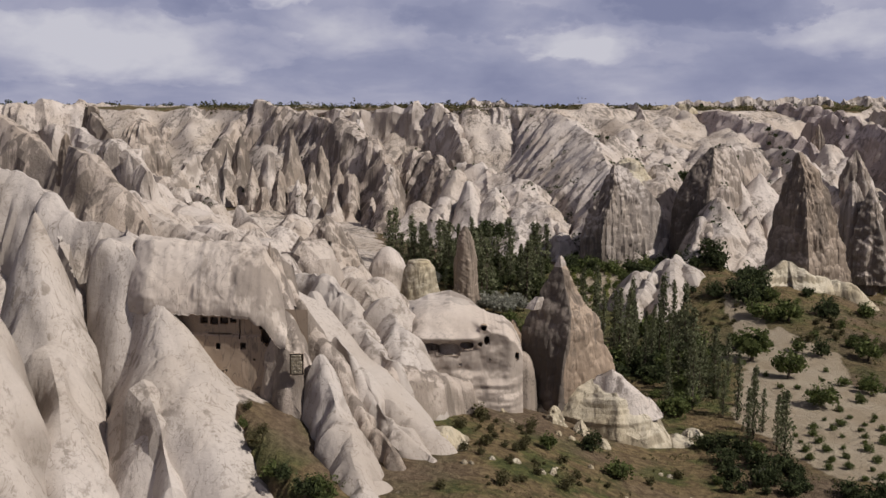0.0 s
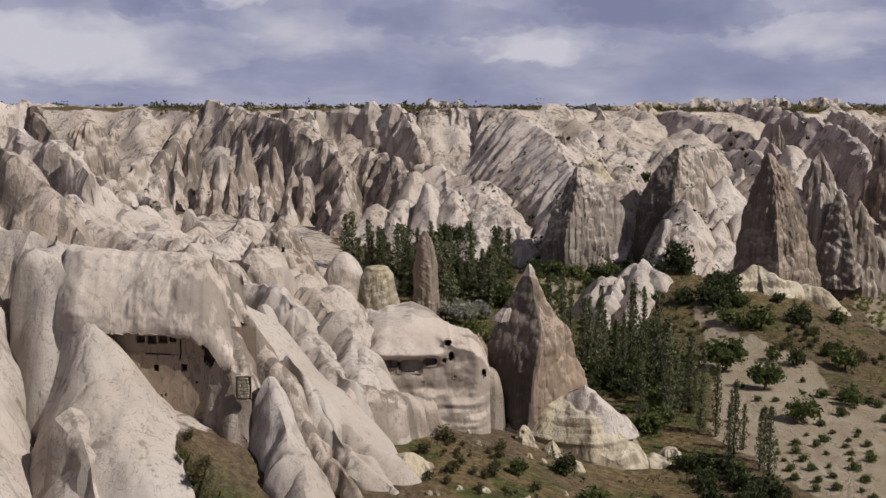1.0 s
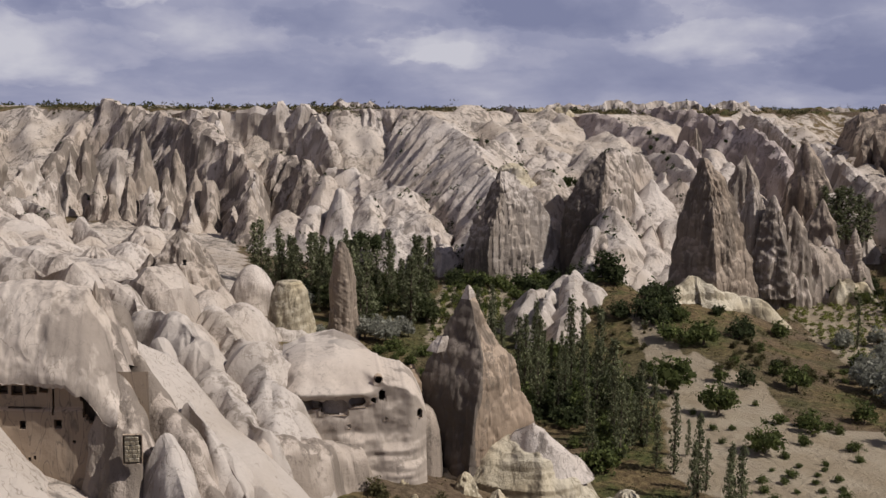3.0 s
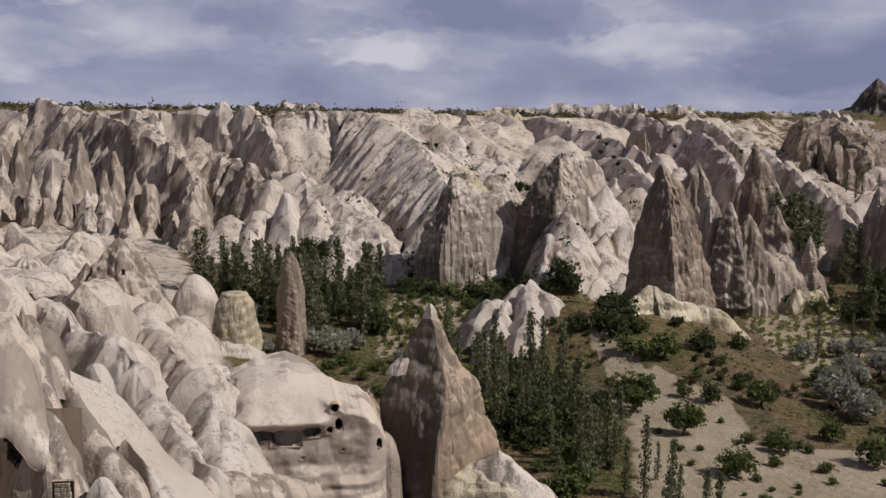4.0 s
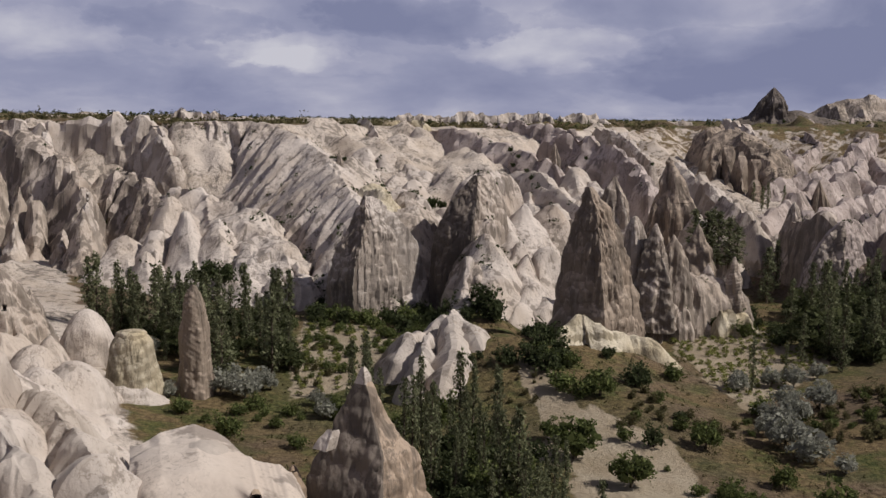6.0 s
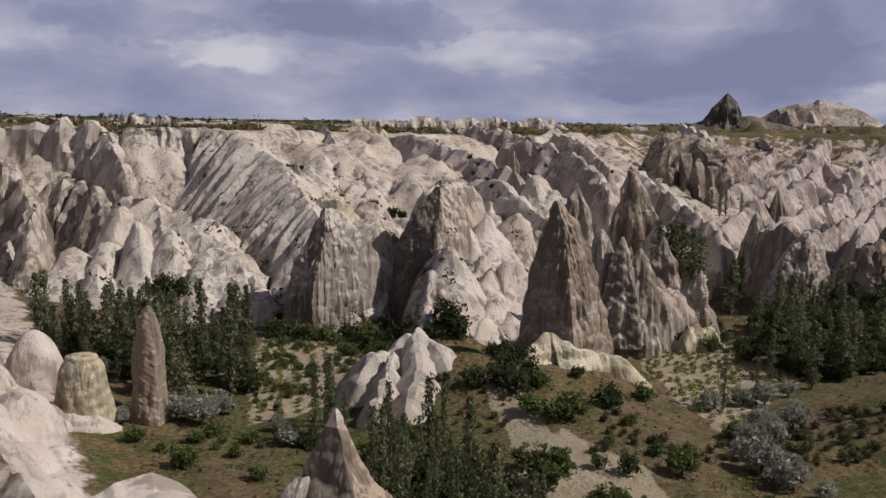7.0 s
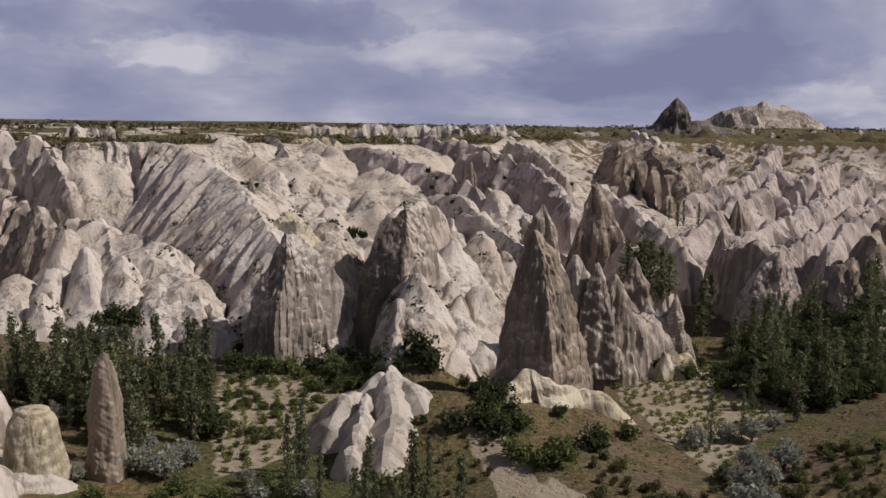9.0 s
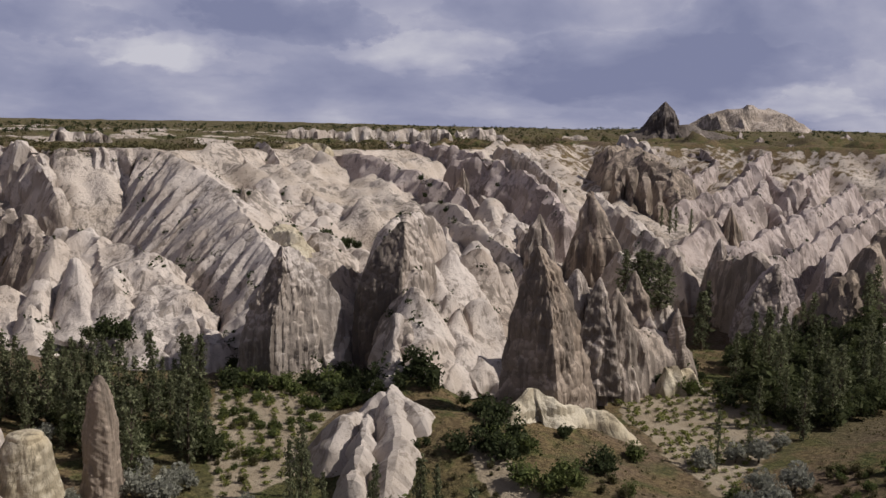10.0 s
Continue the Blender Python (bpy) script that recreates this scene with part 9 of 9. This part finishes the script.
grow("scrub", 28.4, 123.4, 1.6, "bushes on the dry slope")
grow("green", 32.9, 122.2, 1.6, "bushes on the dry slope")
grow("scrub", -0.1, 99.5, 1.2, "bushes on the dry slope")
grow("scrub", 4.6, 125.6, 1.9, "bushes on the dry slope")
grow("scrub", 2.1, 119.5, 1.7, "bushes on the dry slope")
grow("dark", 35.8, 128.0, 1.6, "bushes on the dry slope")
grow("round", 12.3, 119.2, 2.7, "bushes on the dry slope")
grow("scrub", 24.0, 118.2, 1.2, "bushes on the dry slope")
grow("scrub", -18.4, 101.1, 1.5, "bushes under the carved front")
grow("green", -19.9, 103.4, 1.3, "bushes under the carved front")
grow("green", -16.2, 97.7, 2.2, "bushes under the carved front")
grow("scrub", -22.4, 107.5, 1.2, "bushes under the carved front")
grow("scrub", -17.7, 101.7, 1.3, "bushes under the carved front")
grow("dark", -15.0, 96.6, 2.2, "bushes under the carved front")
grow("scrub", -20.3, 102.1, 1.5, "bushes under the carved front")
grow("scrub", -19.8, 105.9, 1.1, "bushes under the carved front")
grow("green", -11.6, 95.0, 2.4, "bushes under the carved front")
grove("dark", [(34, 136), (40, 133), (44, 122), (51, 117), (33, 117)], 22, 1.5, 3.5, "bushes along the ditch", 15, 1.5)
grove("poplar", [(36, 136), (41, 133), (45, 124), (47, 133), (42, 147)], 7, 6, 11, "poplars by the field", 16, 3)
grove("green", [(48, 143), (46, 128), (52, 121), (64, 149), (56, 147)], 34, 0.7, 1.5, "saplings in the orchard", 17, 2.4)
vineyard(VINES_EAST, 2.7, 2.5, 20, "vines of the east vineyard")
vineyard(VINES_WEST, 3.0, 2.8, -10, "vines of the west vineyard")
grove("green", [(31, 284), (54, 268), (39, 241), (21, 228)], 26, 1.4, 3.0, "bushes among the west vines", 18, 2.0)
grove("scrub", [(27, 266), (34, 266), (28, 227), (20, 226)], 10, 1, 2, "bushes among the west vines", 19, 1.5)
grove("green", [(28, 277), (46, 275), (32, 241), (22, 234)], 18, 1.2, 2.6, "bushes among the west vines", 20, 1.5)
grove("green", [(8, 216), (21, 213), (28, 223), (32, 211), (31, 206), (8, 211)], 14, 1.5, 3, "bushes below the pillar", 21, 2)
grove("green", [(80, 206), (80, 193), (109, 202), (130, 205), (107, 180), (65, 191)], 22, 1.0, 3.0, "bushes on the dry bank", 22, 2.5)
grove("scrub", [(76, 209), (80, 193), (109, 202), (130, 205), (107, 180), (65, 191)], 80, 0.6, 2.0, "scrub on the dry bank", 23, 1.5)
grove("scrub", [(50, 221), (61, 226), (80, 279), (64, 215), (53, 198), (45, 203)], 34, 0.6, 1.4, "scrub on the dry bank", 24, 1.0)
grove("scrub", [(3, 125), (11, 126), (16, 115), (27, 118), (4, 100)], 44, 0.4, 1.2, "scrub on the dry bank", 25, 0.8)

# low scrub and tufts over the valley floor, too many to count
_rng = np.random.default_rng(12)
_clumps = []
for _ in range(8000):
    _x, _y = _rng.uniform(2, 190), _rng.uniform(95, 330)
    _sandy = max(float(inside(q, np.array(_x), np.array(_y), 1.0)) for q in (FIELD, TRACK, VINES_EAST, VINES_WEST))
    if _sandy < 0.3 and perlin(np.array([_x / 16, _y / 16, 1.3])) + 0.2 * _rng.normal() > -0.02:
        _r = _rng.uniform(0.2, 0.75)
        _clumps.append((_x, _y, float(ground_height(_x, _y)) + 0.35 * _r, _r))
_lv, _lf = leaves(_rng, _clumps, 16, 0.16)
tagged(new("valley_scrub", mesh_from("valley_scrub", _lv, _lf, SCRUB)), "low olive scrub and tufts over the valley floor", "scrub", kind="stuff")
# tufts rooted on the ledges of the rocks
_clumps = []
for _spots in LEDGES:
    for _x, _y, _z in _spots:
        _r = _rng.uniform(0.4, 1.3) * (1.8 if _rng.random() < 0.12 else 1.0)
        _clumps.append((_x, _y, _z + 0.3 * _r, _r))
_lv, _lf = leaves(_rng, _clumps, 14, 0.4)
tagged(new("ledge_scrub", mesh_from("ledge_scrub", _lv, _lf, JUNIPER)), "small dark tufts rooted on ledges of the pale rocks", "scrub", kind="stuff")
# scrub and trees of the plateau, too far to count
_rng = np.random.default_rng(3)
_clumps = []
for _ in range(6500):
    _x, _y = _rng.uniform(-480, 1100), _rng.uniform(440, 1500)
    _e = rim_distance(np.array(_x), np.array(_y))
    if _e > 1 and perlin(np.array([_x / 90, _y / 90, 3.3])) + 0.25 * _rng.normal() > -0.05:
        _r = _rng.uniform(0.6, 2.2) * (1.8 if _rng.random() < 0.08 else 1.0)
        _clumps.append((_x, _y, float(ground_height(_x, _y)) + 0.6 * _r, _r))
for _ in range(1500):
    _x = _rng.uniform(-130, 330)
    _y = float(np.interp(_x, RIM[:, 0], RIM[:, 1])) + abs(_rng.normal()) * 40 - 4
    if perlin(np.array([_x / 25, _y / 25, 8.3])) > -0.1:
        _r = _rng.uniform(0.6, 1.9)
        _clumps.append((_x, _y, float(ground_height(_x, _y)) + 0.5 * _r, _r))
_lv, _lf = leaves(_rng, _clumps, 12, 0.55)
tagged(new("plateau_scrub", mesh_from("plateau_scrub", _lv, _lf, SCRUB)), "olive scrub scattered over the plateau", "scrub", kind="stuff")
_clumps = []
for _ in range(1100):
    _x, _y = _rng.uniform(-480, 1600), _rng.uniform(560, 2000)
    if rim_distance(np.array(_x), np.array(_y)) > 30:
        _r = _rng.uniform(1.2, 2.6)
        _z = float(ground_height(_x, _y))
        _clumps += [(_x + _rng.normal() * _r * 0.6, _y + _rng.normal() * _r * 0.6, _z + _r * _rng.uniform(0.5, 1.5), _r * 0.7) for _ in range(3)]
_lv, _lf = leaves(_rng, _clumps, 16, 0.7)
tagged(new("plateau_trees", mesh_from("plateau_trees", _lv, _lf, JUNIPER)), "small dark trees scattered over the plateau", "trees", kind="stuff")
